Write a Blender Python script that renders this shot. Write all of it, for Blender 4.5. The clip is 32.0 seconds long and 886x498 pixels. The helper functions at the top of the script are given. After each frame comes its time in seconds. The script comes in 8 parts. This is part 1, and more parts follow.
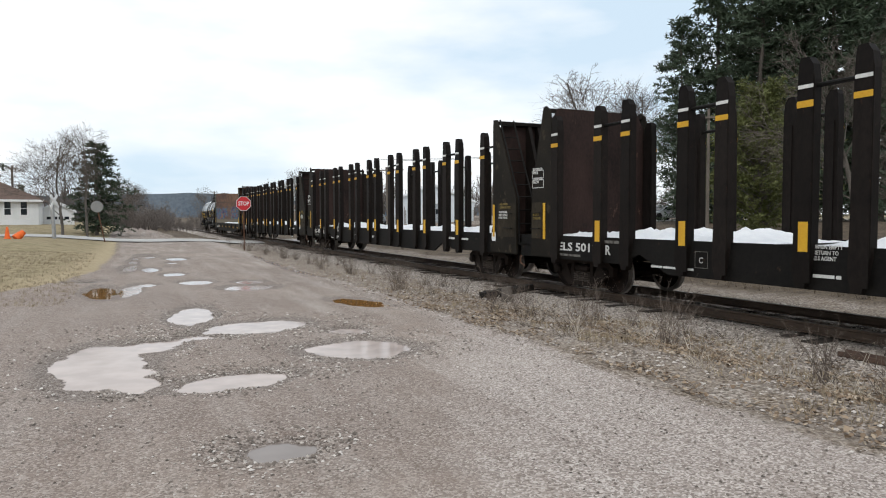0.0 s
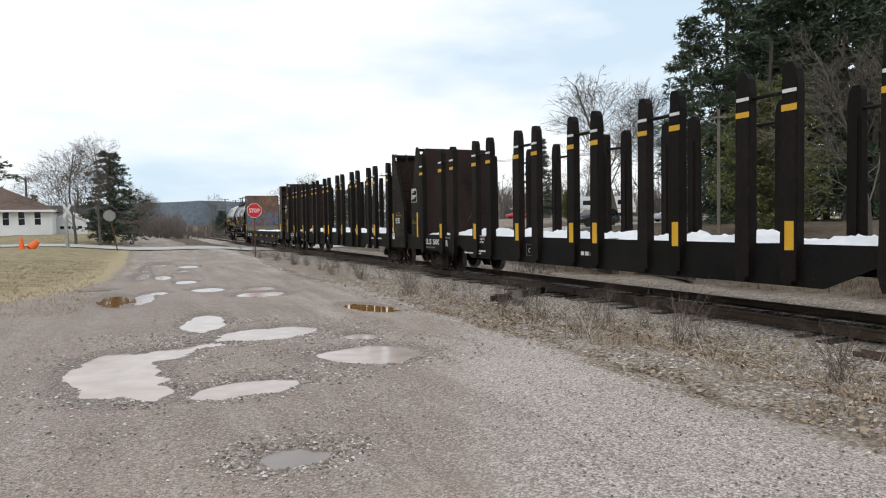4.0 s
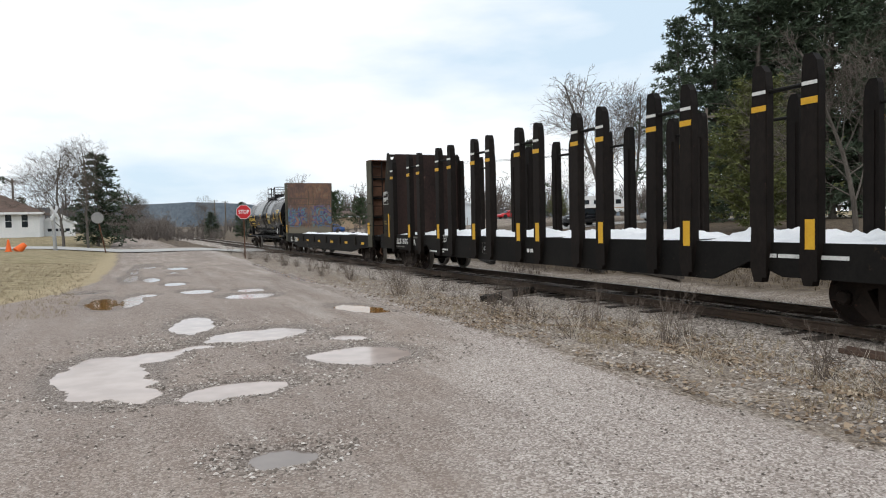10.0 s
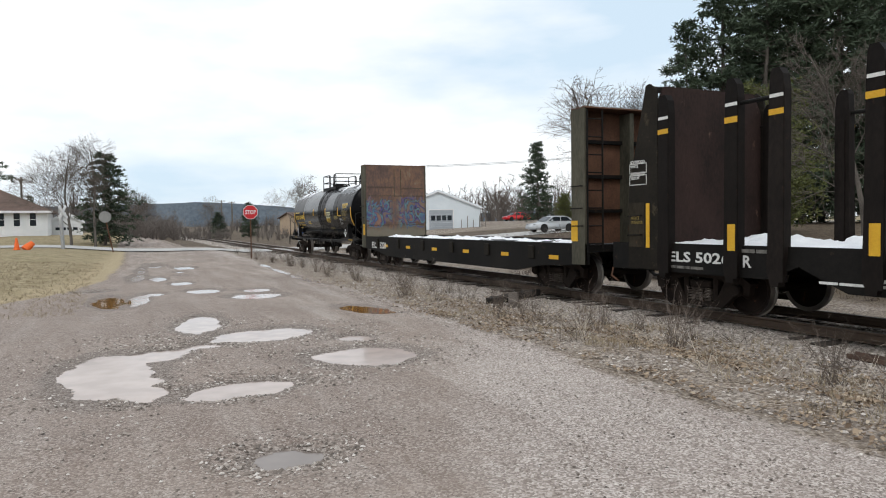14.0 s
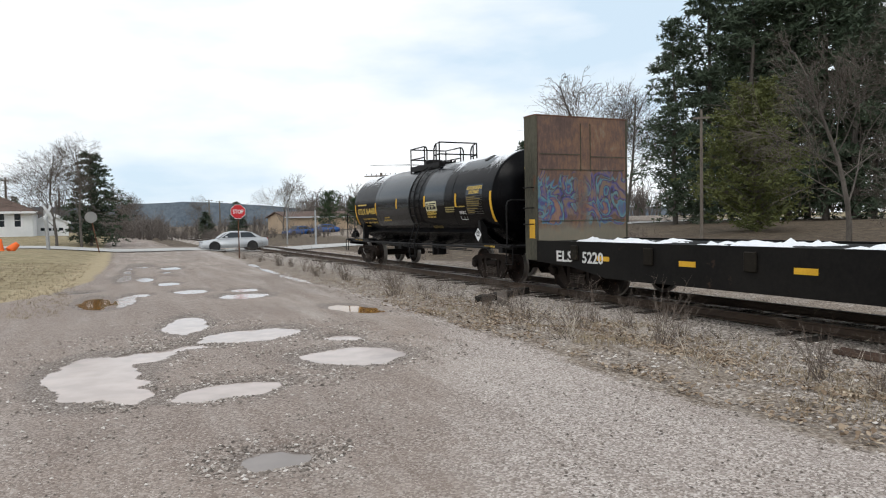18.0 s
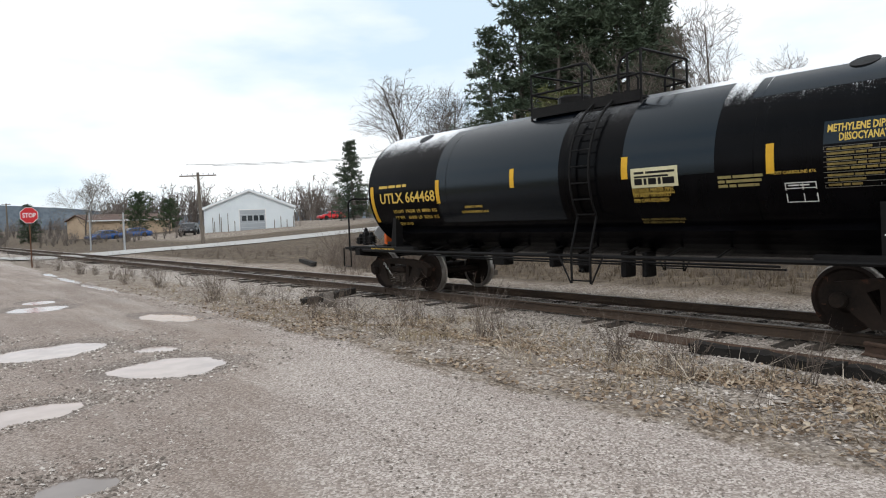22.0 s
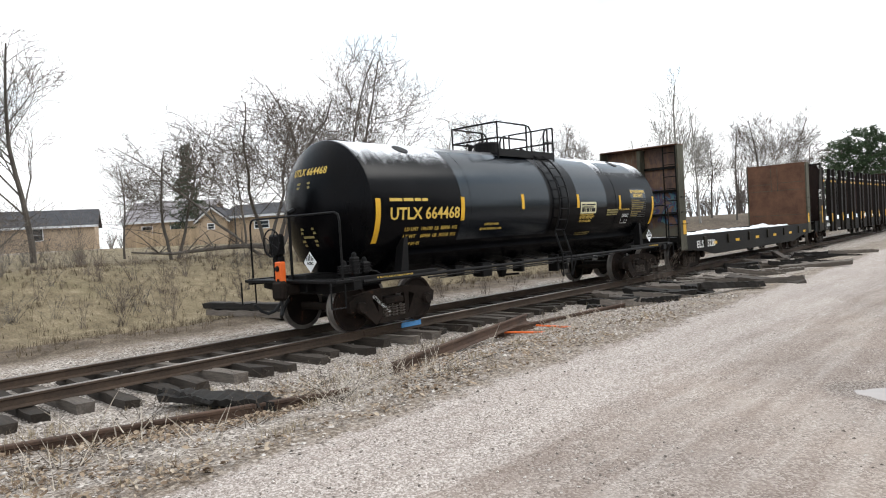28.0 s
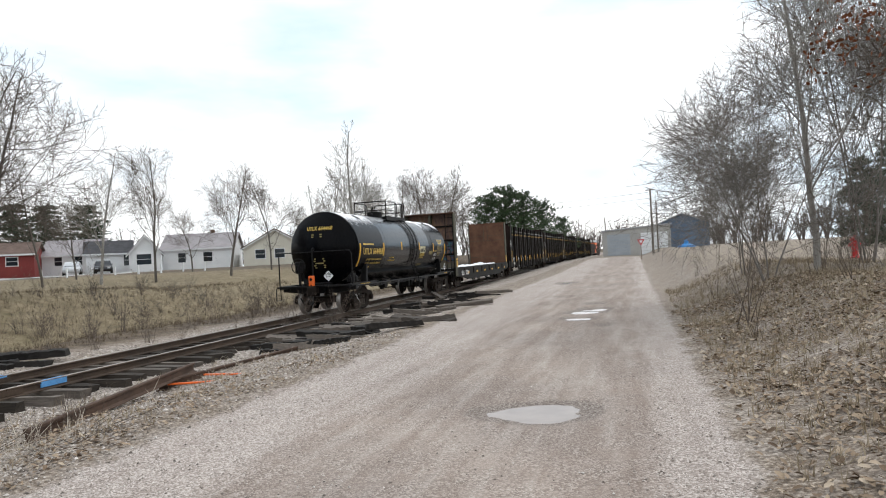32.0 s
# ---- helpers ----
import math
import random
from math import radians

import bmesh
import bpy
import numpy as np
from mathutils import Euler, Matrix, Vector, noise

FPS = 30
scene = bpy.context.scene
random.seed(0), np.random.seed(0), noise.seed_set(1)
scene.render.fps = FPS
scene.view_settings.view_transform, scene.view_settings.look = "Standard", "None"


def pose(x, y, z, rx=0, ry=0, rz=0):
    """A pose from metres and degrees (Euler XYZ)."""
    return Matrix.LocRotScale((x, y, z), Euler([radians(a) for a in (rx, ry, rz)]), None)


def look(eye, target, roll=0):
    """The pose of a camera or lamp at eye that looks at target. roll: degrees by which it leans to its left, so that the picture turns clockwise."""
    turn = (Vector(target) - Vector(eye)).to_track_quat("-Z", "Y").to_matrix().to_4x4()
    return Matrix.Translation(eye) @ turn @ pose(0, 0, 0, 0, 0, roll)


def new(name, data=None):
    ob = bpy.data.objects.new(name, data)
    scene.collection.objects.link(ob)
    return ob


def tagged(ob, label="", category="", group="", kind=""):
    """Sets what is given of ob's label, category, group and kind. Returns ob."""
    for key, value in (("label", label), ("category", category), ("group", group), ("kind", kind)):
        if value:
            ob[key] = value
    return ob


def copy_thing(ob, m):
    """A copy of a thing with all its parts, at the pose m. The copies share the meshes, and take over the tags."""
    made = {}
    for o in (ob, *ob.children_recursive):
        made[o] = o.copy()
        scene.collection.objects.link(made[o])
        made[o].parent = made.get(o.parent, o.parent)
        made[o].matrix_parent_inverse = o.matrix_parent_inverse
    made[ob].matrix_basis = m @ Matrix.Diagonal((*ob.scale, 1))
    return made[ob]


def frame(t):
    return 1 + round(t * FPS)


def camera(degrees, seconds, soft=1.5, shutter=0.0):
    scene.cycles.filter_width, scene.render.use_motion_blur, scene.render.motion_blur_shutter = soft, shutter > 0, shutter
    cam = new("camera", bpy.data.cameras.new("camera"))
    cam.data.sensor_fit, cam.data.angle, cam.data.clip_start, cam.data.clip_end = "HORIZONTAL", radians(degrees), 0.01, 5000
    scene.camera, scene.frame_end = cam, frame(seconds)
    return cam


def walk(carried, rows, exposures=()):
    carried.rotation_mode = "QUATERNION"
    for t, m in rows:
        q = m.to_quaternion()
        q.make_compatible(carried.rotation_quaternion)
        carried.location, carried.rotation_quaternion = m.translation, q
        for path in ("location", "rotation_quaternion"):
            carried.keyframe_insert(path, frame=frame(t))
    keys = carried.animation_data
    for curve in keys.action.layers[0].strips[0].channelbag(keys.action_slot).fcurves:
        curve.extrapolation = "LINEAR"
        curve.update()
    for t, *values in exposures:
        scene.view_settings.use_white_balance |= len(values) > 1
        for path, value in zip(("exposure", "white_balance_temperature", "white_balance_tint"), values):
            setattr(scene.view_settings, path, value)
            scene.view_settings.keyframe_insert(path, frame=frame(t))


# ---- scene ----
cam = camera(66.04, 32.0, soft=1.1)
# seconds, place, yaw, pitch, roll
PATH = (
    (0.0, -0.054, -0.063, 1.686, -25.42, -2.68, 0.17),
    (0.5, -0.055, -0.065, 1.686, -25.32, -2.65, 0.28),
    (1.0, -0.051, -0.068, 1.685, -24.99, -2.51, 0.36),
    (1.5, -0.051, -0.068, 1.685, -24.68, -2.45, 0.46),
    (2.0, -0.052, -0.068, 1.685, -24.45, -2.44, 0.72),
    (2.5, -0.055, -0.066, 1.686, -24.37, -2.53, 0.55),
    (3.0, -0.057, -0.064, 1.686, -24.39, -2.54, 0.55),
    (3.5, -0.055, -0.064, 1.686, -24.45, -2.44, 0.86),
    (5.5, -0.050, -0.068, 1.686, -24.98, -2.18, 1.16),
    (6.0, -0.045, -0.067, 1.686, -25.19, -2.16, 1.56),
    (6.5, -0.039, -0.069, 1.686, -25.36, -2.05, 1.55),
    (7.0, -0.037, -0.074, 1.686, -25.51, -2.12, 1.57),
    (7.5, -0.035, -0.076, 1.687, -25.60, -2.20, 1.62),
    (8.0, -0.036, -0.077, 1.687, -25.71, -2.32, 1.05),
    (8.5, -0.037, -0.081, 1.687, -25.83, -2.39, 1.31),
    (9.0, -0.036, -0.089, 1.687, -25.78, -2.40, 1.48),
    (9.5, -0.034, -0.095, 1.686, -25.60, -2.33, 1.54),
    (10.0, -0.035, -0.095, 1.687, -25.37, -2.31, 1.28),
    (10.5, -0.037, -0.095, 1.688, -25.02, -2.36, 1.22),
    (11.0, -0.041, -0.095, 1.687, -24.66, -2.22, 0.98),
    (11.5, -0.046, -0.094, 1.686, -24.53, -2.13, 0.64),
    (12.0, -0.050, -0.092, 1.685, -24.53, -2.10, 0.68),
    (12.5, -0.051, -0.090, 1.685, -24.54, -2.21, 0.70),
    (13.0, -0.046, -0.086, 1.684, -24.58, -2.26, 0.79),
    (13.5, -0.042, -0.082, 1.684, -24.68, -2.23, 1.02),
    (14.0, -0.041, -0.081, 1.684, -24.87, -2.15, 0.84),
    (14.5, -0.037, -0.078, 1.683, -24.96, -2.04, 1.13),
    (16.5, -0.014, -0.071, 1.683, -25.05, -2.29, 1.46),
    (17.0, -0.011, -0.068, 1.684, -25.20, -2.34, 1.56),
    (17.5, -0.017, -0.067, 1.684, -25.46, -2.36, 1.22),
    (18.0, -0.019, -0.067, 1.684, -25.79, -2.29, 1.14),
    (18.5, -0.023, -0.069, 1.684, -26.17, -2.22, 1.05),
    (19.0, -0.023, -0.070, 1.684, -26.69, -2.17, 0.96),
    (19.5, -0.022, -0.075, 1.684, -27.38, -2.11, 1.05),
    (20.0, -0.015, -0.079, 1.685, -29.02, -2.14, 1.24),
    (20.5, -0.007, -0.091, 1.685, -30.74, -2.00, 1.62),
    (21.0, -0.003, -0.094, 1.684, -33.59, -2.17, 1.96),
    (21.5, 0.003, -0.099, 1.683, -36.99, -2.45, 1.96),
    (22.0, 0.014, -0.104, 1.683, -40.26, -2.65, 1.90),
    (22.5, 0.028, -0.139, 1.685, -45.00, -2.81, 2.11),
    (23.0, 0.041, -0.167, 1.684, -53.56, -3.00, 2.35),
    (23.5, 0.079, -0.194, 1.682, -61.30, -3.06, 1.80),
    (24.0, 0.097, -0.236, 1.684, -69.41, -2.91, 2.21),
    (24.5, 0.076, -0.258, 1.683, -79.06, -2.84, 3.07),
    (25.0, 0.053, -0.289, 1.685, -87.73, -2.73, 3.10),
    (25.5, 0.012, -0.452, 1.687, -95.65, -2.80, 2.69),
    (26.0, -0.035, -0.615, 1.687, -103.04, -2.26, 2.97),
    (26.5, -0.033, -0.681, 1.684, -113.22, -2.29, 3.12),
    (28.5, -0.079, -0.513, 1.770, -142.82, -0.96, 3.60),
    (29.0, -0.112, -0.510, 1.773, -146.18, -0.68, 4.02),
    (29.5, -0.133, -0.509, 1.773, -149.49, -0.43, 4.13),
    (30.0, -0.167, -0.510, 1.774, -154.10, -0.12, 4.29),
    (30.5, -0.190, -0.508, 1.775, -157.79, 0.13, 4.08),
    (31.0, -0.209, -0.510, 1.776, -161.18, 0.41, 4.10),
    (31.5, -0.220, -0.513, 1.776, -163.19, 0.54, 3.96),
    (32.0, -0.224, -0.515, 1.777, -164.41, 0.72, 3.01),
)
walk(cam, [(t, pose(x, y, z, 90 + p, r, w)) for t, x, y, z, w, p, r in PATH],
     [(0, 0.12), (20, 0.12), (22, 0.2), (24, 0.4), (26, 0.62), (28.5, 0.66), (30, 0.5), (32, 0.36)])

# ---- light ----
world = bpy.data.worlds.new("sky")
scene.world = world
world.use_nodes = True
wt = world.node_tree
for n in list(wt.nodes):
    wt.nodes.remove(n)
w_out = wt.nodes.new("ShaderNodeOutputWorld")
w_bg = wt.nodes.new("ShaderNodeBackground")
w_coord = wt.nodes.new("ShaderNodeTexCoord")
w_map = wt.nodes.new("ShaderNodeMapping")
w_map.inputs["Scale"].default_value = (1.0, 1.0, 3.2)
w_noise = wt.nodes.new("ShaderNodeTexNoise")
w_noise.inputs["Scale"].default_value = 2.1
w_noise.inputs["Detail"].default_value = 6.0
w_noise.inputs["Roughness"].default_value = 0.5
w_ramp = wt.nodes.new("ShaderNodeValToRGB")
w_ramp.color_ramp.elements[0].position = 0.34
w_ramp.color_ramp.elements[0].color = (0.60, 0.735, 0.855, 1)
w_ramp.color_ramp.elements[1].position = 0.54
w_ramp.color_ramp.elements[1].color = (0.96, 0.975, 0.99, 1)
wt.links.new(w_coord.outputs["Generated"], w_map.inputs["Vector"])
wt.links.new(w_map.outputs["Vector"], w_noise.inputs["Vector"])
wt.links.new(w_noise.outputs["Fac"], w_ramp.inputs["Fac"])
w_sky = wt.nodes.new("ShaderNodeTexSky")
w_sky.sky_type = "NISHITA"
w_sky.sun_disc = False
w_sky.sun_elevation = radians(42)
w_sky.sun_rotation = radians(200)
w_scale = wt.nodes.new("ShaderNodeVectorMath")
w_scale.operation = "SCALE"
w_scale.inputs["Scale"].default_value = 0.06
w_mix = wt.nodes.new("ShaderNodeMix")
w_mix.data_type = "RGBA"
w_mix.inputs[0].default_value = 0.88
wt.links.new(w_sky.outputs["Color"], w_scale.inputs[0])
wt.links.new(w_scale.outputs["Vector"], w_mix.inputs[6])
wt.links.new(w_ramp.outputs["Color"], w_mix.inputs[7])
wt.links.new(w_mix.outputs[2], w_bg.inputs["Color"])
w_bg.inputs["Strength"].default_value = 1.12
wt.links.new(w_bg.outputs["Background"], w_out.inputs["Surface"])

sun = new("sun", bpy.data.lights.new("sun", "SUN"))
sun.data.energy = 0.9
sun.data.angle = radians(25)
sun.data.color = (1.0, 0.97, 0.93)
sun.matrix_world = look((-20, -30, 40), (0, 0, 0))

# ---- materials ----
def socket(nt, v):
    if isinstance(v, (int, float)):
        n = nt.nodes.new("ShaderNodeValue")
        n.outputs[0].default_value = v
        return n.outputs[0]
    return v


def mat_base(name):
    m = bpy.data.materials.new(name)
    m.use_nodes = True
    nt = m.node_tree
    b = nt.nodes["Principled BSDF"]
    return m, nt, b


def noise_node(nt, scale, detail=5.0, rough=0.6, vec=None, stretch=None, coord="Object"):
    if vec is None:
        vec = nt.nodes.new("ShaderNodeTexCoord").outputs[coord]
    if stretch:
        mp = nt.nodes.new("ShaderNodeMapping")
        mp.inputs["Scale"].default_value = stretch
        nt.links.new(vec, mp.inputs["Vector"])
        vec = mp.outputs["Vector"]
    n = nt.nodes.new("ShaderNodeTexNoise")
    n.inputs["Scale"].default_value = scale
    n.inputs["Detail"].default_value = detail
    n.inputs["Roughness"].default_value = rough
    nt.links.new(vec, n.inputs["Vector"])
    return n


def ramp(nt, fac, stops):
    r = nt.nodes.new("ShaderNodeValToRGB")
    els = r.color_ramp.elements
    while len(els) < len(stops):
        els.new(0.5)
    for e, (p, c) in zip(els, stops):
        e.position = p
        e.color = (*c, 1) if len(c) == 3 else c
    nt.links.new(fac, r.inputs["Fac"])
    return r.outputs["Color"]


def mixc(nt, fac, a, b):
    m = nt.nodes.new("ShaderNodeMix")
    m.data_type = "RGBA"
    if isinstance(fac, (int, float)):
        m.inputs[0].default_value = fac
    else:
        nt.links.new(fac, m.inputs[0])
    for v, i in ((a, 6), (b, 7)):
        if isinstance(v, tuple):
            m.inputs[i].default_value = (*v, 1)
        else:
            nt.links.new(v, m.inputs[i])
    return m.outputs[2]


def math_node(nt, op, a, b=0.0):
    m = nt.nodes.new("ShaderNodeMath")
    m.operation = op
    for v, i in ((a, 0), (b, 1)):
        if isinstance(v, (int, float)):
            m.inputs[i].default_value = v
        else:
            nt.links.new(v, m.inputs[i])
    return m.outputs[0]


def bump(nt, b, height, strength=0.4, dist=0.02):
    n = nt.nodes.new("ShaderNodeBump")
    n.inputs["Strength"].default_value = strength
    n.inputs["Distance"].default_value = dist
    nt.links.new(height, n.inputs["Height"])
    nt.links.new(n.outputs["Normal"], b.inputs["Normal"])


def surface(name, dark, light, big=0.7, fine=14.0, rough=0.8, metal=0.0, bumps=0.35, dist=0.01, stretch=None, spots=None, vary=0.0, spec=0.3):
    """Two scales of colour change, a fine relief and, if given, worn spots (colour, amount)."""
    m, nt, b = mat_base(name)
    n1 = noise_node(nt, big, 5, 0.6, stretch=stretch)
    n2 = noise_node(nt, fine, 4, 0.65, stretch=stretch)
    f = math_node(nt, "ADD", math_node(nt, "MULTIPLY", n1.outputs["Fac"], 0.6), math_node(nt, "MULTIPLY", n2.outputs["Fac"], 0.4))
    c = ramp(nt, f, ((0.34, dark), (0.66, light)))
    if spots:
        col, amount = spots
        n3 = noise_node(nt, big * 3.1, 8, 0.7, stretch=stretch)
        s = ramp(nt, n3.outputs["Fac"], ((0.68 - amount, (0, 0, 0)), (0.74 - amount, (1, 1, 1))))
        c = mixc(nt, s, c, col)
    if vary:
        oi = nt.nodes.new("ShaderNodeObjectInfo")
        h = nt.nodes.new("ShaderNodeHueSaturation")
        nt.links.new(c, h.inputs["Color"])
        nt.links.new(math_node(nt, "ADD", math_node(nt, "MULTIPLY", oi.outputs["Random"], 2 * vary), 1 - vary), h.inputs["Value"])
        c = h.outputs["Color"]
    nt.links.new(c, b.inputs["Base Color"])
    nt.links.new(math_node(nt, "ADD", math_node(nt, "MULTIPLY", n2.outputs["Fac"], 0.25), rough - 0.12), b.inputs["Roughness"])
    b.inputs["Metallic"].default_value = metal
    b.inputs["Specular IOR Level"].default_value = spec
    if bumps:
        bump(nt, b, n2.outputs["Fac"], bumps, dist)
    return m


# ---- mesh helpers ----
def part(name, bm, material, parent=None, label="", smooth=False):
    me = bpy.data.meshes.new(name)
    bm.normal_update()
    bm.to_mesh(me)
    bm.free()
    if smooth:
        me.polygons.foreach_set("use_smooth", [True] * len(me.polygons))
    mats = material if isinstance(material, (list, tuple)) else [material]
    for mt in mats:
        me.materials.append(mt)
    ob = new(name, me)
    if parent is not None:
        ob.parent = parent
    if label:
        ob["label"] = label
    return ob


def shared(name, me, parent, m):
    ob = new(name, me)
    ob.parent = parent
    ob.matrix_basis = m
    return ob


def thing(name, label, category, group="", m=None, kind=""):
    e = new(name)
    e.empty_display_size = 0.2
    if m is not None:
        e.matrix_basis = m
    return tagged(e, label, category, group, kind)


def box(bm, x0, y0, z0, x1, y1, z1, bevel=0.0, mi=0):
    vs = [bm.verts.new((x, y, z)) for x in (x0, x1) for y in (y0, y1) for z in (z0, z1)]
    idx = ((0, 1, 3, 2), (4, 6, 7, 5), (0, 4, 5, 1), (2, 3, 7, 6), (0, 2, 6, 4), (1, 5, 7, 3))
    fs = [bm.faces.new([vs[i] for i in f]) for f in idx]
    for f in fs:
        f.material_index = mi
    if bevel:
        es = list({e for f in fs for e in f.edges})
        bmesh.ops.bevel(bm, geom=es, offset=bevel, segments=1, affect="EDGES", material=mi)
    return vs


def tube(bm, pts, r, sides=6, mi=0, cap=True, taper=None):
    """A round bar along the points; r may be a list."""
    pts = [Vector(p) for p in pts]
    rs = r if isinstance(r, (list, tuple)) else [r] * len(pts)
    rings = []
    up = None
    for i, p in enumerate(pts):
        d = (pts[min(i + 1, len(pts) - 1)] - pts[max(i - 1, 0)])
        if d.length < 1e-9:
            d = Vector((0, 0, 1))
        d.normalize()
        if up is None:
            up = Vector((0, 0, 1)) if abs(d.z) < 0.9 else Vector((1, 0, 0))
        a = d.cross(up)
        if a.length < 1e-6:
            a = d.orthogonal()
        a.normalize()
        b = a.cross(d).normalized()
        up = b
        rings.append([bm.verts.new(p + (a * math.cos(k * 2 * math.pi / sides) + b * math.sin(k * 2 * math.pi / sides)) * rs[i]) for k in range(sides)])
    for q, w in zip(rings, rings[1:]):
        for k in range(sides):
            f = bm.faces.new((q[k], q[(k + 1) % sides], w[(k + 1) % sides], w[k]))
            f.material_index = mi
    if cap and sides > 2:
        for ring in (rings[0][::-1], rings[-1]):
            f = bm.faces.new(ring)
            f.material_index = mi


def lathe(bm, prof, axis="y", seg=32, mi=0, c=(0, 0, 0)):
    """Turns (along, radius) round the axis."""
    rings = []
    for a, r in prof:
        ring = []
        for k in range(seg):
            t = 2 * math.pi * k / seg
            u, v = r * math.cos(t), r * math.sin(t)
            q = {"y": (u, a, v), "x": (a, u, v), "z": (u, v, a)}[axis]
            ring.append(bm.verts.new((q[0] + c[0], q[1] + c[1], q[2] + c[2])))
        rings.append(ring)
    for q, w in zip(rings, rings[1:]):
        for k in range(seg):
            bm.faces.new((q[k], q[(k + 1) % seg], w[(k + 1) % seg], w[k])).material_index = mi
    for ring in (rings[0], rings[-1]):
        bm.faces.new(ring).material_index = mi


def prism(bm, poly, x0, x1, axis="x", mi=0):
    """A flat outline, drawn out along an axis. axis x: outline in (y, z); y: (x, z); z: (x, y)."""
    def at(p, s):
        return {"x": (s, p[0], p[1]), "y": (p[0], s, p[1]), "z": (p[0], p[1], s)}[axis]
    a = [bm.verts.new(at(p, x0)) for p in poly]
    b = [bm.verts.new(at(p, x1)) for p in poly]
    n = len(poly)
    fs = [bm.faces.new(a), bm.faces.new(b[::-1])]
    for i in range(n):
        fs.append(bm.faces.new((a[i], b[i], b[(i + 1) % n], a[(i + 1) % n])))
    for f in fs:
        f.material_index = mi
    bmesh.ops.recalc_face_normals(bm, faces=fs)
    return fs


def text_mesh(body, size, material, parent, m, name="lettering", label="", width=None, bold=0.0):
    cu = bpy.data.curves.new(name, "FONT")
    cu.body = body
    cu.size = size
    cu.align_x, cu.align_y = "LEFT", "BOTTOM_BASELINE"
    cu.extrude = 0.002
    cu.offset = bold
    cu.resolution_u = 2
    tmp = new(name, cu)
    dg = bpy.context.evaluated_depsgraph_get()
    me = bpy.data.meshes.new_from_object(tmp.evaluated_get(dg))
    me.materials.clear()
    me.materials.append(material)
    bpy.data.objects.remove(tmp)
    if width:
        xs = [v.co.x for v in me.vertices]
        k = width / max(max(xs) - min(xs), 1e-6)
        for v in me.vertices:
            v.co.x *= k
    ob = new(name, me)
    ob.parent = parent
    ob.matrix_basis = m
    if label:
        ob["label"] = label
    return ob


def glossy_paint(name, col, rough=0.3, spec=0.5, dirt=(0.1, 0.09, 0.08), amount=0.1, sheen=(1, 1, 1, 1)):
    m, nt, b = mat_base(name)
    n = noise_node(nt, 2.3, 8, 0.65)
    s = ramp(nt, n.outputs["Fac"], ((0.55, (0, 0, 0)), (0.75, (1, 1, 1))))
    nt.links.new(mixc(nt, math_node(nt, "MULTIPLY", s, amount), col, dirt), b.inputs["Base Color"])
    nt.links.new(math_node(nt, "ADD", math_node(nt, "MULTIPLY", n.outputs["Fac"], 0.2), rough - 0.1), b.inputs["Roughness"])
    b.inputs["Specular IOR Level"].default_value = spec
    b.inputs["Specular Tint"].default_value = sheen
    return m


def glass_mat(name, col=(0.02, 0.025, 0.03)):
    m, nt, b = mat_base(name)
    b.inputs["Base Color"].default_value = (*col, 1)
    b.inputs["Roughness"].default_value = 0.05
    return m


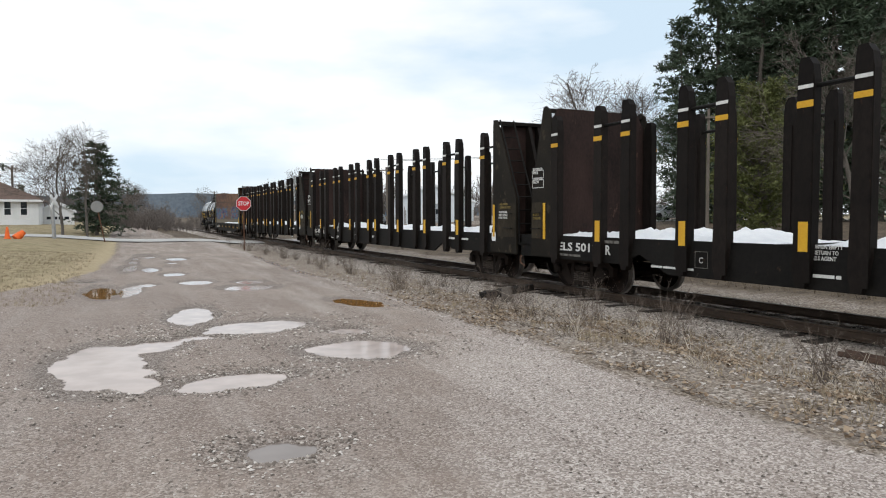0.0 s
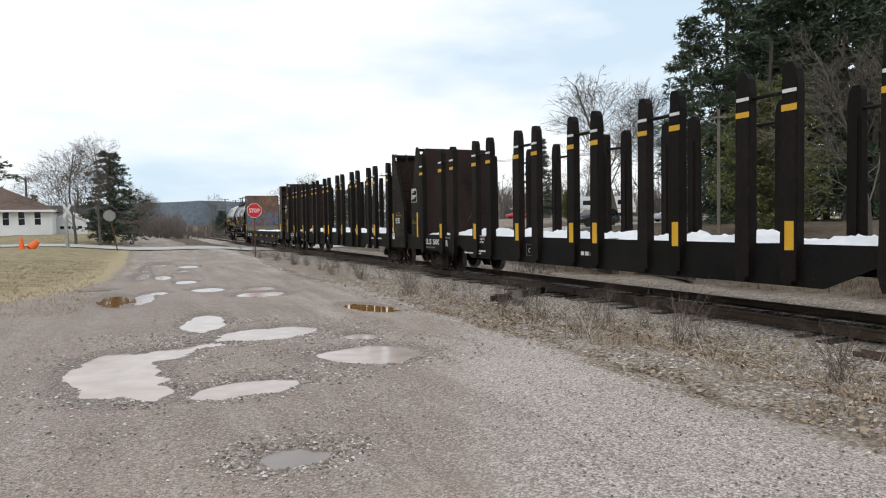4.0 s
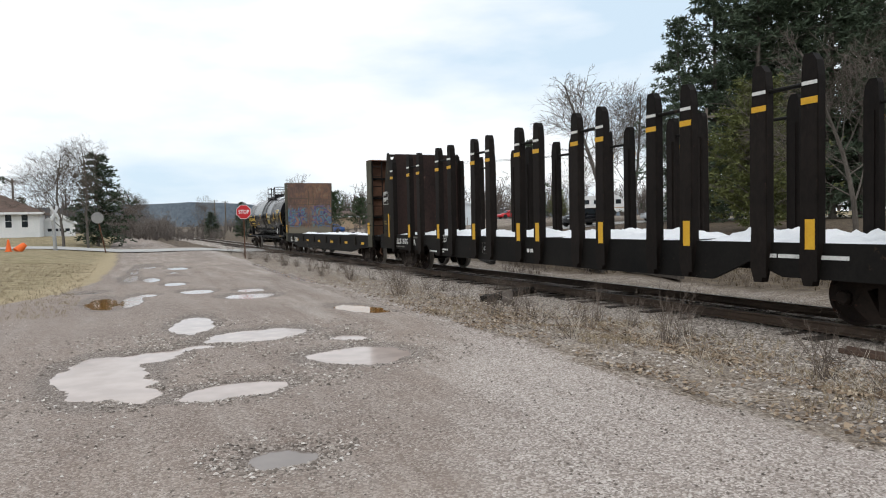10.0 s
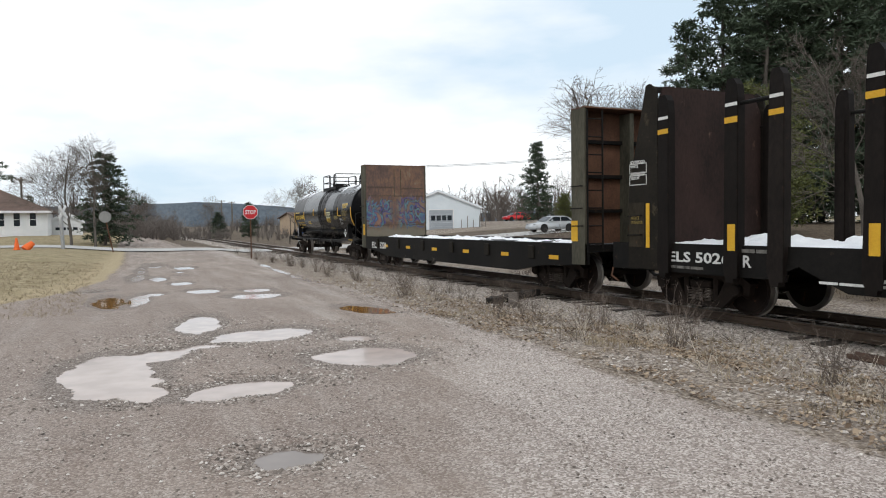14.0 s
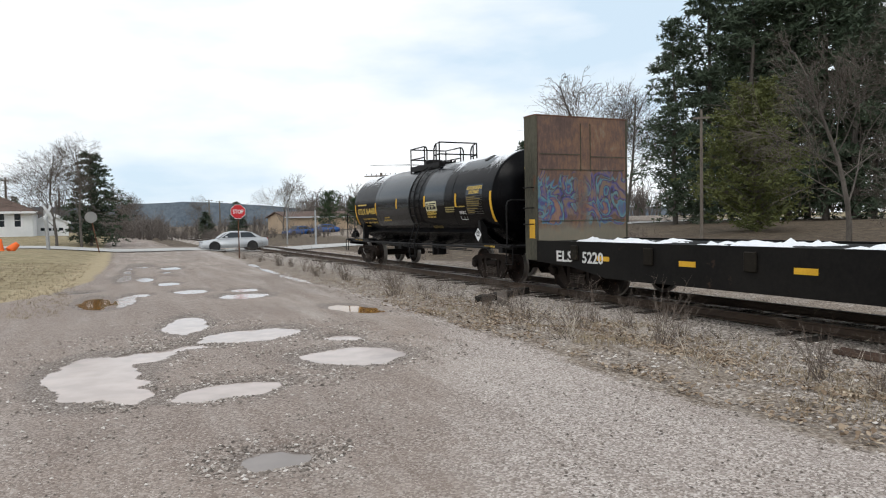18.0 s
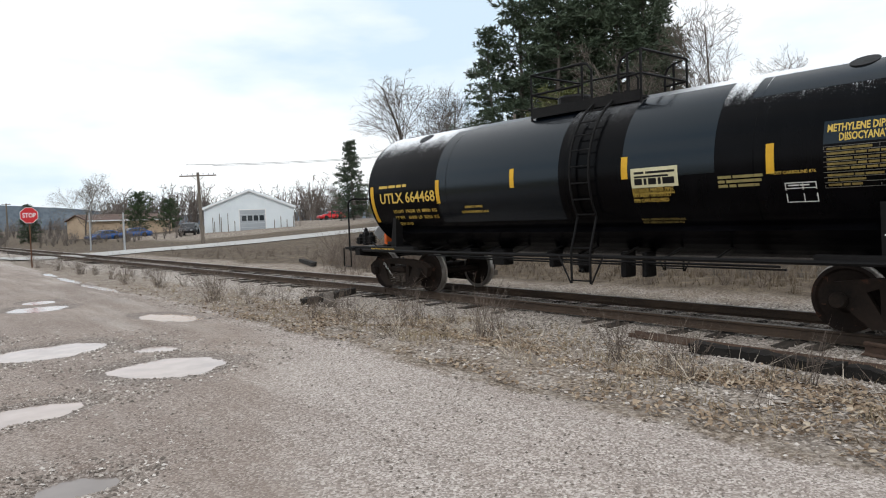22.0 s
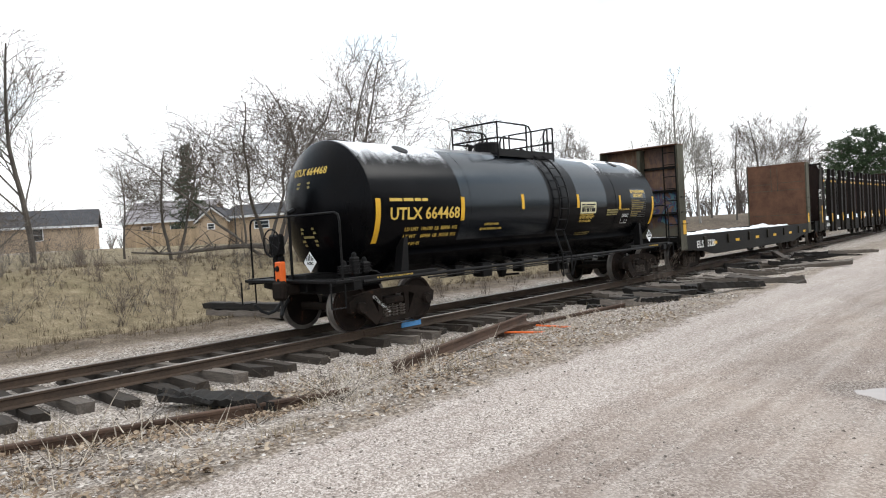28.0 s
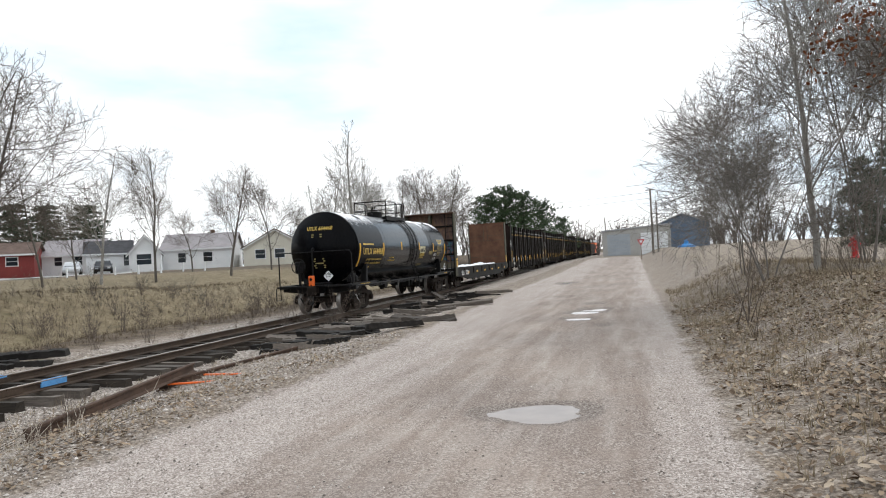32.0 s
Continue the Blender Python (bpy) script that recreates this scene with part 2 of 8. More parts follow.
def tank_mat():
    """Black tank paint with duller satin coats, streaks, and thin melting snow near the crown."""
    m, nt, b = mat_base("tank_black")
    tc = nt.nodes.new("ShaderNodeTexCoord")
    sep = nt.nodes.new("ShaderNodeSeparateXYZ")
    nt.links.new(tc.outputs["Object"], sep.inputs[0])
    n = noise_node(nt, 1.2, 6, 0.6, stretch=(1, 1.6, 0.35))
    st = noise_node(nt, 3.0, 8, 0.7, stretch=(1.0, 3.2, 0.25))
    fine = noise_node(nt, 55, 3, 0.7)
    base = ramp(nt, n.outputs["Fac"], ((0.35, (0.001, 0.001, 0.0014)), (0.7, (0.003, 0.0031, 0.004))))
    base = mixc(nt, ramp(nt, st.outputs["Fac"], ((0.60, (0, 0, 0)), (0.85, (0.25, 0.25, 0.25)))), base, (0.02, 0.019, 0.018))
    # snow where the shell lies flat enough to hold it
    edge = math_node(nt, "ADD", sep.outputs["Z"], math_node(nt, "MULTIPLY", math_node(nt, "SUBTRACT", st.outputs["Fac"], 0.5), 0.55))
    edge = math_node(nt, "ADD", edge, math_node(nt, "MULTIPLY", math_node(nt, "SUBTRACT", fine.outputs["Fac"], 0.5), 1.15))
    snow = ramp(nt, math_node(nt, "SUBTRACT", edge, 3.06), ((0.27, (0, 0, 0)), (0.42, (1, 1, 1))))
    ends = math_node(nt, "ABSOLUTE", math_node(nt, "SUBTRACT", sep.outputs["Y"], 6.6))
    ends = ramp(nt, math_node(nt, "MULTIPLY", ends, 0.1), ((0.22, (0.12, 0.12, 0.12)), (0.32, (1, 1, 1))))
    mul = nt.nodes.new("ShaderNodeMix")
    mul.data_type = "RGBA"
    mul.blend_type = "MULTIPLY"
    mul.inputs[0].default_value = 1.0
    nt.links.new(snow, mul.inputs[6])
    nt.links.new(ends, mul.inputs[7])
    # none on the steep dished heads
    shell = math_node(nt, "ABSOLUTE", math_node(nt, "SUBTRACT", sep.outputs["Y"], 6.06))
    snow = math_node(nt, "MULTIPLY", mul.outputs[2], ramp(nt, math_node(nt, "MULTIPLY", shell, 0.1), ((0.584, (1, 1, 1)), (0.592, (0, 0, 0)))))
    nt.links.new(mixc(nt, snow, base, (0.85, 0.87, 0.9)), b.inputs["Base Color"])
    r = math_node(nt, "ADD", math_node(nt, "MULTIPLY", n.outputs["Fac"], 0.14), 0.16)
    r = math_node(nt, "ADD", r, math_node(nt, "MULTIPLY", snow, 0.5))
    nt.links.new(r, b.inputs["Roughness"])
    b.inputs["Specular IOR Level"].default_value = 0.075
    bump(nt, b, n.outputs["Fac"], 0.12, 0.01)
    return m


def ground_mat():
    """Gravel road, stone ballast, leaf litter and dry lawn, blended by the plan's zones."""
    m, nt, b = mat_base("ground")
    at = nt.nodes.new("ShaderNodeAttribute")
    at.attribute_name = "zones"
    sep = nt.nodes.new("ShaderNodeSeparateColor")
    nt.links.new(at.outputs["Color"], sep.inputs["Color"])
    big = noise_node(nt, 0.35, 5, 0.6)
    mid = noise_node(nt, 2.2, 6, 0.65)
    fine = noise_node(nt, 22, 5, 0.7)
    tracks = noise_node(nt, 1.6, 6, 0.62, stretch=(1.6, 0.16, 1))
    vor = nt.nodes.new("ShaderNodeTexVoronoi")
    vor.inputs["Scale"].default_value = 66
    tcv = nt.nodes.new("ShaderNodeTexCoord")
    nt.links.new(tcv.outputs["Object"], vor.inputs["Vector"])
    vor2 = nt.nodes.new("ShaderNodeTexVoronoi")
    vor2.inputs["Scale"].default_value = 33
    nt.links.new(tcv.outputs["Object"], vor2.inputs["Vector"])
    vsep = nt.nodes.new("ShaderNodeSeparateColor")
    nt.links.new(vor.outputs["Color"], vsep.inputs["Color"])
    vsep2 = nt.nodes.new("ShaderNodeSeparateColor")
    nt.links.new(vor2.outputs["Color"], vsep2.inputs["Color"])
    # packed road: brownish wheel lanes, greyer loose stone
    lane = ramp(nt, tracks.outputs["Fac"], ((0.36, (0.248, 0.196, 0.166)), (0.50, (0.318, 0.264, 0.229)), (0.66, (0.428, 0.380, 0.343))))
    patch = ramp(nt, big.outputs["Fac"], ((0.38, (0.75, 0.73, 0.72)), (0.62, (1.05, 1.03, 1.0))))
    mul = nt.nodes.new("ShaderNodeMix")
    mul.data_type = "RGBA"
    mul.blend_type = "MULTIPLY"
    mul.inputs[0].default_value = 1.0
    nt.links.new(lane, mul.inputs[6])
    nt.links.new(patch, mul.inputs[7])
    lanes = nt.nodes.new("ShaderNodeAttribute")
    lanes.attribute_name = "lanes"
    lsep = nt.nodes.new("ShaderNodeSeparateColor")
    nt.links.new(lanes.outputs["Color"], lsep.inputs["Color"])
    stone = ramp(nt, vsep.outputs[0], ((0.0, (0.075, 0.061, 0.053)), (0.5, (0.265, 0.222, 0.194)), (1.0, (0.62, 0.56, 0.51))))
    road = mixc(nt, ramp(nt, mid.outputs["Fac"], ((0.35, (0.18, 0.18, 0.18)), (0.7, (0.62, 0.62, 0.62)))), mul.outputs[2], stone)
    side = math_node(nt, "ADD", lsep.outputs[1], math_node(nt, "MULTIPLY", math_node(nt, "SUBTRACT", tracks.outputs["Fac"], 0.5), 1.5))
    pale = ramp(nt, vsep.outputs[0], ((0.0, (0.20, 0.168, 0.147)), (0.5, (0.37, 0.32, 0.287)), (1.0, (0.66, 0.60, 0.56))))
    road = mixc(nt, math_node(nt, "MULTIPLY", lsep.outputs[2], 0.55), road, mixc(nt, 0.45, (0.228, 0.174, 0.147), stone))
    road = mixc(nt, ramp(nt, side, ((0.20, (0, 0, 0)), (1.05, (0.72, 0.72, 0.72)))), road, pale)
    damp = math_node(nt, "ADD", lsep.outputs[0], math_node(nt, "MULTIPLY", math_node(nt, "SUBTRACT", mid.outputs["Fac"], 0.5), 0.8))
    road = mixc(nt, ramp(nt, damp, ((0.25, (0, 0, 0)), (0.8, (0.8, 0.8, 0.8)))), road, mixc(nt, 0.5, (0.105, 0.085, 0.073), stone))
    ballast = ramp(nt, vsep2.outputs[0], ((0.0, (0.10, 0.084, 0.071)), (0.5, (0.30, 0.258, 0.222)), (1.0, (0.58, 0.525, 0.47))))
    litter = ramp(nt, fine.outputs["Fac"], ((0.32, (0.045, 0.033, 0.025)), (0.50, (0.20, 0.158, 0.122)), (0.66, (0.47, 0.41, 0.345))))
    litter = mixc(nt, ramp(nt, mid.outputs["Fac"], ((0.45, (0, 0, 0)), (0.62, (0.7, 0.7, 0.7)))), litter, ballast)
    lawn = ramp(nt, math_node(nt, "ADD", math_node(nt, "MULTIPLY", fine.outputs["Fac"], 0.5), math_node(nt, "MULTIPLY", mid.outputs["Fac"], 0.5)),
                ((0.36, (0.15, 0.12, 0.07)), (0.5, (0.27, 0.22, 0.13)), (0.64, (0.40, 0.34, 0.22))))
    lawn = mixc(nt, ramp(nt, big.outputs["Fac"], ((0.56, (0, 0, 0)), (0.72, (0.35, 0.35, 0.35)))), lawn, (0.14, 0.145, 0.055))

    lawn = mixc(nt, math_node(nt, "MULTIPLY", lanes.outputs["Alpha"], 0.75), lawn, ramp(nt, fine.outputs["Fac"], ((0.35, (0.30, 0.235, 0.14)), (0.65, (0.50, 0.41, 0.27)))))

    def zone(ch, soft=0.10):
        v = math_node(nt, "ADD", sep.outputs[ch], math_node(nt, "MULTIPLY", math_node(nt, "SUBTRACT", mid.outputs["Fac"], 0.5), 0.9))
        v = math_node(nt, "ADD", v, math_node(nt, "MULTIPLY", math_node(nt, "SUBTRACT", fine.outputs["Fac"], 0.5), 0.5))
        return ramp(nt, v, ((0.5 - soft, (0, 0, 0)), (0.5 + soft, (1, 1, 1))))
    duff = ramp(nt, math_node(nt, "ADD", math_node(nt, "MULTIPLY", fine.outputs["Fac"], 0.55), math_node(nt, "MULTIPLY", mid.outputs["Fac"], 0.45)),
                ((0.36, (0.042, 0.031, 0.022)), (0.5, (0.105, 0.080, 0.057)), (0.64, (0.215, 0.170, 0.122))))
    duff = mixc(nt, ramp(nt, big.outputs["Fac"], ((0.52, (0, 0, 0)), (0.66, (0.6, 0.6, 0.6)))), duff, (0.09, 0.068, 0.048))
    c = mixc(nt, zone(2), litter, lawn)
    c = mixc(nt, ramp(nt, at.outputs["Alpha"], ((0.3, (0, 0, 0)), (0.7, (1, 1, 1)))), c, duff)
    c = mixc(nt, zone(1), c, ballast)
    c = mixc(nt, zone(0), c, road)
    nt.links.new(c, b.inputs["Base Color"])
    b.inputs["Roughness"].default_value = 0.9
    b.inputs["Specular IOR Level"].default_value = 0.2
    h = math_node(nt, "ADD", math_node(nt, "MULTIPLY", vor.outputs["Distance"], -0.6), math_node(nt, "MULTIPLY", fine.outputs["Fac"], 0.6))
    bump(nt, b, h, 0.55, 0.014)
    return m


def water_mat(name, col, rough=0.04):
    m, nt, b = mat_base(name)
    n = noise_node(nt, 3, 4, 0.5)
    nt.links.new(ramp(nt, n.outputs["Fac"], ((0.35, tuple(v * 0.8 for v in col)), (0.65, col))), b.inputs["Base Color"])
    b.inputs["Roughness"].default_value = rough
    b.inputs["IOR"].default_value = 1.33
    w = noise_node(nt, 5, 2, 0.4)
    bump(nt, b, w.outputs["Fac"], 0.03, 0.01)
    return m


def graffiti_mat():
    """Rusty bulkhead plate with a band of weathered spray paint."""
    m, nt, b = mat_base("painted_rust")
    tc = nt.nodes.new("ShaderNodeTexCoord")
    sep = nt.nodes.new("ShaderNodeSeparateXYZ")
    nt.links.new(tc.outputs["Object"], sep.inputs[0])
    n1 = noise_node(nt, 1.3, 7, 0.65)
    n2 = noise_node(nt, 11, 6, 0.7, stretch=(1, 1, 0.35))
    f = math_node(nt, "ADD", math_node(nt, "MULTIPLY", n1.outputs["Fac"], 0.55), math_node(nt, "MULTIPLY", n2.outputs["Fac"], 0.45))
    rust = ramp(nt, f, ((0.34, (0.055, 0.034, 0.030)), (0.48, (0.115, 0.070, 0.056)), (0.58, (0.19, 0.105, 0.062)), (0.66, (0.20, 0.165, 0.125)), (0.74, (0.32, 0.27, 0.21))))
    low = ramp(nt, math_node(nt, "MULTIPLY", math_node(nt, "ADD", sep.outputs["Z"], math_node(nt, "MULTIPLY", n1.outputs["Fac"], 0.8)), 0.25), ((0.46, (1, 1, 1)), (0.52, (0, 0, 0))))
    base = mixc(nt, math_node(nt, "MULTIPLY", low, 0.7), rust, (0.20, 0.195, 0.145))
    pn = noise_node(nt, 1.55, 2, 0.4, stretch=(1.3, 1, 1))
    pn.inputs["Distortion"].default_value = 2.2
    paint = ramp(nt, pn.outputs["Fac"], ((0.32, (0.30, 0.17, 0.12)), (0.39, (0.035, 0.05, 0.22)), (0.46, (0.06, 0.23, 0.32)), (0.51, (0.13, 0.28, 0.30)), (0.55, (0.015, 0.015, 0.035)), (0.59, (0.05, 0.065, 0.27)), (0.66, (0.22, 0.16, 0.12))))
    zc = math_node(nt, "ABSOLUTE", math_node(nt, "SUBTRACT", sep.outputs["Z"], math_node(nt, "ADD", 2.2, math_node(nt, "MULTIPLY", math_node(nt, "SUBTRACT", pn.outputs["Fac"], 0.5), 1.2))))
    band = ramp(nt, zc, ((0.54, (1, 1, 1)), (0.62, (0, 0, 0))))
    wear = ramp(nt, n2.outputs["Fac"], ((0.50, (1, 1, 1)), (0.64, (0.15, 0.15, 0.15))))
    seam = ramp(nt, math_node(nt, "ABSOLUTE", math_node(nt, "ADD", sep.outputs["X"], 0.05)), ((0.1, (0.15, 0.15, 0.15)), (0.3, (1, 1, 1))))
    mask = math_node(nt, "MULTIPLY", math_node(nt, "MULTIPLY", band, wear), math_node(nt, "MULTIPLY", seam, 0.72))
    nt.links.new(mixc(nt, mask, base, paint), b.inputs["Base Color"])
    b.inputs["Roughness"].default_value = 0.75
    bump(nt, b, n2.outputs["Fac"], 0.35, 0.01)
    return m


def pebble_mat():
    """Crushed stone, each piece its own grey or tan."""
    m, nt, b = mat_base("pebble")
    geo = nt.nodes.new("ShaderNodeNewGeometry")
    c = ramp(nt, geo.outputs["Random Per Island"], ((0.0, (0.09, 0.075, 0.064)), (0.35, (0.26, 0.22, 0.19)), (0.75, (0.43, 0.38, 0.338)), (1.0, (0.70, 0.65, 0.605))))
    n = noise_node(nt, 40, 3, 0.6)
    nt.links.new(mixc(nt, math_node(nt, "MULTIPLY", n.outputs["Fac"], 0.25), c, (0.22, 0.2, 0.18)), b.inputs["Base Color"])
    b.inputs["Roughness"].default_value = 0.9
    b.inputs["Specular IOR Level"].default_value = 0.2
    return m


def leaf_mat():
    """Dead leaves, each its own tan, straw or brown."""
    m, nt, b = mat_base("leaf_dry")
    geo = nt.nodes.new("ShaderNodeNewGeometry")
    c = ramp(nt, geo.outputs["Random Per Island"], ((0.0, (0.085, 0.058, 0.040)), (0.3, (0.21, 0.148, 0.10)), (0.6, (0.33, 0.25, 0.175)), (0.85, (0.40, 0.31, 0.22)), (1.0, (0.56, 0.48, 0.38))))
    n = noise_node(nt, 45, 3, 0.6)
    nt.links.new(mixc(nt, math_node(nt, "MULTIPLY", n.outputs["Fac"], 0.35), c, (0.12, 0.085, 0.055)), b.inputs["Base Color"])
    b.inputs["Roughness"].default_value = 0.85
    b.inputs["Specular IOR Level"].default_value = 0.2
    return m


MAT = {}
MAT["pebble"] = pebble_mat()
MAT["ground"] = ground_mat()
MAT["car_brown"] = surface("car_brown", (0.0045, 0.0038, 0.0034), (0.020, 0.0152, 0.0128), 0.7, 13, 0.62, spots=((0.036, 0.020, 0.014), 0.08), stretch=(1, 1, 0.5), vary=0.25, spec=0.10)
MAT["car_black"] = surface("car_black", (0.004, 0.004, 0.004), (0.015, 0.0135, 0.012), 0.8, 14, 0.6, spots=((0.04, 0.026, 0.018), 0.05), spec=0.1)
MAT["plate_brown"] = surface("plate_brown", (0.014, 0.010, 0.009), (0.045, 0.027, 0.023), 0.9, 18, 0.7, spots=((0.10, 0.06, 0.045), 0.05), stretch=(1, 1, 0.5), spec=0.12)
MAT["side_plate"] = surface("side_plate", (0.007, 0.006, 0.0048), (0.024, 0.020, 0.015), 0.9, 16, 0.65, spots=((0.055, 0.045, 0.028), 0.09), spec=0.1)
MAT["worn_plate"] = surface("worn_plate", (0.010, 0.0085, 0.006), (0.050, 0.041, 0.028), 1.6, 14, 0.7, spots=((0.075, 0.045, 0.025), 0.07), stretch=(1, 1, 0.5), vary=0.3, spec=0.1)
MAT["olive_plate"] = surface("olive_plate", (0.034, 0.033, 0.025), (0.115, 0.108, 0.080), 1.1, 16, 0.75, spots=((0.10, 0.05, 0.03), 0.06), stretch=(1, 1, 0.4), spec=0.15)
MAT["rust"] = surface("rust", (0.055, 0.027, 0.018), (0.17, 0.085, 0.05), 1.4, 22, 0.85)
MAT["truck_iron"] = surface("truck_iron", (0.006, 0.005, 0.0042), (0.026, 0.018, 0.014), 1.6, 22, 0.8, spots=((0.06, 0.028, 0.018), 0.06), spec=0.12)
MAT["spring"] = surface("spring", (0.03, 0.024, 0.02), (0.10, 0.08, 0.066), 2.0, 22, 0.75)
MAT["wheel"] = surface("wheel", (0.006, 0.0045, 0.004), (0.021, 0.014, 0.011), 2.0, 20, 0.75, spots=((0.07, 0.032, 0.02), 0.08), spec=0.10)
MAT["tread"] = surface("tread", (0.22, 0.20, 0.18), (0.4, 0.38, 0.36), 2, 25, 0.4, metal=0.8)
MAT["graffiti"] = graffiti_mat()
MAT["tank"] = tank_mat()
MAT["tank_satin"] = glossy_paint("tank_satin", (0.0010, 0.0022, 0.0045), 0.19, 0.42, (0.010, 0.013, 0.018), 0.15, (0.72, 0.88, 1.0, 1))
MAT["tank_trim"] = surface("tank_trim", (0.004, 0.004, 0.0045), (0.014, 0.013, 0.013), 1.2, 18, 0.5, spec=0.12)
MAT["rail"] = surface("rail", (0.028, 0.020, 0.015), (0.085, 0.056, 0.038), 0.8, 20, 0.75)
MAT["rail_top"] = surface("rail_top", (0.10, 0.085, 0.075), (0.26, 0.23, 0.21), 0.8, 30, 0.38, metal=0.7)
MAT["loose_rail"] = surface("loose_rail", (0.035, 0.023, 0.018), (0.115, 0.070, 0.048), 0.9, 20, 0.85)
MAT["tie"] = surface("tie", (0.012, 0.010, 0.008), (0.075, 0.06, 0.048), 0.9, 16, 0.9, stretch=(0.25, 2.5, 2.5), vary=0.35)
MAT["tie_grey"] = surface("tie_grey", (0.05, 0.042, 0.036), (0.20, 0.17, 0.145), 1.1, 16, 0.9, stretch=(0.25, 2.5, 2.5), vary=0.4)
MAT["tie_black"] = surface("tie_black", (0.005, 0.0045, 0.004), (0.036, 0.031, 0.027), 0.9, 16, 0.85, stretch=(0.3, 2, 2), vary=0.3)
MAT["snow"] = surface("snow", (0.74, 0.76, 0.79), (0.88, 0.89, 0.9), 3, 40, 0.75, bumps=0.6)
MAT["yellow"] = surface("yellow", (0.55, 0.29, 0.015), (0.72, 0.42, 0.03), 3, 30, 0.5, spots=((0.12, 0.08, 0.03), 0.02))
MAT["letter_yellow"] = surface("letter_yellow", (0.52, 0.34, 0.06), (0.66, 0.46, 0.10), 3, 30, 0.55)
MAT["letter_white"] = surface("letter_white", (0.50, 0.50, 0.48), (0.74, 0.74, 0.72), 6, 40, 0.6, spots=((0.06, 0.05, 0.045), 0.06))
MAT["dull_letter"] = surface("dull_letter", (0.18, 0.15, 0.06), (0.32, 0.26, 0.1), 6, 40, 0.7)
MAT["cream"] = surface("cream", (0.55, 0.50, 0.30), (0.66, 0.62, 0.42), 3, 30, 0.5)
MAT["orange"] = surface("orange", (0.75, 0.12, 0.02), (0.85, 0.17, 0.03), 3, 30, 0.45)
MAT["blue_paint"] = surface("blue_paint", (0.06, 0.22, 0.48), (0.14, 0.36, 0.66), 5, 40, 0.6)
MAT["white"] = surface("white", (0.66, 0.68, 0.69), (0.82, 0.82, 0.82), 0.6, 8, 0.7, bumps=0.1)
MAT["white_sheet"] = surface("white_sheet", (0.60, 0.66, 0.70), (0.74, 0.79, 0.82), 0.5, 8, 0.5, bumps=0.1)
MAT["siding_tan"] = surface("siding_tan", (0.40, 0.30, 0.205), (0.52, 0.40, 0.285), 0.5, 8, 0.75, bumps=0.1)
MAT["cream_wall"] = surface("cream_wall", (0.55, 0.52, 0.44), (0.68, 0.65, 0.56), 0.5, 8, 0.75, bumps=0.1)
MAT["faded_letter"] = surface("faded_letter", (0.05, 0.046, 0.04), (0.22, 0.21, 0.19), 9, 40, 0.7)
MAT["faded_yellow"] = surface("faded_yellow", (0.09, 0.065, 0.02), (0.30, 0.22, 0.06), 9, 40, 0.7)
MAT["siding_red"] = surface("siding_red", (0.16, 0.03, 0.03), (0.22, 0.045, 0.04), 0.5, 8, 0.75, bumps=0.1)
MAT["siding_grey"] = surface("siding_grey", (0.30, 0.31, 0.33), (0.42, 0.43, 0.45), 0.5, 8, 0.75, bumps=0.1)
MAT["blue_sheet"] = surface("blue_sheet", (0.10, 0.14, 0.20), (0.16, 0.21, 0.28), 0.5, 8, 0.6, bumps=0.1)
MAT["block_wall"] = surface("block_wall", (0.34, 0.33, 0.31), (0.46, 0.45, 0.42), 0.5, 6, 0.85, bumps=0.2)
MAT["shingle_dark"] = surface("shingle_dark", (0.03, 0.03, 0.035), (0.075, 0.075, 0.08), 1.2, 15, 0.9)
MAT["shingle_brown"] = surface("shingle_brown", (0.08, 0.055, 0.045), (0.16, 0.11, 0.09), 1.2, 15, 0.9)
MAT["shingle_pale"] = surface("shingle_pale", (0.24, 0.225, 0.23), (0.36, 0.335, 0.34), 1.2, 15, 0.9)
MAT["door_grey"] = surface("door_grey", (0.30, 0.33, 0.36), (0.40, 0.43, 0.46), 0.7, 8, 0.6, bumps=0.1)
MAT["fence_wood"] = surface("fence_wood", (0.30, 0.22, 0.14), (0.45, 0.34, 0.23), 1.2, 14, 0.85, stretch=(2, 2, 0.4), vary=0.2)
MAT["glass"] = glass_mat("glass")
MAT["galv"] = surface("galv", (0.30, 0.31, 0.32), (0.48, 0.49, 0.5), 2, 20, 0.5, metal=0.5)
MAT["pole_wood"] = surface("pole_wood", (0.10, 0.085, 0.07), (0.22, 0.19, 0.16), 1.5, 16, 0.9, stretch=(2, 2, 0.2))
MAT["wire"] = surface("wire", (0.02, 0.02, 0.02), (0.04, 0.04, 0.04), 2, 20, 0.6)
MAT["bark"] = surface("bark", (0.06, 0.052, 0.045), (0.17, 0.15, 0.13), 1.5, 18, 0.95, stretch=(2, 2, 0.5), vary=0.15)
MAT["bark_pale"] = surface("bark_pale", (0.20, 0.19, 0.17), (0.40, 0.38, 0.35), 1.2, 14, 0.95, stretch=(2, 2, 0.5))
MAT["bark_mid"] = surface("bark_mid", (0.11, 0.10, 0.09), (0.27, 0.245, 0.22), 1.4, 16, 0.95, stretch=(2, 2, 0.5))
MAT["twig"] = surface("twig", (0.075, 0.062, 0.052), (0.18, 0.152, 0.13), 1.5, 18, 0.95)
MAT["thicket"] = surface("thicket", (0.065, 0.058, 0.053), (0.21, 0.19, 0.173), 0.5, 10, 0.95, bumps=0)
MAT["straw_dark"] = surface("straw_dark", (0.085, 0.064, 0.042), (0.20, 0.155, 0.105), 1.5, 18, 0.95, bumps=0)
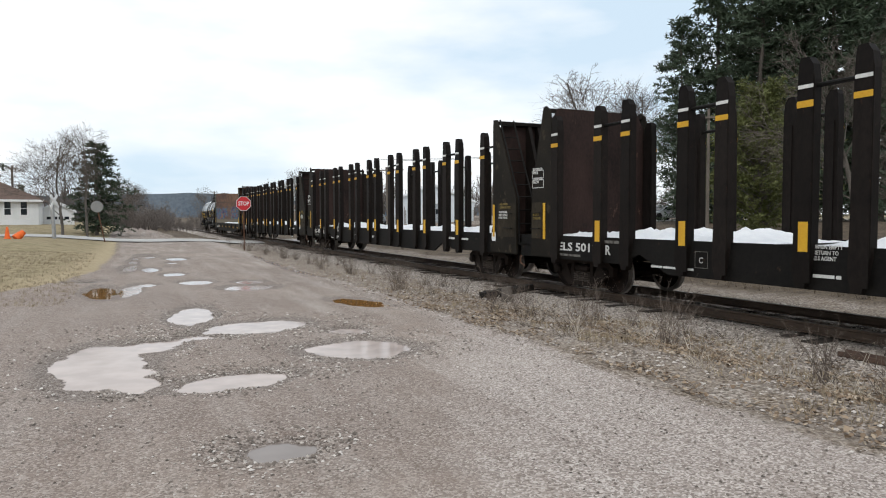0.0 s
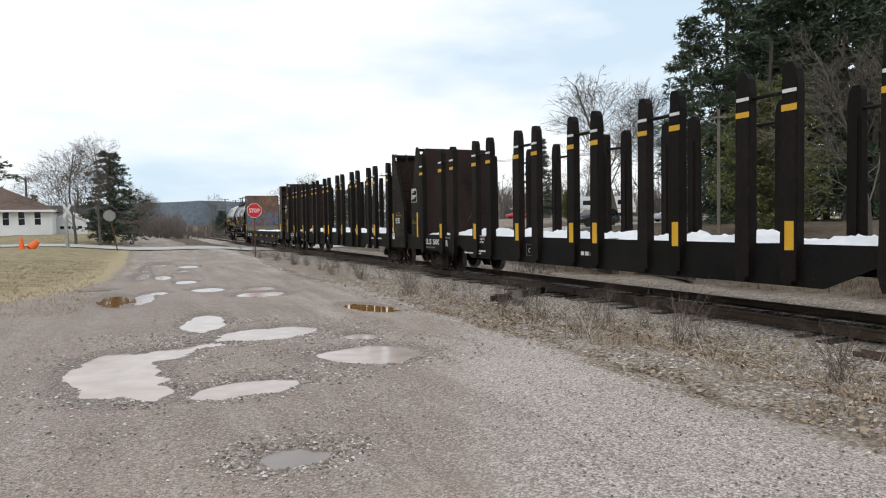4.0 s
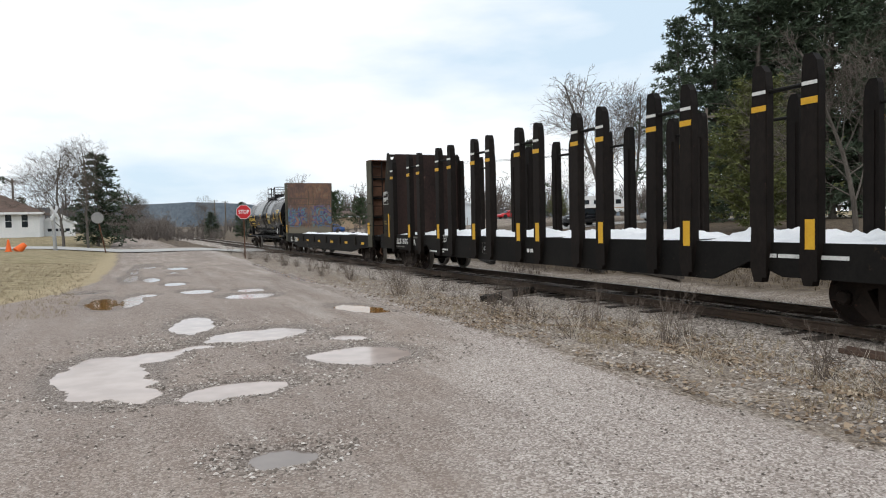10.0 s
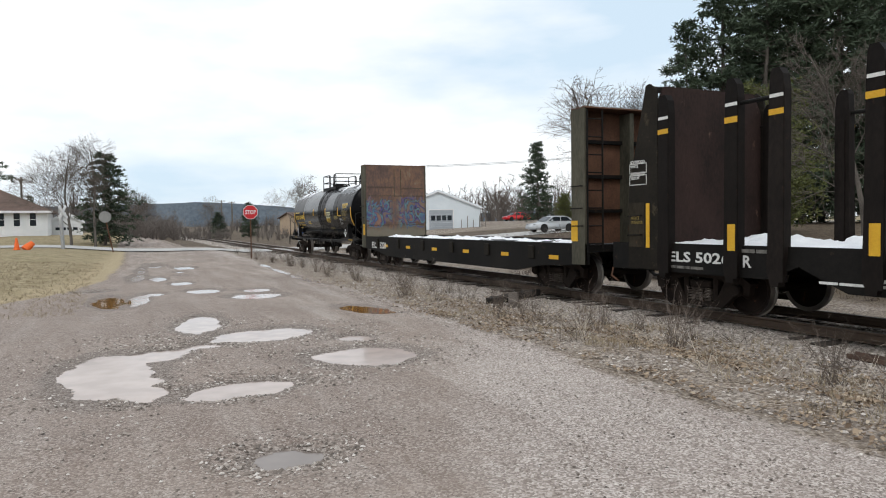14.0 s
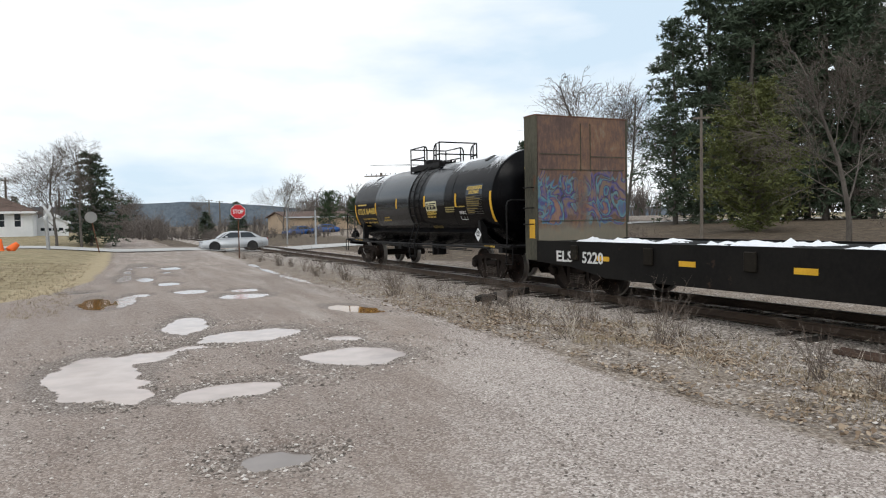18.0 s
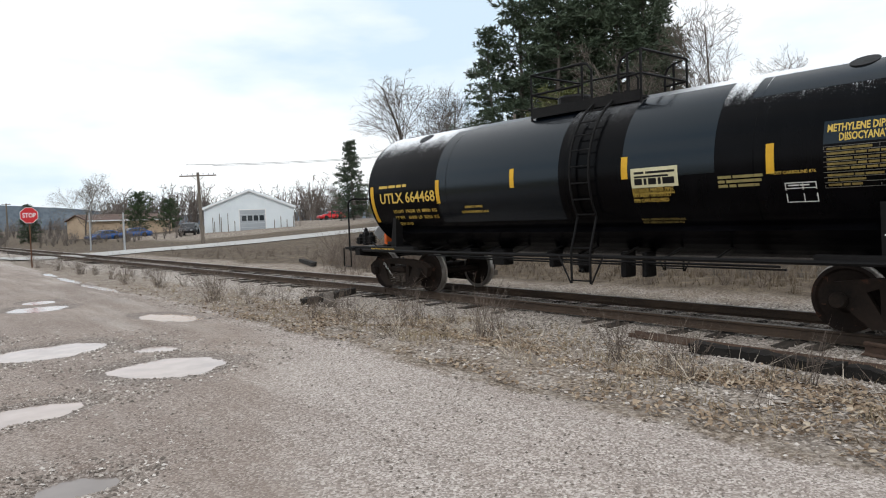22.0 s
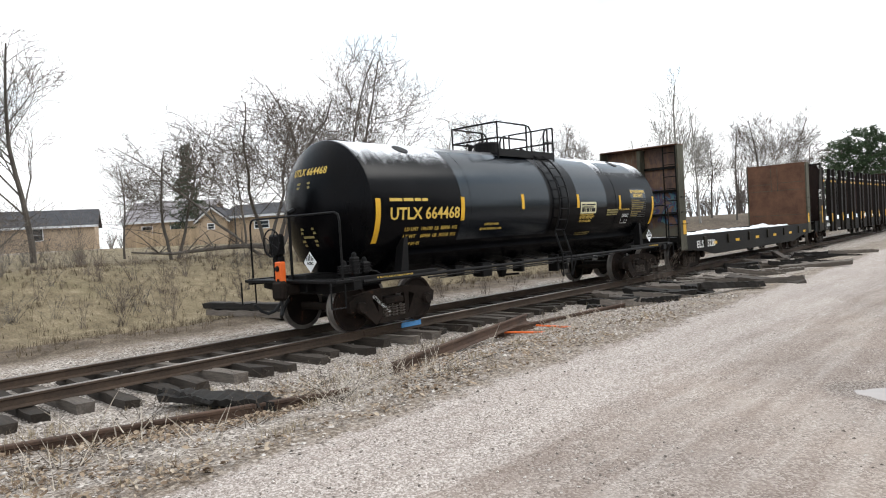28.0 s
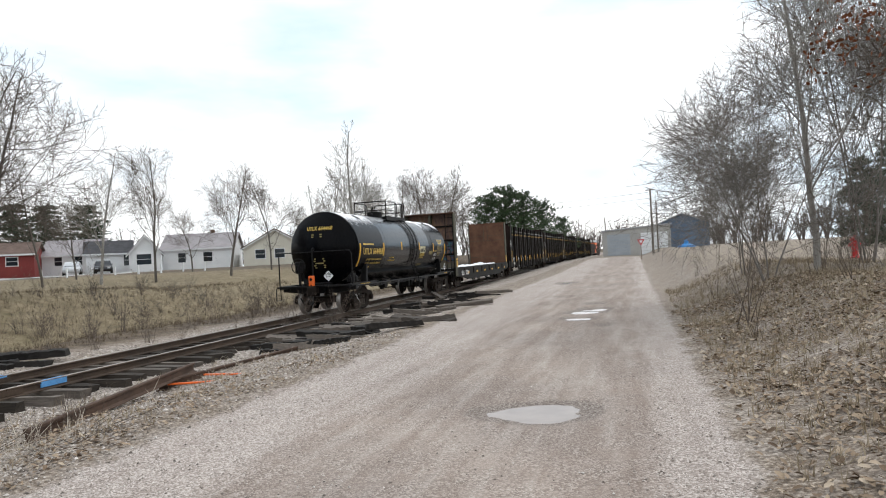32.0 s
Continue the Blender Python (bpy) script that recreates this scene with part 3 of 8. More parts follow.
MAT["water_dull"] = water_mat("water_dull", (0.24, 0.205, 0.185), 0.10)
MAT["bark_dark"] = surface("bark_dark", (0.035, 0.027, 0.021), (0.11, 0.085, 0.066), 1.5, 18, 0.95, bumps=0)
MAT["stalk"] = surface("stalk", (0.36, 0.31, 0.25), (0.58, 0.52, 0.44), 2.5, 18, 0.9, bumps=0)
MAT["brush"] = surface("brush", (0.075, 0.058, 0.047), (0.20, 0.162, 0.135), 0.5, 10, 0.95)
MAT["straw"] = surface("straw", (0.20, 0.155, 0.10), (0.40, 0.33, 0.23), 1.5, 18, 0.95)
MAT["leaf_dry"] = leaf_mat()
MAT["oak_leaf"] = surface("oak_leaf", (0.13, 0.05, 0.025), (0.27, 0.11, 0.06), 6.0, 18, 0.9, bumps=0)
MAT["stone"] = surface("stone", (0.19, 0.168, 0.15), (0.60, 0.56, 0.52), 9.0, 30, 0.9, bumps=0)
MAT["spruce_needle"] = surface("spruce_needle", (0.032, 0.048, 0.031), (0.090, 0.122, 0.074), 0.5, 6, 0.7, bumps=0)
MAT["pine_needle"] = surface("pine_needle", (0.022, 0.042, 0.02), (0.07, 0.11, 0.045), 0.5, 6, 0.7, bumps=0)
MAT["cedar_needle"] = surface("cedar_needle", (0.075, 0.09, 0.025), (0.165, 0.175, 0.065), 0.7, 6, 0.7, bumps=0)
MAT["far_wood"] = surface("far_wood", (0.10, 0.085, 0.075), (0.19, 0.165, 0.15), 0.06, 0.9, 0.95, bumps=0)
# bluish base colours stand in for the haze of distance
MAT["hazy_hill"] = surface("hazy_hill", (0.055, 0.072, 0.092), (0.135, 0.155, 0.175), 0.02, 0.16, 0.95, bumps=0)
MAT["asphalt"] = surface("asphalt", (0.36, 0.35, 0.34), (0.50, 0.49, 0.47), 0.4, 10, 0.9)
MAT["water"] = water_mat("water", (0.47, 0.385, 0.342), 0.13)
MAT["water_rust"] = water_mat("water_rust", (0.26, 0.13, 0.04))
MAT["paint_silver"] = glossy_paint("paint_silver", (0.50, 0.52, 0.54), 0.25, 0.6, (0.25, 0.23, 0.2), 0.2)
MAT["paint_white"] = glossy_paint("paint_white", (0.78, 0.79, 0.8), 0.25, 0.6, (0.4, 0.37, 0.33), 0.2)
MAT["paint_black"] = glossy_paint("paint_black", (0.008, 0.009, 0.012), 0.2, 0.6, (0.06, 0.055, 0.05), 0.2)
MAT["paint_blue"] = glossy_paint("paint_blue", (0.03, 0.10, 0.30), 0.25, 0.6, (0.1, 0.1, 0.1), 0.2)
MAT["rubber"] = surface("rubber", (0.012, 0.012, 0.012), (0.03, 0.03, 0.03), 3, 30, 0.85)
MAT["lamp_red"] = glossy_paint("lamp_red", (0.35, 0.01, 0.01), 0.2, 0.6)
MAT["sign_red"] = glossy_paint("sign_red", (0.52, 0.02, 0.025), 0.4, 0.4)
MAT["sign_back"] = surface("sign_back", (0.20, 0.20, 0.20), (0.32, 0.32, 0.31), 2, 20, 0.6, metal=0.3)
MAT["blue_tarp"] = surface("blue_tarp", (0.03, 0.18, 0.48), (0.06, 0.28, 0.6), 2, 10, 0.6)

# ---- plan ----
RAIL_X, GAUGE, RAIL_Z = 9.96, 1.50, -0.02
MID_X = RAIL_X + GAUGE / 2
TIE_Z = RAIL_Z - 0.17
STREET_Y, STREET_W = 54.5, 7.0


def smooth(a, b, v):
    t = min(1.0, max(0.0, (v - a) / (b - a)))
    return t * t * (3 - 2 * t)


# puddles: each a group of hollows (centre, half sizes along x and y, turn) filled to one level
PUDDLES = (
    ("water", ((-0.28, 8.80, 0.52, 1.30, 0), (0.08, 7.62, 0.19, 0.34, 0), (0.30, 9.85, 0.40, 0.48, 0), (0.80, 10.18, 0.36, 0.20, 6))),
    ("water", ((1.86, 10.88, 0.80, 0.56, 18),)),
    ("water", ((1.07, 12.65, 0.36, 1.08, -8),)),
    ("water", ((1.02, 7.33, 0.58, 0.34, 10),)),
    ("water", ((2.74, 8.45, 0.66, 0.60, 8),)),
    ("water", ((3.06, 9.84, 0.25, 0.30, 10),)),
    ("water_rust", ((4.30, 13.1, 0.34, 0.85, 16),)),
    ("water_dull", ((0.97, 4.93, 0.25, 0.20, -10),)),
    ("water_rust", ((-0.46, 17.45, 0.36, 1.40, 2),)),
    ("water", ((0.16, 17.7, 0.24, 1.35, -6), (0.55, 18.9, 0.26, 0.45, 0))),
    ("water_dull", ((-0.95, 20.6, 0.50, 0.42, 12),)),
    ("water", ((1.78, 19.15, 0.42, 0.60, 0),)),
    ("water", ((2.82, 17.1, 0.62, 0.62, -14), (3.1, 18.7, 0.36, 0.45, 0))),
    ("water", ((0.85, 24.5, 0.25, 1.0, 0),)),
    ("water", ((1.42, 22.2, 0.33, 0.62, 0),)),
    ("water", ((0.24, 25.6, 0.27, 2.0, -4), (0.40, 29.0, 0.22, 1.4, 0))),
    ("water", ((1.76, 27.8, 0.25, 0.42, 0),)),
    ("water", ((2.1, 30.5, 0.4, 1.0, 0),)),
    ("water", ((1.0, 33.0, 0.4, 1.4, 0),)),
    ("water", ((5.12, 21.6, 0.17, 2.2, 1), (5.22, 26.2, 0.16, 2.1, -1), (5.36, 30.0, 0.15, 1.4, -2))),
    ("water", ((1.66, 25.8, 0.27, 0.32, 0),)),
    ("water", ((0.52, 31.4, 0.15, 0.9, 0),)),
    ("water_dull", ((0.93, -8.24, 0.56, 0.40, 16),)),
    ("water", ((1.26, -20.6, 0.52, 0.42, 0), (1.0, -21.6, 0.45, 0.28, 0))),
    ("water", ((1.27, -18.9, 0.38, 0.20, 0),)),
    ("water", ((3.5, -39.4, 0.55, 0.9, 0),)),
    ("water", ((1.1, -24.2, 0.5, 0.3, 0),)),
    ("water", ((0.5, -16.9, 0.28, 0.2, 0),)),
)
HOLLOWS = [(*h, math.cos(radians(h[4])), math.sin(radians(h[4]))) for kind, hs in PUDDLES for h in hs]
WATER_Z = -0.047


def pit(x, y):
    """Depth of the hollows; a value of one puddle depth lies on the waterline."""
    d = 0.0
    wx = x + 0.10 * noise.noise(Vector((x * 2.1, y * 2.1, 2))) + 0.055 * noise.noise(Vector((x * 6.0, y * 6.0, 6)))
    wy = y + 0.14 * noise.noise(Vector((x * 1.9, y * 1.9, 12))) + 0.06 * noise.noise(Vector((x * 5.5, y * 5.5, 16)))
    for cx, cy, rx, ry, turn, c, s in HOLLOWS:
        dx, dy = wx - cx, wy - cy
        if abs(dx) > 2.6 * max(rx, ry) or abs(dy) > 2.6 * max(rx, ry):
            continue
        q = ((dx * c + dy * s) / rx) ** 2 + ((-dx * s + dy * c) / ry) ** 2
        d = max(d, 2.0 * math.exp(-q * 0.6931))
    return -WATER_Z * d


def lawn_edge(y):
    """Where the gravel ends and the lawn by the crossing begins."""
    pts = ((15.0, -5.6), (17.9, -2.8), (19.2, -1.9), (23.9, -0.75), (36.0, -0.15), (57.0, 0.2))
    for (a, va), (b, vb) in zip(pts, pts[1:]):
        if y <= b:
            return va + (vb - va) * max(0.0, y - a) / (b - a)
    return pts[-1][1]


def road_mask(x, y):
    left = -1.0 if y < 0 else -1.0 - 9.0 * smooth(-1.0, 3.0, y) + 4.4 * smooth(11.5, 15.0, y)
    if y > 15:
        left = lawn_edge(y)
    right = 4.75 + 0.5 * smooth(5.0, 14.0, y) + 0.8 * smooth(20.0, 50.0, y) + 0.8 * smooth(-8.0, -40.0, y)
    if y > 110 or y < -100:
        return 0.0
    if y > 57:
        left, right = -0.9 + 0.02 * (y - 57), 3.6
    return smooth(left - 0.5, left + 0.5, x) * smooth(right + 0.6, right - 0.6, x)


def ground_z(x, y):
    z = -0.24 * smooth(5.2, 8.0, x)
    z += 0.12 * smooth(13.0, 15.5, x)
    z -= 0.08 * smooth(7.6, 8.6, x) * smooth(12.6, 12.0, x) * smooth(1.5, -1.0, y) * smooth(-26.0, -16.0, y)
    z -= 0.20 * smooth(15.6, 17.4, x) * smooth(20.5, 18.2, x) * smooth(2.0, -6.0, y)
    # bank and yards beyond the track
    south = smooth(2.0, -8.0, y)
    z += 1.35 * smooth(18.0, 24.0, x) * south * (1 - 0.62 * smooth(-22.0, -42.0, y))
    if x > 20 and y < 2:
        r = math.hypot(x, y)
        z += (0.75 + 0.5 * smooth(-22.0, -42.0, y)) * smooth(30.0, 66.0, r) * south * smooth(20.0, 30.0, x) + 0.35 * smooth(66.0, 100.0, r) * south
    z += 1.35 * smooth(14.0, 52.0, x) * smooth(4.0, 30.0, y)
    z += 0.7 * smooth(42.0, 60.0, x) * smooth(58.0, 74.0, y)
    # bank on the near side of the road
    z += 0.95 * smooth(-1.3, -4.6, x) * smooth(0.8, -3.5, y)
    z += 0.55 * smooth(-40.0, -110.0, y) * smooth(24.0, 18.0, x)
    # lawns at the crossing
    z += 0.5 * smooth(1.5, -6.0, x) * smooth(14.0, 44.0, y)
    z += 0.55 * smooth(58.0, 75.0, y) * smooth(6.0, -2.0, x)
    rm = road_mask(x, y)
    p = pit(x, y) if -3 < x < 6 and -45 < y < 33 else 0.0
    calm = (1 - 0.88 * rm) * (1 - 0.9 * smooth(0.004, 0.03, p))
    if 8.3 < x < 13.2:
        calm = min(calm, 0.25)
    if abs(y - STREET_Y) < 9:
        calm *= 0.1
    z += calm * (noise.noise(Vector((x * 0.3, y * 0.3, 0))) * 0.12 + noise.noise(Vector((x * 1.1, y * 1.1, 4))) * 0.05)
    z += 0.012 * rm * noise.noise(Vector((x * 2.6, y * 2.6, 9)))
    if p:
        z -= p * (1.0 + 0.16 * noise.noise(Vector((x * 11.0, y * 11.0, 6))))
    return z


def grid_axis(a, b, fa, fb, fine, grow):
    out, v = [], a
    while v < b:
        out.append(v)
        d = max(fa - v, v - fb, 0.0)
        v += fine + d * grow
        if out[-1] < fa < v:
            v = fa
    out.append(b)
    return out


xs = grid_axis(-950, 950, -1.6, 4.6, 0.062, 0.06)
ys = grid_axis(-950, 950, 4.2, 14.2, 0.075, 0.035)
ys = sorted(set([y for y in ys if not -9.4 < y < -7.0] + [-9.4 + 0.08 * i for i in range(31)]))
verts = [(x, y, ground_z(x, y)) for y in ys for x in xs]
nx = len(xs)
faces = [(j * nx + i, j * nx + i + 1, (j + 1) * nx + i + 1, (j + 1) * nx + i) for j in range(len(ys) - 1) for i in range(nx - 1)]
me = bpy.data.meshes.new("ground")
me.from_pydata(verts, [], faces)
me.polygons.foreach_set("use_smooth", [True] * len(faces))
zone = me.color_attributes.new("zones", "FLOAT_COLOR", "POINT")
cols = []
for x, y, z in verts:
    r = road_mask(x, y)
    bal = smooth(7.4, 8.4, x) * smooth(13.6, 12.5, x)
    bal = max(bal, 0.56 * smooth(5.0, 5.8, x) * smooth(14.5, 13.5, x) * smooth(9.0, 3.0, y) * smooth(-34.0, -24.0, y))
    lawn = smooth(0.5, -1.0, x) * smooth(12.0, 15.0, y) + smooth(58.0, 75.0, x) * 0.6 + smooth(-1.0, -4.0, x) * smooth(2.0, -3.0, y) * 0.4
    duff = smooth(13.2, 15.2, x) * smooth(66.0, 48.0, x) * smooth(80.0, 60.0, y)
    straw = smooth(15.5, 17.5, x) * smooth(62.0, 50.0, x) * smooth(0.0, -7.0, y) * smooth(-70.0, -50.0, y)
    duff *= 1 - 0.52 * straw
    lawn += straw
    duff = max(duff, smooth(60.0, 64.0, y) * smooth(3.9, 4.6, x) * smooth(30.0, 20.0, x), smooth(100.0, 112.0, y))
    cols.extend((r, bal, min(1.0, lawn), duff))
zone.data.foreach_set("color", cols)
# damp ground round the puddles, and the paler, looser stone on the outer lane
damp = me.color_attributes.new("lanes", "FLOAT_COLOR", "POINT")
cols = []
for x, y, z in verts:
    p = pit(x, y) if -3 < x < 6 and -45 < y < 36 else 0.0
    broad = smooth(4.6, 1.4, x) * smooth(3.0, 6.0, y) * smooth(34.0, 24.0, y)
    if y > 0:
        edge = 1.3 + 0.40 * max(0.0, min(y, 11.0) - 4.0)
        pale = smooth(edge, edge + 1.6, x)
    else:
        pale = max(smooth(2.2, 3.8, x), smooth(0.2, -0.8, x)) if y < -3 else smooth(1.3 + 0.3 * min(3.0, -y), 3.2 + 0.3 * min(3.0, -y), x)
    bare = 0.0
    if 15 < y < 52 and x < 2:
        bare = smooth(lawn_edge(y) - 1.5, lawn_edge(y) - 0.4, x)
    cols.extend((smooth(0.010, 0.036, p), pale, broad, bare))
damp.data.foreach_set("color", cols)
me.materials.append(MAT["ground"])
ground = tagged(new("ground", me), "brown gravel, leaf litter and dry grass ground", "ground", kind="structure")

# the paved street that crosses the track
bm = bmesh.new()
prev = None
for i in range(121):
    x = -110 + i * 2.0
    zz = max(ground_z(x, STREET_Y - 3), ground_z(x, STREET_Y + 3), ground_z(x, STREET_Y)) + 0.05
    row = [bm.verts.new((x, STREET_Y + s * STREET_W / 2, zz + (0.0 if s else 0.05))) for s in (-1, 0, 1)]
    if prev:
        for a in (0, 1):
            bm.faces.new((prev[a], row[a], row[a + 1], prev[a + 1]))
    prev = row
tagged(part("street", bm, MAT["asphalt"]), "pale worn asphalt street", "street", kind="structure")


def street_z(x):
    return max(ground_z(x, STREET_Y - 3), ground_z(x, STREET_Y + 3), ground_z(x, STREET_Y)) + 0.09


# standing water
lift = 0.0
for kind, hs in PUDDLES:
    bm = bmesh.new()
    for cx, cy, rx, ry, turn in hs:
        c, s = math.cos(radians(turn)), math.sin(radians(turn))
        lift += 0.00015
        ring = []
        for k in range(40):
            a = 2 * math.pi * k / 40
            u, v = 1.3 * rx * math.cos(a), 1.3 * ry * math.sin(a)
            ring.append(bm.verts.new((cx + u * c - v * s, cy + u * s + v * c, WATER_Z - lift + 0.5 * smooth(-40.0, -110.0, cy))))
        bm.faces.new(ring)
    rusty = kind == "water_rust"
    tagged(part("puddle", bm, MAT[kind]),
           "rust-coloured muddy puddle in the gravel road" if rusty else "muddy pale puddle in the gravel road", "puddle", "puddles")

# ---- track ----
def rail_profile(s=1.0):
    half = ((0.075, 0.0), (0.075, 0.014), (0.012, 0.034), (0.010, 0.115), (0.034, 0.128), (0.036, 0.158))
    return [(x * s, z * s) for x, z in half], [(-x * s, z * s) for x, z in half[::-1]]


def rail_mesh(bm, length, mi_top=1):
    a, b = rail_profile()
    prism(bm, a + [(0.026, 0.168), (-0.026, 0.168)] + b, 0, length, axis="y")
    bm.faces.ensure_lookup_table()
    for f in bm.faces:
        if f.calc_center_median().z > 0.155 and f.normal.z > 0.3:
            f.material_index = mi_top


track = thing("track", "single railway track with rusty rails on weathered timber ties", "railway track", kind="structure")
for k in (0, 1):
    for i in range(-16, 17):
        bm = bmesh.new()
        rail_mesh(bm, 11.87)
        bmesh.ops.translate(bm, verts=bm.verts, vec=(RAIL_X + k * GAUGE, i * 11.88 + 2.4 - k * 1.1, RAIL_Z - 0.168))
        part("rail", bm, (MAT["rail"], MAT["rail_top"]), track)
        if -5 < i < 6:
            bm = bmesh.new()
            for sx in (-1, 1):
                box(bm, RAIL_X + k * GAUGE + sx * 0.03 - 0.014, i * 11.88 + 2.4 - k * 1.1 - 0.32, RAIL_Z - 0.13, RAIL_X + k * GAUGE + sx * 0.03 + 0.014, i * 11.88 + 2.4 - k * 1.1 + 0.32, RAIL_Z - 0.045)
            part("joint_bar", bm, MAT["rail"], track)
# dabs of blue spray paint on the rails
for k, y in ((0, -10.45), (1, -10.55)):
    bm = bmesh.new()
    box(bm, RAIL_X + k * GAUGE - 0.04, y - 0.28, RAIL_Z - 0.12, RAIL_X + k * GAUGE - 0.014, y + 0.28, RAIL_Z - 0.02)
    box(bm, RAIL_X + k * GAUGE - 0.03, y - 0.22, RAIL_Z + 0.0005, RAIL_X + k * GAUGE + 0.03, y + 0.22, RAIL_Z + 0.003)
    part("paint_mark", bm, MAT["blue_paint"], track, "blue spray-paint mark")


def timber_mesh(name, seed, length=2.6, w=0.23, h=0.17, n=5, rough=0.11):
    """A worn square timber, lying along x."""
    rnd = random.Random(seed)
    vs, fs = [], []
    for i in range(n + 1):
        x = -length / 2 + length * i / n
        e = 0.05 if i in (0, n) else 0.0
        for sy, sz in ((-1, 0), (1, 0), (1, 1), (-1, 1)):
            vs.append((x + rnd.uniform(-e, e), sy * (w / 2) * (1 + rnd.uniform(-rough, rough * 0.5)), sz * h - (rnd.uniform(0, 0.22 * rough) if sz else 0)))
    for i in range(n):
        for k in range(4):
            a, b = i * 4 + k, i * 4 + (k + 1) % 4
            fs.append((a, b, b + 4, a + 4))
    fs += [(3, 2, 1, 0), tuple(n * 4 + q for q in range(4))]
    me = bpy.data.meshes.new(name)
    me.from_pydata(vs, [], fs)
    return me


tie_meshes, old_ties = [], []
for sd in range(6):
    tm = timber_mesh("tie", sd + 10, 2.95, 0.22, 0.19, 8, 0.16)
    tm.materials.append(MAT["tie_grey" if sd % 3 == 0 else "tie"])
    old_ties.append(tm)
    tm = timber_mesh("tie", sd)
    tm.materials.append(MAT["tie"])
    tie_meshes.append(tm)
rnd = random.Random(5)
y = -62.0
while y < 78:
    old = -15.0 < y < 1.5
    sh = rnd.uniform(-0.10, 0.10) - (0.22 + rnd.choice((-0.25, 0.0, 0.0, 0.0)) if old else 0.0)
    up = 0.0 if old else -0.03
    shared("tie", rnd.choice(old_ties if old else tie_meshes), track, pose(MID_X + sh, y, TIE_Z - 0.168 + up + rnd.uniform(-0.015, 0.01), rnd.uniform(-2, 2), rnd.uniform(-1, 1), rnd.uniform(-3, 3)))
    y += rnd.uniform(0.46, 0.60) if abs(y) < 30 else 0.75


def loose_rail(x0, y0, x1, y1, tip=0.0, z=-0.16):
    L = math.hypot(x1 - x0, y1 - y0)
    e = thing("loose_rail", "rusty steel rail lying loose on the gravel", "rail", "loose rails",
              pose(x0, y0, ground_z(x0, y0) + 0.015, 0, tip, -math.degrees(math.atan2(x1 - x0, y1 - y0))))
    bm = bmesh.new()
    rail_mesh(bm, L, 0)
    part("rail_bar", bm, (MAT["loose_rail"], MAT["rail_top"]), e)
    return e


loose_rail(6.70, -6.86, 7.93, -11.7)
loose_rail(8.75, 0.7, 6.42, -5.85)
loose_rail(9.62, 2.3, 7.92, -1.9, 75)
loose_rail(9.55, 3.0, 8.3, -0.4)
loose_rail(7.75, -10.5, 7.3, -16.5)
loose_rail(9.0, 6.0, 8.75, 2.4, 80)


def loose_timber(x, y, rz, length=2.6, black=True, rx=0.0, ry=0.0, dz=0.0, seed=0, h=0.17):
    tm = timber_mesh("timber", 30 + seed, length, 0.24, h, 18, 0.15)
    tm.materials.append(MAT["tie_black" if black else "tie_grey"])
    ob = new("old_tie", tm)
    ob.matrix_basis = pose(x, y, ground_z(x, y) + dz, rx, ry, rz)
    return tagged(ob, "charred black old railway tie on the ground" if black else "weathered grey old railway tie on the ground", "railway tie", "old ties")


loose_timber(7.70, -4.80, 10, 2.0, True, 8, 0, 0.0, seed=1, h=0.15)
loose_timber(7.62, -4.70, 13, 1.7, True, -14, 2, 0.10, seed=2, h=0.10)
loose_timber(7.95, -4.62, 5, 1.1, True, 20, -3, 0.12, seed=78, h=0.07)
loose_timber(7.45, -4.95, 12, 1.2, True, -8, 1, 0.0, seed=79, h=0.12)
loose_timber(8.05, 2.3, 82, 0.8, True, seed=3, h=0.14)
loose_timber(8.2, 3.7, 85, 1.9, True, seed=4, h=0.14)
loose_timber(15.1, 2.5, 100, 2.3, True, seed=5)
loose_timber(14.9, 0.9, 70, 1.3, True, 0, -12, 0.1, seed=6)
loose_timber(14.5, 1.1, 130, 1.0, True, 20, 0, 0.02, seed=7)
loose_timber(14.7, 0.6, 100, 0.9, True, 10, 0, 0.02, seed=77)
loose_timber(8.7, 14.6, 30, 2.4, True, seed=8)
loose_timber(8.2, 13.8, 60, 2.0, False, seed=9)
loose_timber(15.4, 20.5, 75, 4.0, True, seed=10)
loose_timber(14.6, 16.0, 78, 3.2, False, seed=11)
loose_timber(14.4, 26.0, 70, 3.4, True, seed=12)
rnd = random.Random(9)
for i in range(5):   # stacked beyond the track
    loose_timber(15.5 + rnd.uniform(-0.2, 0.2), -10.1 - 0.28 * (i % 3) + rnd.uniform(-0.03, 0.03), 8 + rnd.uniform(-3, 3), 3.4, i % 2 == 1, 0, 0, 0.18 * (i // 3) - 0.02, seed=20 + i)
for i in range(5):
    loose_timber(14.1 + rnd.uniform(-0.5, 0.5), -12.6 + rnd.uniform(-1.0, 1.0), 20 + rnd.uniform(-22, 22), rnd.uniform(1.3, 2.4), True, rnd.uniform(-8, 8), rnd.uniform(-4, 4), 0.12 * (i // 3) - 0.04, seed=26 + i)
for i in range(64):  # strewn in heaps between the track and the road
    heap = (-16.2, -19.5, -23.0, -27.0, -31.5)[i % 5]
    yy = heap + rnd.gauss(0, 1.0)
    xx = min(8.9, max(5.7, rnd.gauss(7.4, 0.9)))
    loose_timber(xx, yy, rnd.gauss(12, 24), rnd.uniform(0.7, 2.3), rnd.random() < 0.5, rnd.uniform(-14, 14), rnd.uniform(-6, 6), rnd.choice((-0.06, -0.03, 0.0, 0.07)), seed=40 + i, h=0.15)
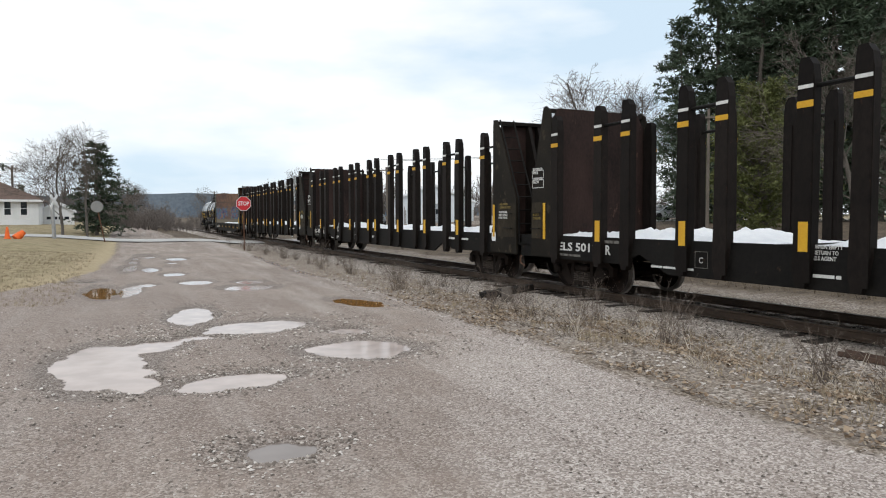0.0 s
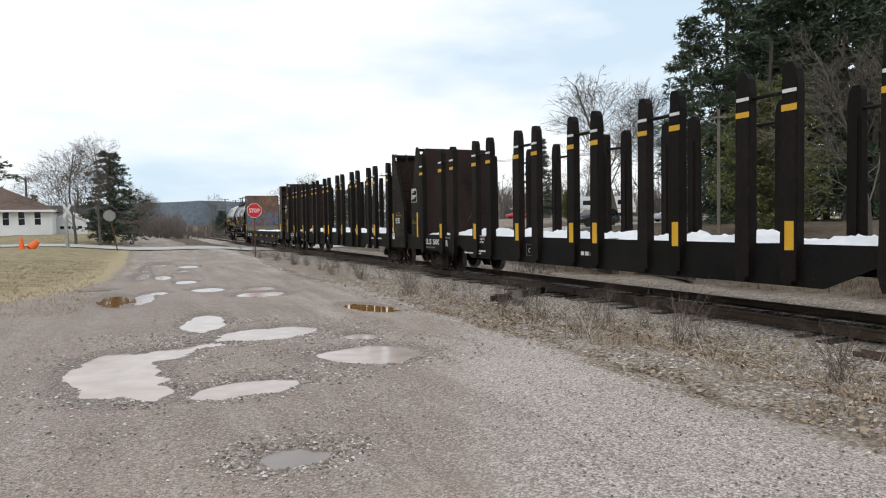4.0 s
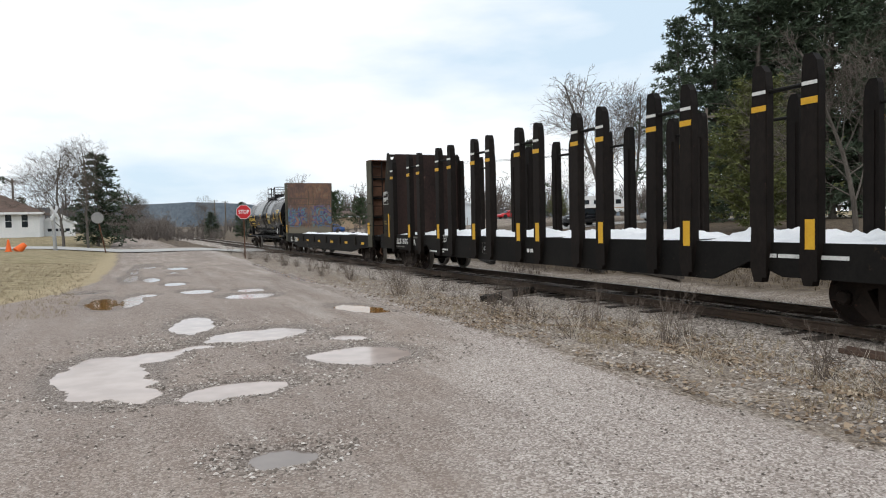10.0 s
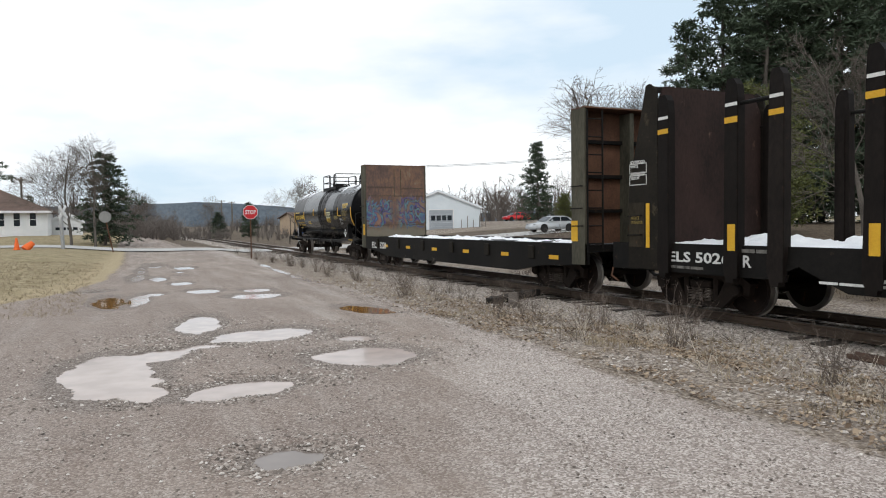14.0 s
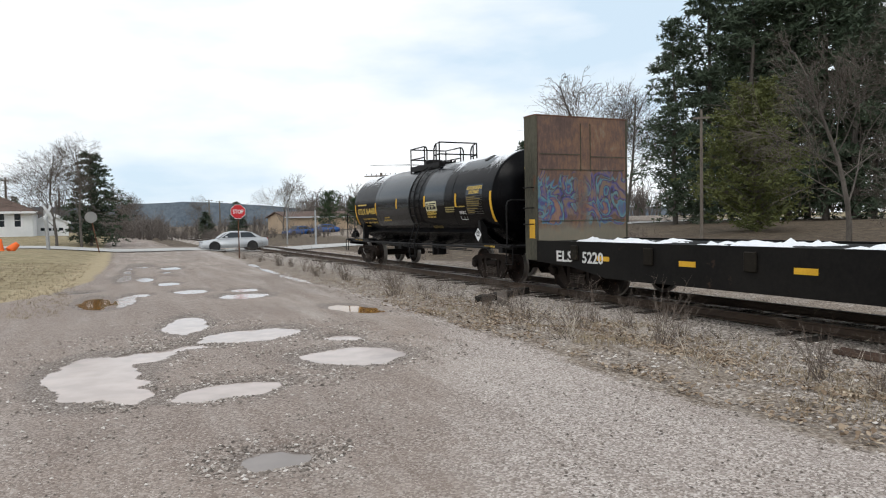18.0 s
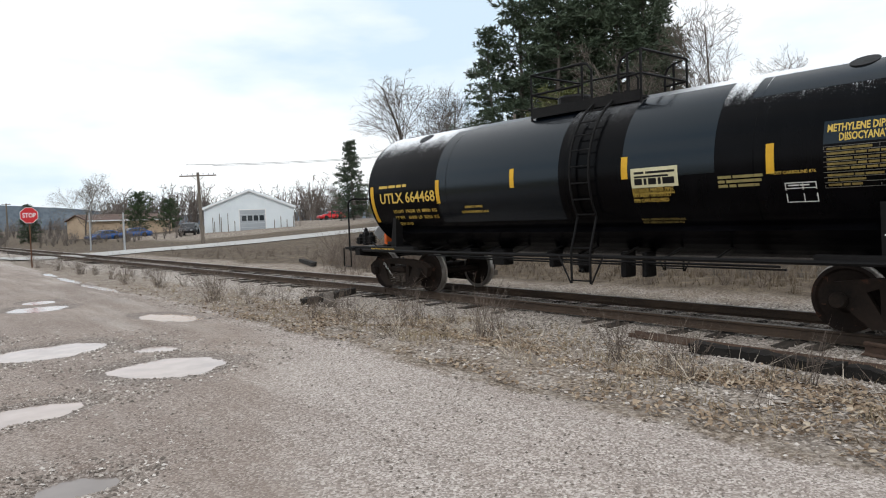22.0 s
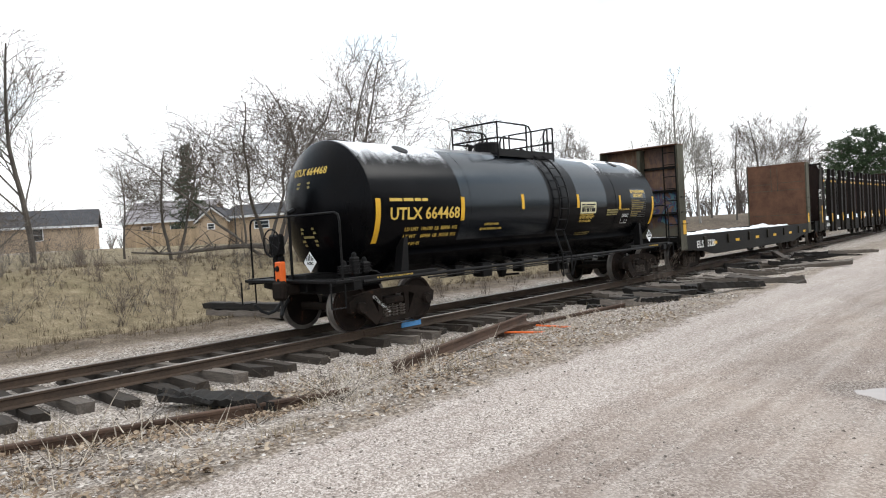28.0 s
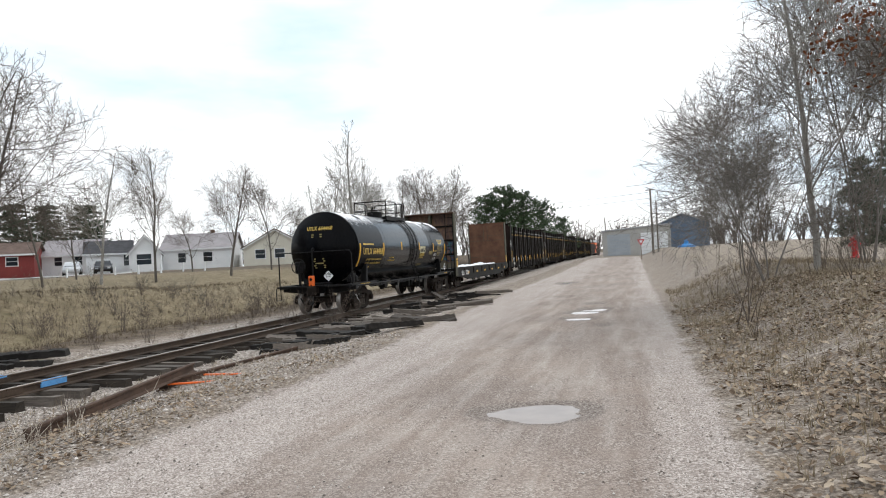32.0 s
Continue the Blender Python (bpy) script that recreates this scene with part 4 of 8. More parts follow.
for x, y, rz in ((7.2, -10.8, 110), (7.0, -11.45, 92)):
    bm = bmesh.new()
    box(bm, -0.5, -0.03, 0, 0.5, 0.03, 0.03, 0.008)
    ob = tagged(part("iron_bar", bm, MAT["orange"]), "thin rusty orange iron bar on the ground", "iron bar", "iron bars")
    ob.matrix_basis = pose(x, y, ground_z(x, y) + 0.02, 0, 0, rz - 90)


# ---- small ground cover ----
def stuff(name, vs, fs, mat, label, category):
    me = bpy.data.meshes.new(name)
    me.from_pydata(vs, [], fs)
    me.materials.append(mat)
    return tagged(new(name, me), label, category, kind="stuff")


def stones(name, n, region, size, label, seed):
    rnd = random.Random(seed)
    vs, fs = [], []
    made = 0
    while made < n:
        x, y = region(rnd)
        if x is None:
            continue
        z = ground_z(x, y)
        r = size * (0.5 + rnd.random() ** 2 * 1.3)
        a = rnd.uniform(0, 6.28)
        b = len(vs)
        for k in range(4):
            t = a + k * math.pi / 2 + rnd.uniform(-0.4, 0.4)
            vs.append((x + r * rnd.uniform(0.7, 1.2) * math.cos(t), y + r * rnd.uniform(0.7, 1.2) * math.sin(t), z + r * rnd.uniform(0.05, 0.35)))
        vs.append((x + rnd.uniform(-.3, .3) * r, y + rnd.uniform(-.3, .3) * r, z + r * rnd.uniform(0.6, 0.95)))
        for k in range(4):
            fs.append((b + k, b + (k + 1) % 4, b + 4))
        made += 1
    return stuff(name, vs, fs, MAT["pebble"], label, "gravel")


def near_road(rnd):
    d = 3.0 + 15 * rnd.random() ** 1.6
    a = radians(rnd.choice((rnd.uniform(-12, 60), rnd.uniform(60, 200))))
    x, y = d * math.sin(a), d * math.cos(a)
    if road_mask(x, y) < 0.4 or pit(x, y) > 0.02:
        return None, None
    w = noise.noise(Vector((x * 0.8, y * 0.5, 3)))
    if rnd.random() > 0.35 + 1.3 * w + (0.5 if x > 3.6 or x < -0.3 and y < 0 else 0):
        return None, None
    return x, y


def shoulder(rnd):
    x, y = rnd.uniform(4.6, 9.5), rnd.uniform(-16, 20)
    return (x, y)


def bed(rnd):
    x, y = rnd.uniform(7.6, 13.4), rnd.gauss(-3, 12)
    return (x, y)


stones("road_gravel", 22000, near_road, 0.0095, "loose pale pebbles on the gravel road", 1)
stones("shoulder_gravel", 20000, shoulder, 0.016, "loose grey stones on the road shoulder", 2)
def pit_rim(rnd):
    cx, cy, rx, ry, turn, c, s = HOLLOWS[rnd.choice((0, 0, 1, 2, 3, 4, 4, 5, 6, 6, 7, 7, 8, 10, 23))]
    a, q = rnd.uniform(0, 6.28), rnd.uniform(0.8, 2.4)
    x, y = cx + rx * q * math.cos(a), cy + ry * q * math.sin(a)
    return (x, y) if pit(x, y) < 0.046 and rnd.random() < 0.25 + 0.9 * noise.noise(Vector((x * 1.6, y * 1.6, 5))) + 0.3 else (None, None)


stones("rim_gravel", 6500, pit_rim, 0.015, "loose stones round the puddles", 12)
stones("ballast_stone", 34000, bed, 0.021, "grey crushed stone ballast round the ties", 3)


def fresh(rnd):
    return rnd.gauss(7.0, 0.33), rnd.gauss(2.2, 0.65)


stones("fresh_gravel", 2600, fresh, 0.017, "small heap of pale fresh gravel beside the road", 31)


def shoulder_south(rnd):
    """Loose pale stone on the shoulder by the old ties."""
    while True:
        x, y = rnd.uniform(5.0, 8.8), rnd.uniform(-16, 6.5)
        if rnd.random() < 0.55 + noise.noise(Vector((x * 0.8, y * 0.8, 5))):
            return x, y


stones("pale_gravel", 9500, shoulder_south, 0.021, "loose pale gravel on the shoulder by the old ties", 27)


def leaves(name, n, region, size, label, mat, seed):
    rnd = random.Random(seed)
    vs, fs = [], []
    for _ in range(n):
        x, y = region(rnd)
        z = ground_z(x, y) + rnd.uniform(0.005, 0.035)
        a, r = rnd.uniform(0, 6.28), size * rnd.uniform(0.5, 1.3)
        c, s = math.cos(a), math.sin(a)
        b = len(vs)
        t1, t2, k = rnd.uniform(-0.8, 0.8), rnd.uniform(-0.8, 0.8), rnd.uniform(0.3, 0.75)
        for u, v in ((-1, 0), (-0.3, -k), (0.55, -k * 0.7), (1, 0.1), (0.4, k), (-0.45, k * 0.8)):
            vs.append((x + r * (u * c - v * s), y + r * (u * s + v * c), z + r * (0.45 + u * t1 + v * t2) * 0.7 + (0.35 * r * abs(v))))
        fs.append((b, b + 1, b + 2, b + 3))
        fs.append((b, b + 3, b + 4, b + 5))
    return stuff(name, vs, fs, mat, label, "leaves")


def litter_side(rnd):
    while True:
        x, y = rnd.uniform(4.9, 8.4), rnd.gauss(1.5, 7)
        if rnd.random() < (0.32 + 1.1 * noise.noise(Vector((x * 0.8, y * 0.8, 7))) + 0.6 * noise.noise(Vector((x * 3, y * 3, 8)))) * (1.0 - 0.6 * smooth(7.0, 8.4, x)):
            return x, y


def litter_bank(rnd):
    while True:
        x, y = -1.1 - 4.5 * rnd.random(), rnd.uniform(-20, -1.5)
        if rnd.random() < 0.5 + noise.noise(Vector((x * 0.6, y * 0.6, 1))):
            return x, y


leaves("fallen_leaves", 19000, litter_side, 0.027, "brown fallen leaves among gravel", MAT["leaf_dry"], 4)
leaves("bank_leaves", 15000, litter_bank, 0.037, "brown fallen oak leaves on the bank", MAT["leaf_dry"], 5)


def grass(name, n, region, h, mat, label, seed, lean=0.8):
    rnd = random.Random(seed)
    vs, fs = [], []
    for _ in range(n):
        x, y = region(rnd)
        z = ground_z(x, y) - 0.01
        for _ in range(5):
            a, L = rnd.uniform(0, 6.28), h * rnd.uniform(0.4, 1.2)
            l = rnd.uniform(0.1, lean)
            ux, uy = math.cos(a), math.sin(a)
            w = 0.006
            b = len(vs)
            px, py = x + rnd.gauss(0, 0.03), y + rnd.gauss(0, 0.03)
            vs += [(px - uy * w, py + ux * w, z), (px + uy * w, py - ux * w, z), (px + ux * L * l, py + uy * L * l, z + L * math.sqrt(max(0.05, 1 - l * l)))]
            fs.append((b, b + 1, b + 2))
    return stuff(name, vs, fs, mat, label, "grass")


def grass_side(rnd):
    while True:
        x, y = rnd.uniform(5.2, 9.0), rnd.gauss(2, 9)
        if rnd.random() < 0.25 + 1.5 * noise.noise(Vector((x * 0.9, y * 0.9, 11))):
            return x, y


def grass_bank(rnd):
    return -1.3 - 6 * rnd.random(), rnd.uniform(-30, -1)


def grass_far(rnd):
    return rnd.uniform(14.5, 26), rnd.uniform(-45, 25)


def grass_lawn(rnd):
    return rnd.uniform(-10, -1.0), rnd.uniform(15, 34)


grass("dry_grass", 1500, grass_side, 0.15, MAT["straw"], "dry straw-coloured grass beside the track", 6, 0.97)
grass("bank_grass", 5000, grass_bank, 0.22, MAT["straw"], "matted dry grass on the bank", 7, 0.97)
grass("yard_grass", 12000, grass_far, 0.22, MAT["straw_dark"], "tall dry grass beyond the track", 8)
grass("lawn_grass", 5000, grass_lawn, 0.09, MAT["straw"], "short dry lawn by the road", 9)

# ---- train ----
# each car stands in its own space: x across, y from its leading end back, z up from the rail
def truck(parent, y, tank=False):
    """A two-axle freight truck; the wheels sit under the frame as parts."""
    e = new("truck")
    e.parent = parent
    e.matrix_basis = pose(0, y, 0)
    for sx in (-1, 1):
        bm = bmesh.new()
        x0, x1 = sx * 0.95, sx * 1.08
        a, b = min(x0, x1), max(x0, x1)
        prism(bm, ((-1.10, 0.38), (-1.14, 0.58), (-0.95, 0.69), (-0.45, 0.76), (0.45, 0.76), (0.95, 0.69), (1.14, 0.58), (1.10, 0.38),
                   (0.74, 0.40), (0.66, 0.54), (0.42, 0.63), (-0.42, 0.63), (-0.66, 0.54), (-0.74, 0.40)), a, b)
        for q in (-1, 1):
            prism(bm, [(q * y0, z0) for y0, z0 in ((0.58, 0.60), (0.90, 0.44), (0.50, 0.09), (0.33, 0.15))], a + 0.005, b - 0.005)
            prism(bm, [(q * y0, z0) for y0, z0 in ((0.30, 0.15), (0.40, 0.15), (0.42, 0.64), (0.30, 0.64))], a + 0.015, b - 0.02)
        prism(bm, ((-0.45, 0.11), (0.45, 0.11), (0.36, 0.205), (-0.36, 0.205)), a - 0.01, b + 0.01)
        part("side_frame", bm, MAT["truck_iron"], e)
        for k in (-0.2, 0.0, 0.2):
            for dx in (0.965, 1.06):
                bm = bmesh.new()
                pts = [(sx * dx + 0.052 * math.cos(i * 1.05), k + 0.075 * math.sin(i * 1.05), 0.205 + 0.0085 * i) for i in range(27)]
                tube(bm, pts, 0.016, 5)
                part("spring", bm, MAT["spring"], e)
        for ay in (-0.88, 0.88):
            bm = bmesh.new()
            lathe(bm, ((-0.02, 0.10), (0.10, 0.115), (0.14, 0.09)), "x", 14)
            cap = part("bearing_cap", bm, MAT["truck_iron"], e)
            cap.matrix_basis = pose(sx * 1.04, ay, 0.457, 0, 0, 0 if sx > 0 else 180)
    bm = bmesh.new()
    box(bm, -1.10, -0.26, 0.44, 1.10, 0.26, 0.58, 0.03)
    part("bolster", bm, MAT["truck_iron"], e)
    for ay in (-0.88, 0.88):
        bm = bmesh.new()
        tube(bm, ((-0.95, ay, 0.457), (0.95, ay, 0.457)), 0.08, 10)
        part("axle", bm, MAT["truck_iron"], e)
        for sx in (-1, 1):
            bm = bmesh.new()
            lathe(bm, ((-0.085, 0.40), (-0.075, 0.485), (-0.05, 0.487), (-0.045, 0.457), (0.07, 0.452), (0.075, 0.40), (0.05, 0.37), (0.03, 0.20), (0.09, 0.15), (0.09, 0.02)), "x", 36)
            for f in bm.faces:
                c = f.calc_center_median()
                if math.hypot(c.y, c.z) > 0.44:
                    f.material_index = 1
            w = part("wheel", bm, (MAT["wheel"], MAT["tread"]), e, smooth=False)
            w.matrix_basis = pose(sx * 0.755, ay, 0.457, 0, 0, 0 if sx > 0 else 180)
    return e


def coupler(parent, y, s, reach=1.0):
    bm = bmesh.new()
    box(bm, -0.11, min(y, y + s * 0.55 * reach), 0.76, 0.11, max(y, y + s * 0.55 * reach), 0.98, 0.03)
    box(bm, -0.17, min(y + s * 0.5 * reach, y + s * 0.78 * reach), 0.68, 0.17, max(y + s * 0.5 * reach, y + s * 0.78 * reach), 1.04, 0.05)
    part("coupler", bm, MAT["truck_iron"], parent)
    bm = bmesh.new()
    tube(bm, [(0.22, y + s * (0.1 + 0.14 * i), 0.78 - 0.34 * math.sin(i * 0.55)) for i in range(6)], 0.03, 6)
    part("air_hose", bm, MAT["rubber"], parent)


def ladder(parent, x, pts, w=0.40, rungs=9, r=0.016):
    """Two stringers through the points (y, z), and rungs between."""
    bm = bmesh.new()
    for dx in (-w / 2, w / 2):
        tube(bm, [(x + dx, a, b) for a, b in pts], r * 1.5, 5)
    tot = [0.0]
    for p, q in zip(pts, pts[1:]):
        tot.append(tot[-1] + math.dist(p, q))
    for i in range(rungs):
        d = tot[-1] * (i + 0.5) / rungs
        for k in range(len(pts) - 1):
            if tot[k] <= d <= tot[k + 1]:
                f = (d - tot[k]) / (tot[k + 1] - tot[k])
                y = pts[k][0] + f * (pts[k + 1][0] - pts[k][0])
                z = pts[k][1] + f * (pts[k + 1][1] - pts[k][1])
                tube(bm, ((x - w / 2, y, z), (x + w / 2, y, z)), r, 5)
    return part("ladder", bm, MAT["car_black"], parent)


def stake_meshes():
    """Near-side stake with its yellow and white bands."""
    out = []
    for seed in (0, 1):
        bm = bmesh.new()
        prism(bm, ((-0.10, 0.86), (-0.15, 1.15), (-0.15, 3.72), (-0.12, 3.95), (-0.05, 4.06), (0.08, 4.06), (0.11, 3.98), (0.13, 3.6), (0.15, 1.6), (0.17, 0.86), (0.10, 0.62), (-0.04, 0.62)), -0.055, 0.10)
        box(bm, -0.065, -0.135, 0.7, -0.054, 0.02, 3.9, 0)
        for z0, z1, mi in (((1.17, 1.62, 1), (3.32, 3.42, 1)) if seed == 0 else ((3.33, 3.42, 1),)):
            y0, y1 = (-0.10, 0.06) if z0 < 2 else (-0.145, 0.125)
            box(bm, -0.071, y0, z0, -0.066, y1, z1, 0, mi)
        box(bm, -0.071, -0.14, 3.60, -0.0665, 0.11, 3.655, 0, 2)
        box(bm, 0.10, -0.06, 0.9, 0.13, 0.06, 3.5)
        me = bpy.data.meshes.new("stake")
        bm.normal_update()
        bm.to_mesh(me)
        bm.free()
        for k in ("car_brown", "yellow", "letter_white"):
            me.materials.append(MAT[k])
        out.append(me)
    return out


STAKES = stake_meshes()
CAR_L = 19.95


def snow_lumps(parent, y0, y1, seed, x0=-1.2, x1=1.2, z=1.27, thick=0.10):
    rnd = random.Random(seed)
    bm = bmesh.new()
    nx, ny = 16, max(6, int((y1 - y0) / 0.09))
    grid = []
    for j in range(ny + 1):
        row = []
        for i in range(nx + 1):
            x, y = x0 + (x1 - x0) * i / nx, y0 + (y1 - y0) * j / ny
            h = thick + 0.17 * noise.noise(Vector((x * 1.3, y * 0.9 + seed * 7, seed))) + 0.10 * noise.noise(Vector((x * 4, y * 3.4, seed))) + 0.07 * noise.noise(Vector((x * 11, y * 10, seed)))
            edge = min(1.0, 4 * min(i, nx - i) / nx, 6 * min(j, ny - j) / ny)
            row.append(bm.verts.new((x + rnd.uniform(-.03, .03), y + rnd.uniform(-.03, .03), z - 0.03 + max(-0.02, h * edge))))
        grid.append(row)
    for j in range(ny):
        for i in range(nx):
            bm.faces.new((grid[j][i], grid[j][i + 1], grid[j + 1][i + 1], grid[j + 1][i]))
    return part("snow_patch", bm, MAT["snow"], parent, "patchy old white snow", smooth=True)


def bulkhead(car, y, s, plate):
    """End wall: a flat plate to the load, ribs and sloping side plates outside; s is the way out.
    The leading end reaches far out and carries the ladder, the trailing end is shallow."""
    b = new("bulkhead")
    b.parent = car
    deep = s < 0
    if deep:
        y0, poly = y + 0.04, ((0.22, 0.75), (0.22, 1.2), (0.10, 1.5), (0.10, 4.1), (0.08, 4.34), (-0.11, 4.32), (-1.10, 2.14), (-1.12, 0.75))
    else:
        y0, poly = y - 0.33, ((0.62, 0.75), (0.62, 1.2), (0.42, 1.5), (0.42, 3.95), (0.36, 4.24), (0.20, 4.35), (0.10, 4.33), (-0.38, 2.45), (-0.42, 1.9), (-0.42, 0.75))
    bm = bmesh.new()
    prism(bm, ((-1.42, 1.2), (-1.42, 3.9), (-1.2, 4.3), (1.2, 4.3), (1.42, 3.9), (1.42, 1.2)), y0, y0 + s * 0.05, axis="y")
    part("end_plate", bm, plate, b)
    for sx in (-1, 1):
        bm = bmesh.new()
        prism(bm, [(y - s * a, z) for a, z in poly], sx * 1.43, sx * 1.475)
        part("side_plate", bm, MAT["side_plate"], b)
        for z in (1.42, 1.80):
            bm = bmesh.new()
            u = y + s * (0.55 if deep else 0.02)
            tube(bm, ((sx * 1.47, u, z), (sx * 1.53, u, z), (sx * 1.53, u + s * 0.36, z - 0.01), (sx * 1.47, u + s * 0.36, z - 0.01)), 0.013, 5)
            part("grab_iron", bm, MAT["car_black"], b)
    bm = bmesh.new()
    p0, p1 = sorted((y + s * (0.16 if deep else -0.04), y + s * (1.08 if deep else 0.40)))
    box(bm, -1.4785, p0, 1.18, -1.4755, p1, 2.06)
    part("worn_patch", bm, MAT["worn_plate"], b, "worn olive-brown paint panel")
    reach = 0.95 if deep else 0.36
    for x in (-0.45, -0.15, 0.75):
        bm = bmesh.new()
        prism(bm, [(y0 + s * 0.05, 1.3), (y0 + s * 0.05, 4.25), (y0 + s * 0.16, 4.25), (y0 + s * reach, 2.0), (y0 + s * reach, 1.3)], x - 0.05, x + 0.05)
        part("brace", bm, MAT["car_brown"], b)
    bm = bmesh.new()
    box(bm, -1.42, min(y0 + s * .05, y0 + s * .2), 4.2, 1.42, max(y0 + s * .05, y0 + s * .2), 4.29)
    part("top_rail", bm, MAT["car_brown"], b)
    if deep:
        ladder(b, -1.18, [(y + s * 0.14, 4.32), (y + s * 1.10, 2.16), (y + s * 1.13, 1.0)], 0.42, 10)
        bm = bmesh.new()
        box(bm, -1.40, y + s * 1.75, 0.98, -0.55, y + s * 1.1, 1.03)
        box(bm, -1.38, y + s * 1.73, 1.03, -0.60, y + s * 1.14, 1.06)
        part("end_step", bm, MAT["car_black"], b)
    bm = bmesh.new()
    m0, m1 = (0.0, 0.10) if deep else (CAR_L - 0.20, CAR_L - 0.10)
    box(bm, -1.485, m0, 1.17, -1.479, m1, 2.04)
    part("marker", bm, MAT["yellow"], b, "yellow reflective strip")
    return b


def bars(parent, x, y, z, rows, h, mat, name="stencil", gap=1.6):
    """Unreadable stencilled lines: rows of widths, facing the road."""
    bm = bmesh.new()
    for i, ws in enumerate(rows):
        yy = y
        for w in ws:
            box(bm, x - 0.003, yy - w, z - i * h * gap, x, yy, z - i * h * gap + h)
            yy -= w + h * 0.5
    return part(name, bm, mat, parent)


def side_text(body, size, mat, parent, x, y, z, width=None, bold=0.0, label=""):
    """Writing on the side that faces the road; y is where it begins."""
    return text_mesh(body, size, mat, parent, pose(x, y, z, 90, 0, -90), "lettering", label, width, bold)


def log_car_base():
    car = thing("log_car", "dark brown log flatcar with tall steel stakes", "rail car", "train")
    bm = bmesh.new()
    box(bm, -1.33, -0.9, 1.12, 1.33, CAR_L + 0.9, 1.24)
    part("deck", bm, MAT["car_brown"], car)
    for sx in (-1, 1):
        bm = bmesh.new()
        prism(bm, ((-1.0, 0.72), (-1.0, 1.26), (CAR_L + 1.0, 1.26), (CAR_L + 1.0, 0.72), (CAR_L - 2.8, 0.72), (CAR_L - 3.4, 0.95), (CAR_L - 4.2, 0.60), (4.2, 0.60), (3.4, 0.95), (2.8, 0.72)), sx * 1.33, sx * 1.40)
        part("side_sill", bm, MAT["car_black"], car)
    bm = bmesh.new()
    box(bm, -0.3, -1.0, 0.72, 0.3, CAR_L + 1.0, 1.12)
    part("centre_sill", bm, MAT["car_black"], car)
    bm = bmesh.new()
    tube(bm, ((-0.8, 7.0, 0.72), (-0.8, 9.0, 0.72)), 0.2, 12)
    part("air_tank", bm, MAT["car_black"], car)
    for y, s in ((0.0, -1), (CAR_L, 1)):
        bulkhead(car, y, s, MAT["plate_brown"])
        coupler(car, y + s * 1.0, s)
    at = [0.68] + [2.27 + 2.435 * k + d for k in range(7) for d in (0.0, 0.88)] + [19.36]
    for i, y in enumerate(at):
        for sx in (-1, 1):
            me = STAKES[0 if 0 < i < 15 and (i % 2 == 1) == (i < 8) else 1]
            shared("stake", me, car, pose(sx * 1.44, y, 0, 0, 0, 0 if sx < 0 else 180))
    for i in range(7):
        y = 2.27 + 2.435 * i
        for sx in (-1, 1):
            bm = bmesh.new()
            tube(bm, ((sx * 1.42, y, 3.63), (sx * 1.42, y + 0.88, 3.63)), 0.035, 8)
            part("spacer_rod", bm, MAT["car_black"], car)
    for y in (0.2, CAR_L - 0.6):
        for sx in (-1, 1):
            bm = bmesh.new()
            tube(bm, ((sx * 1.42, y, 3.63), (sx * 1.42, y + 0.45, 3.63)), 0.03, 8)
            part("spacer_rod", bm, MAT["car_black"], car)
    for y in (0.75, CAR_L - 0.75 - 0.2):
        truck(car, y + (0.35 if y < 5 else -0.15))
    # brake wheel on the leading end
    bm = bmesh.new()
    for i in range(16):
        a, b = i * math.pi / 8, (i + 1) * math.pi / 8
        tube(bm, ((0.1 + 0.28 * math.cos(a), -0.95, 2.0 + 0.28 * math.sin(a)), (0.1 + 0.28 * math.cos(b), -0.95, 2.0 + 0.28 * math.sin(b))), 0.016, 5)
    for a in (0.3, 1.9, 3.4, 5.0):
        tube(bm, ((0.1, -0.95, 2.0), (0.1 + 0.28 * math.cos(a), -0.95, 2.0 + 0.28 * math.sin(a))), 0.012, 4)
    tube(bm, ((0.1, -0.95, 1.2), (0.1, -0.95, 2.0)), 0.05, 6)
    part("brake_wheel", bm, MAT["rust"], car)
    return car


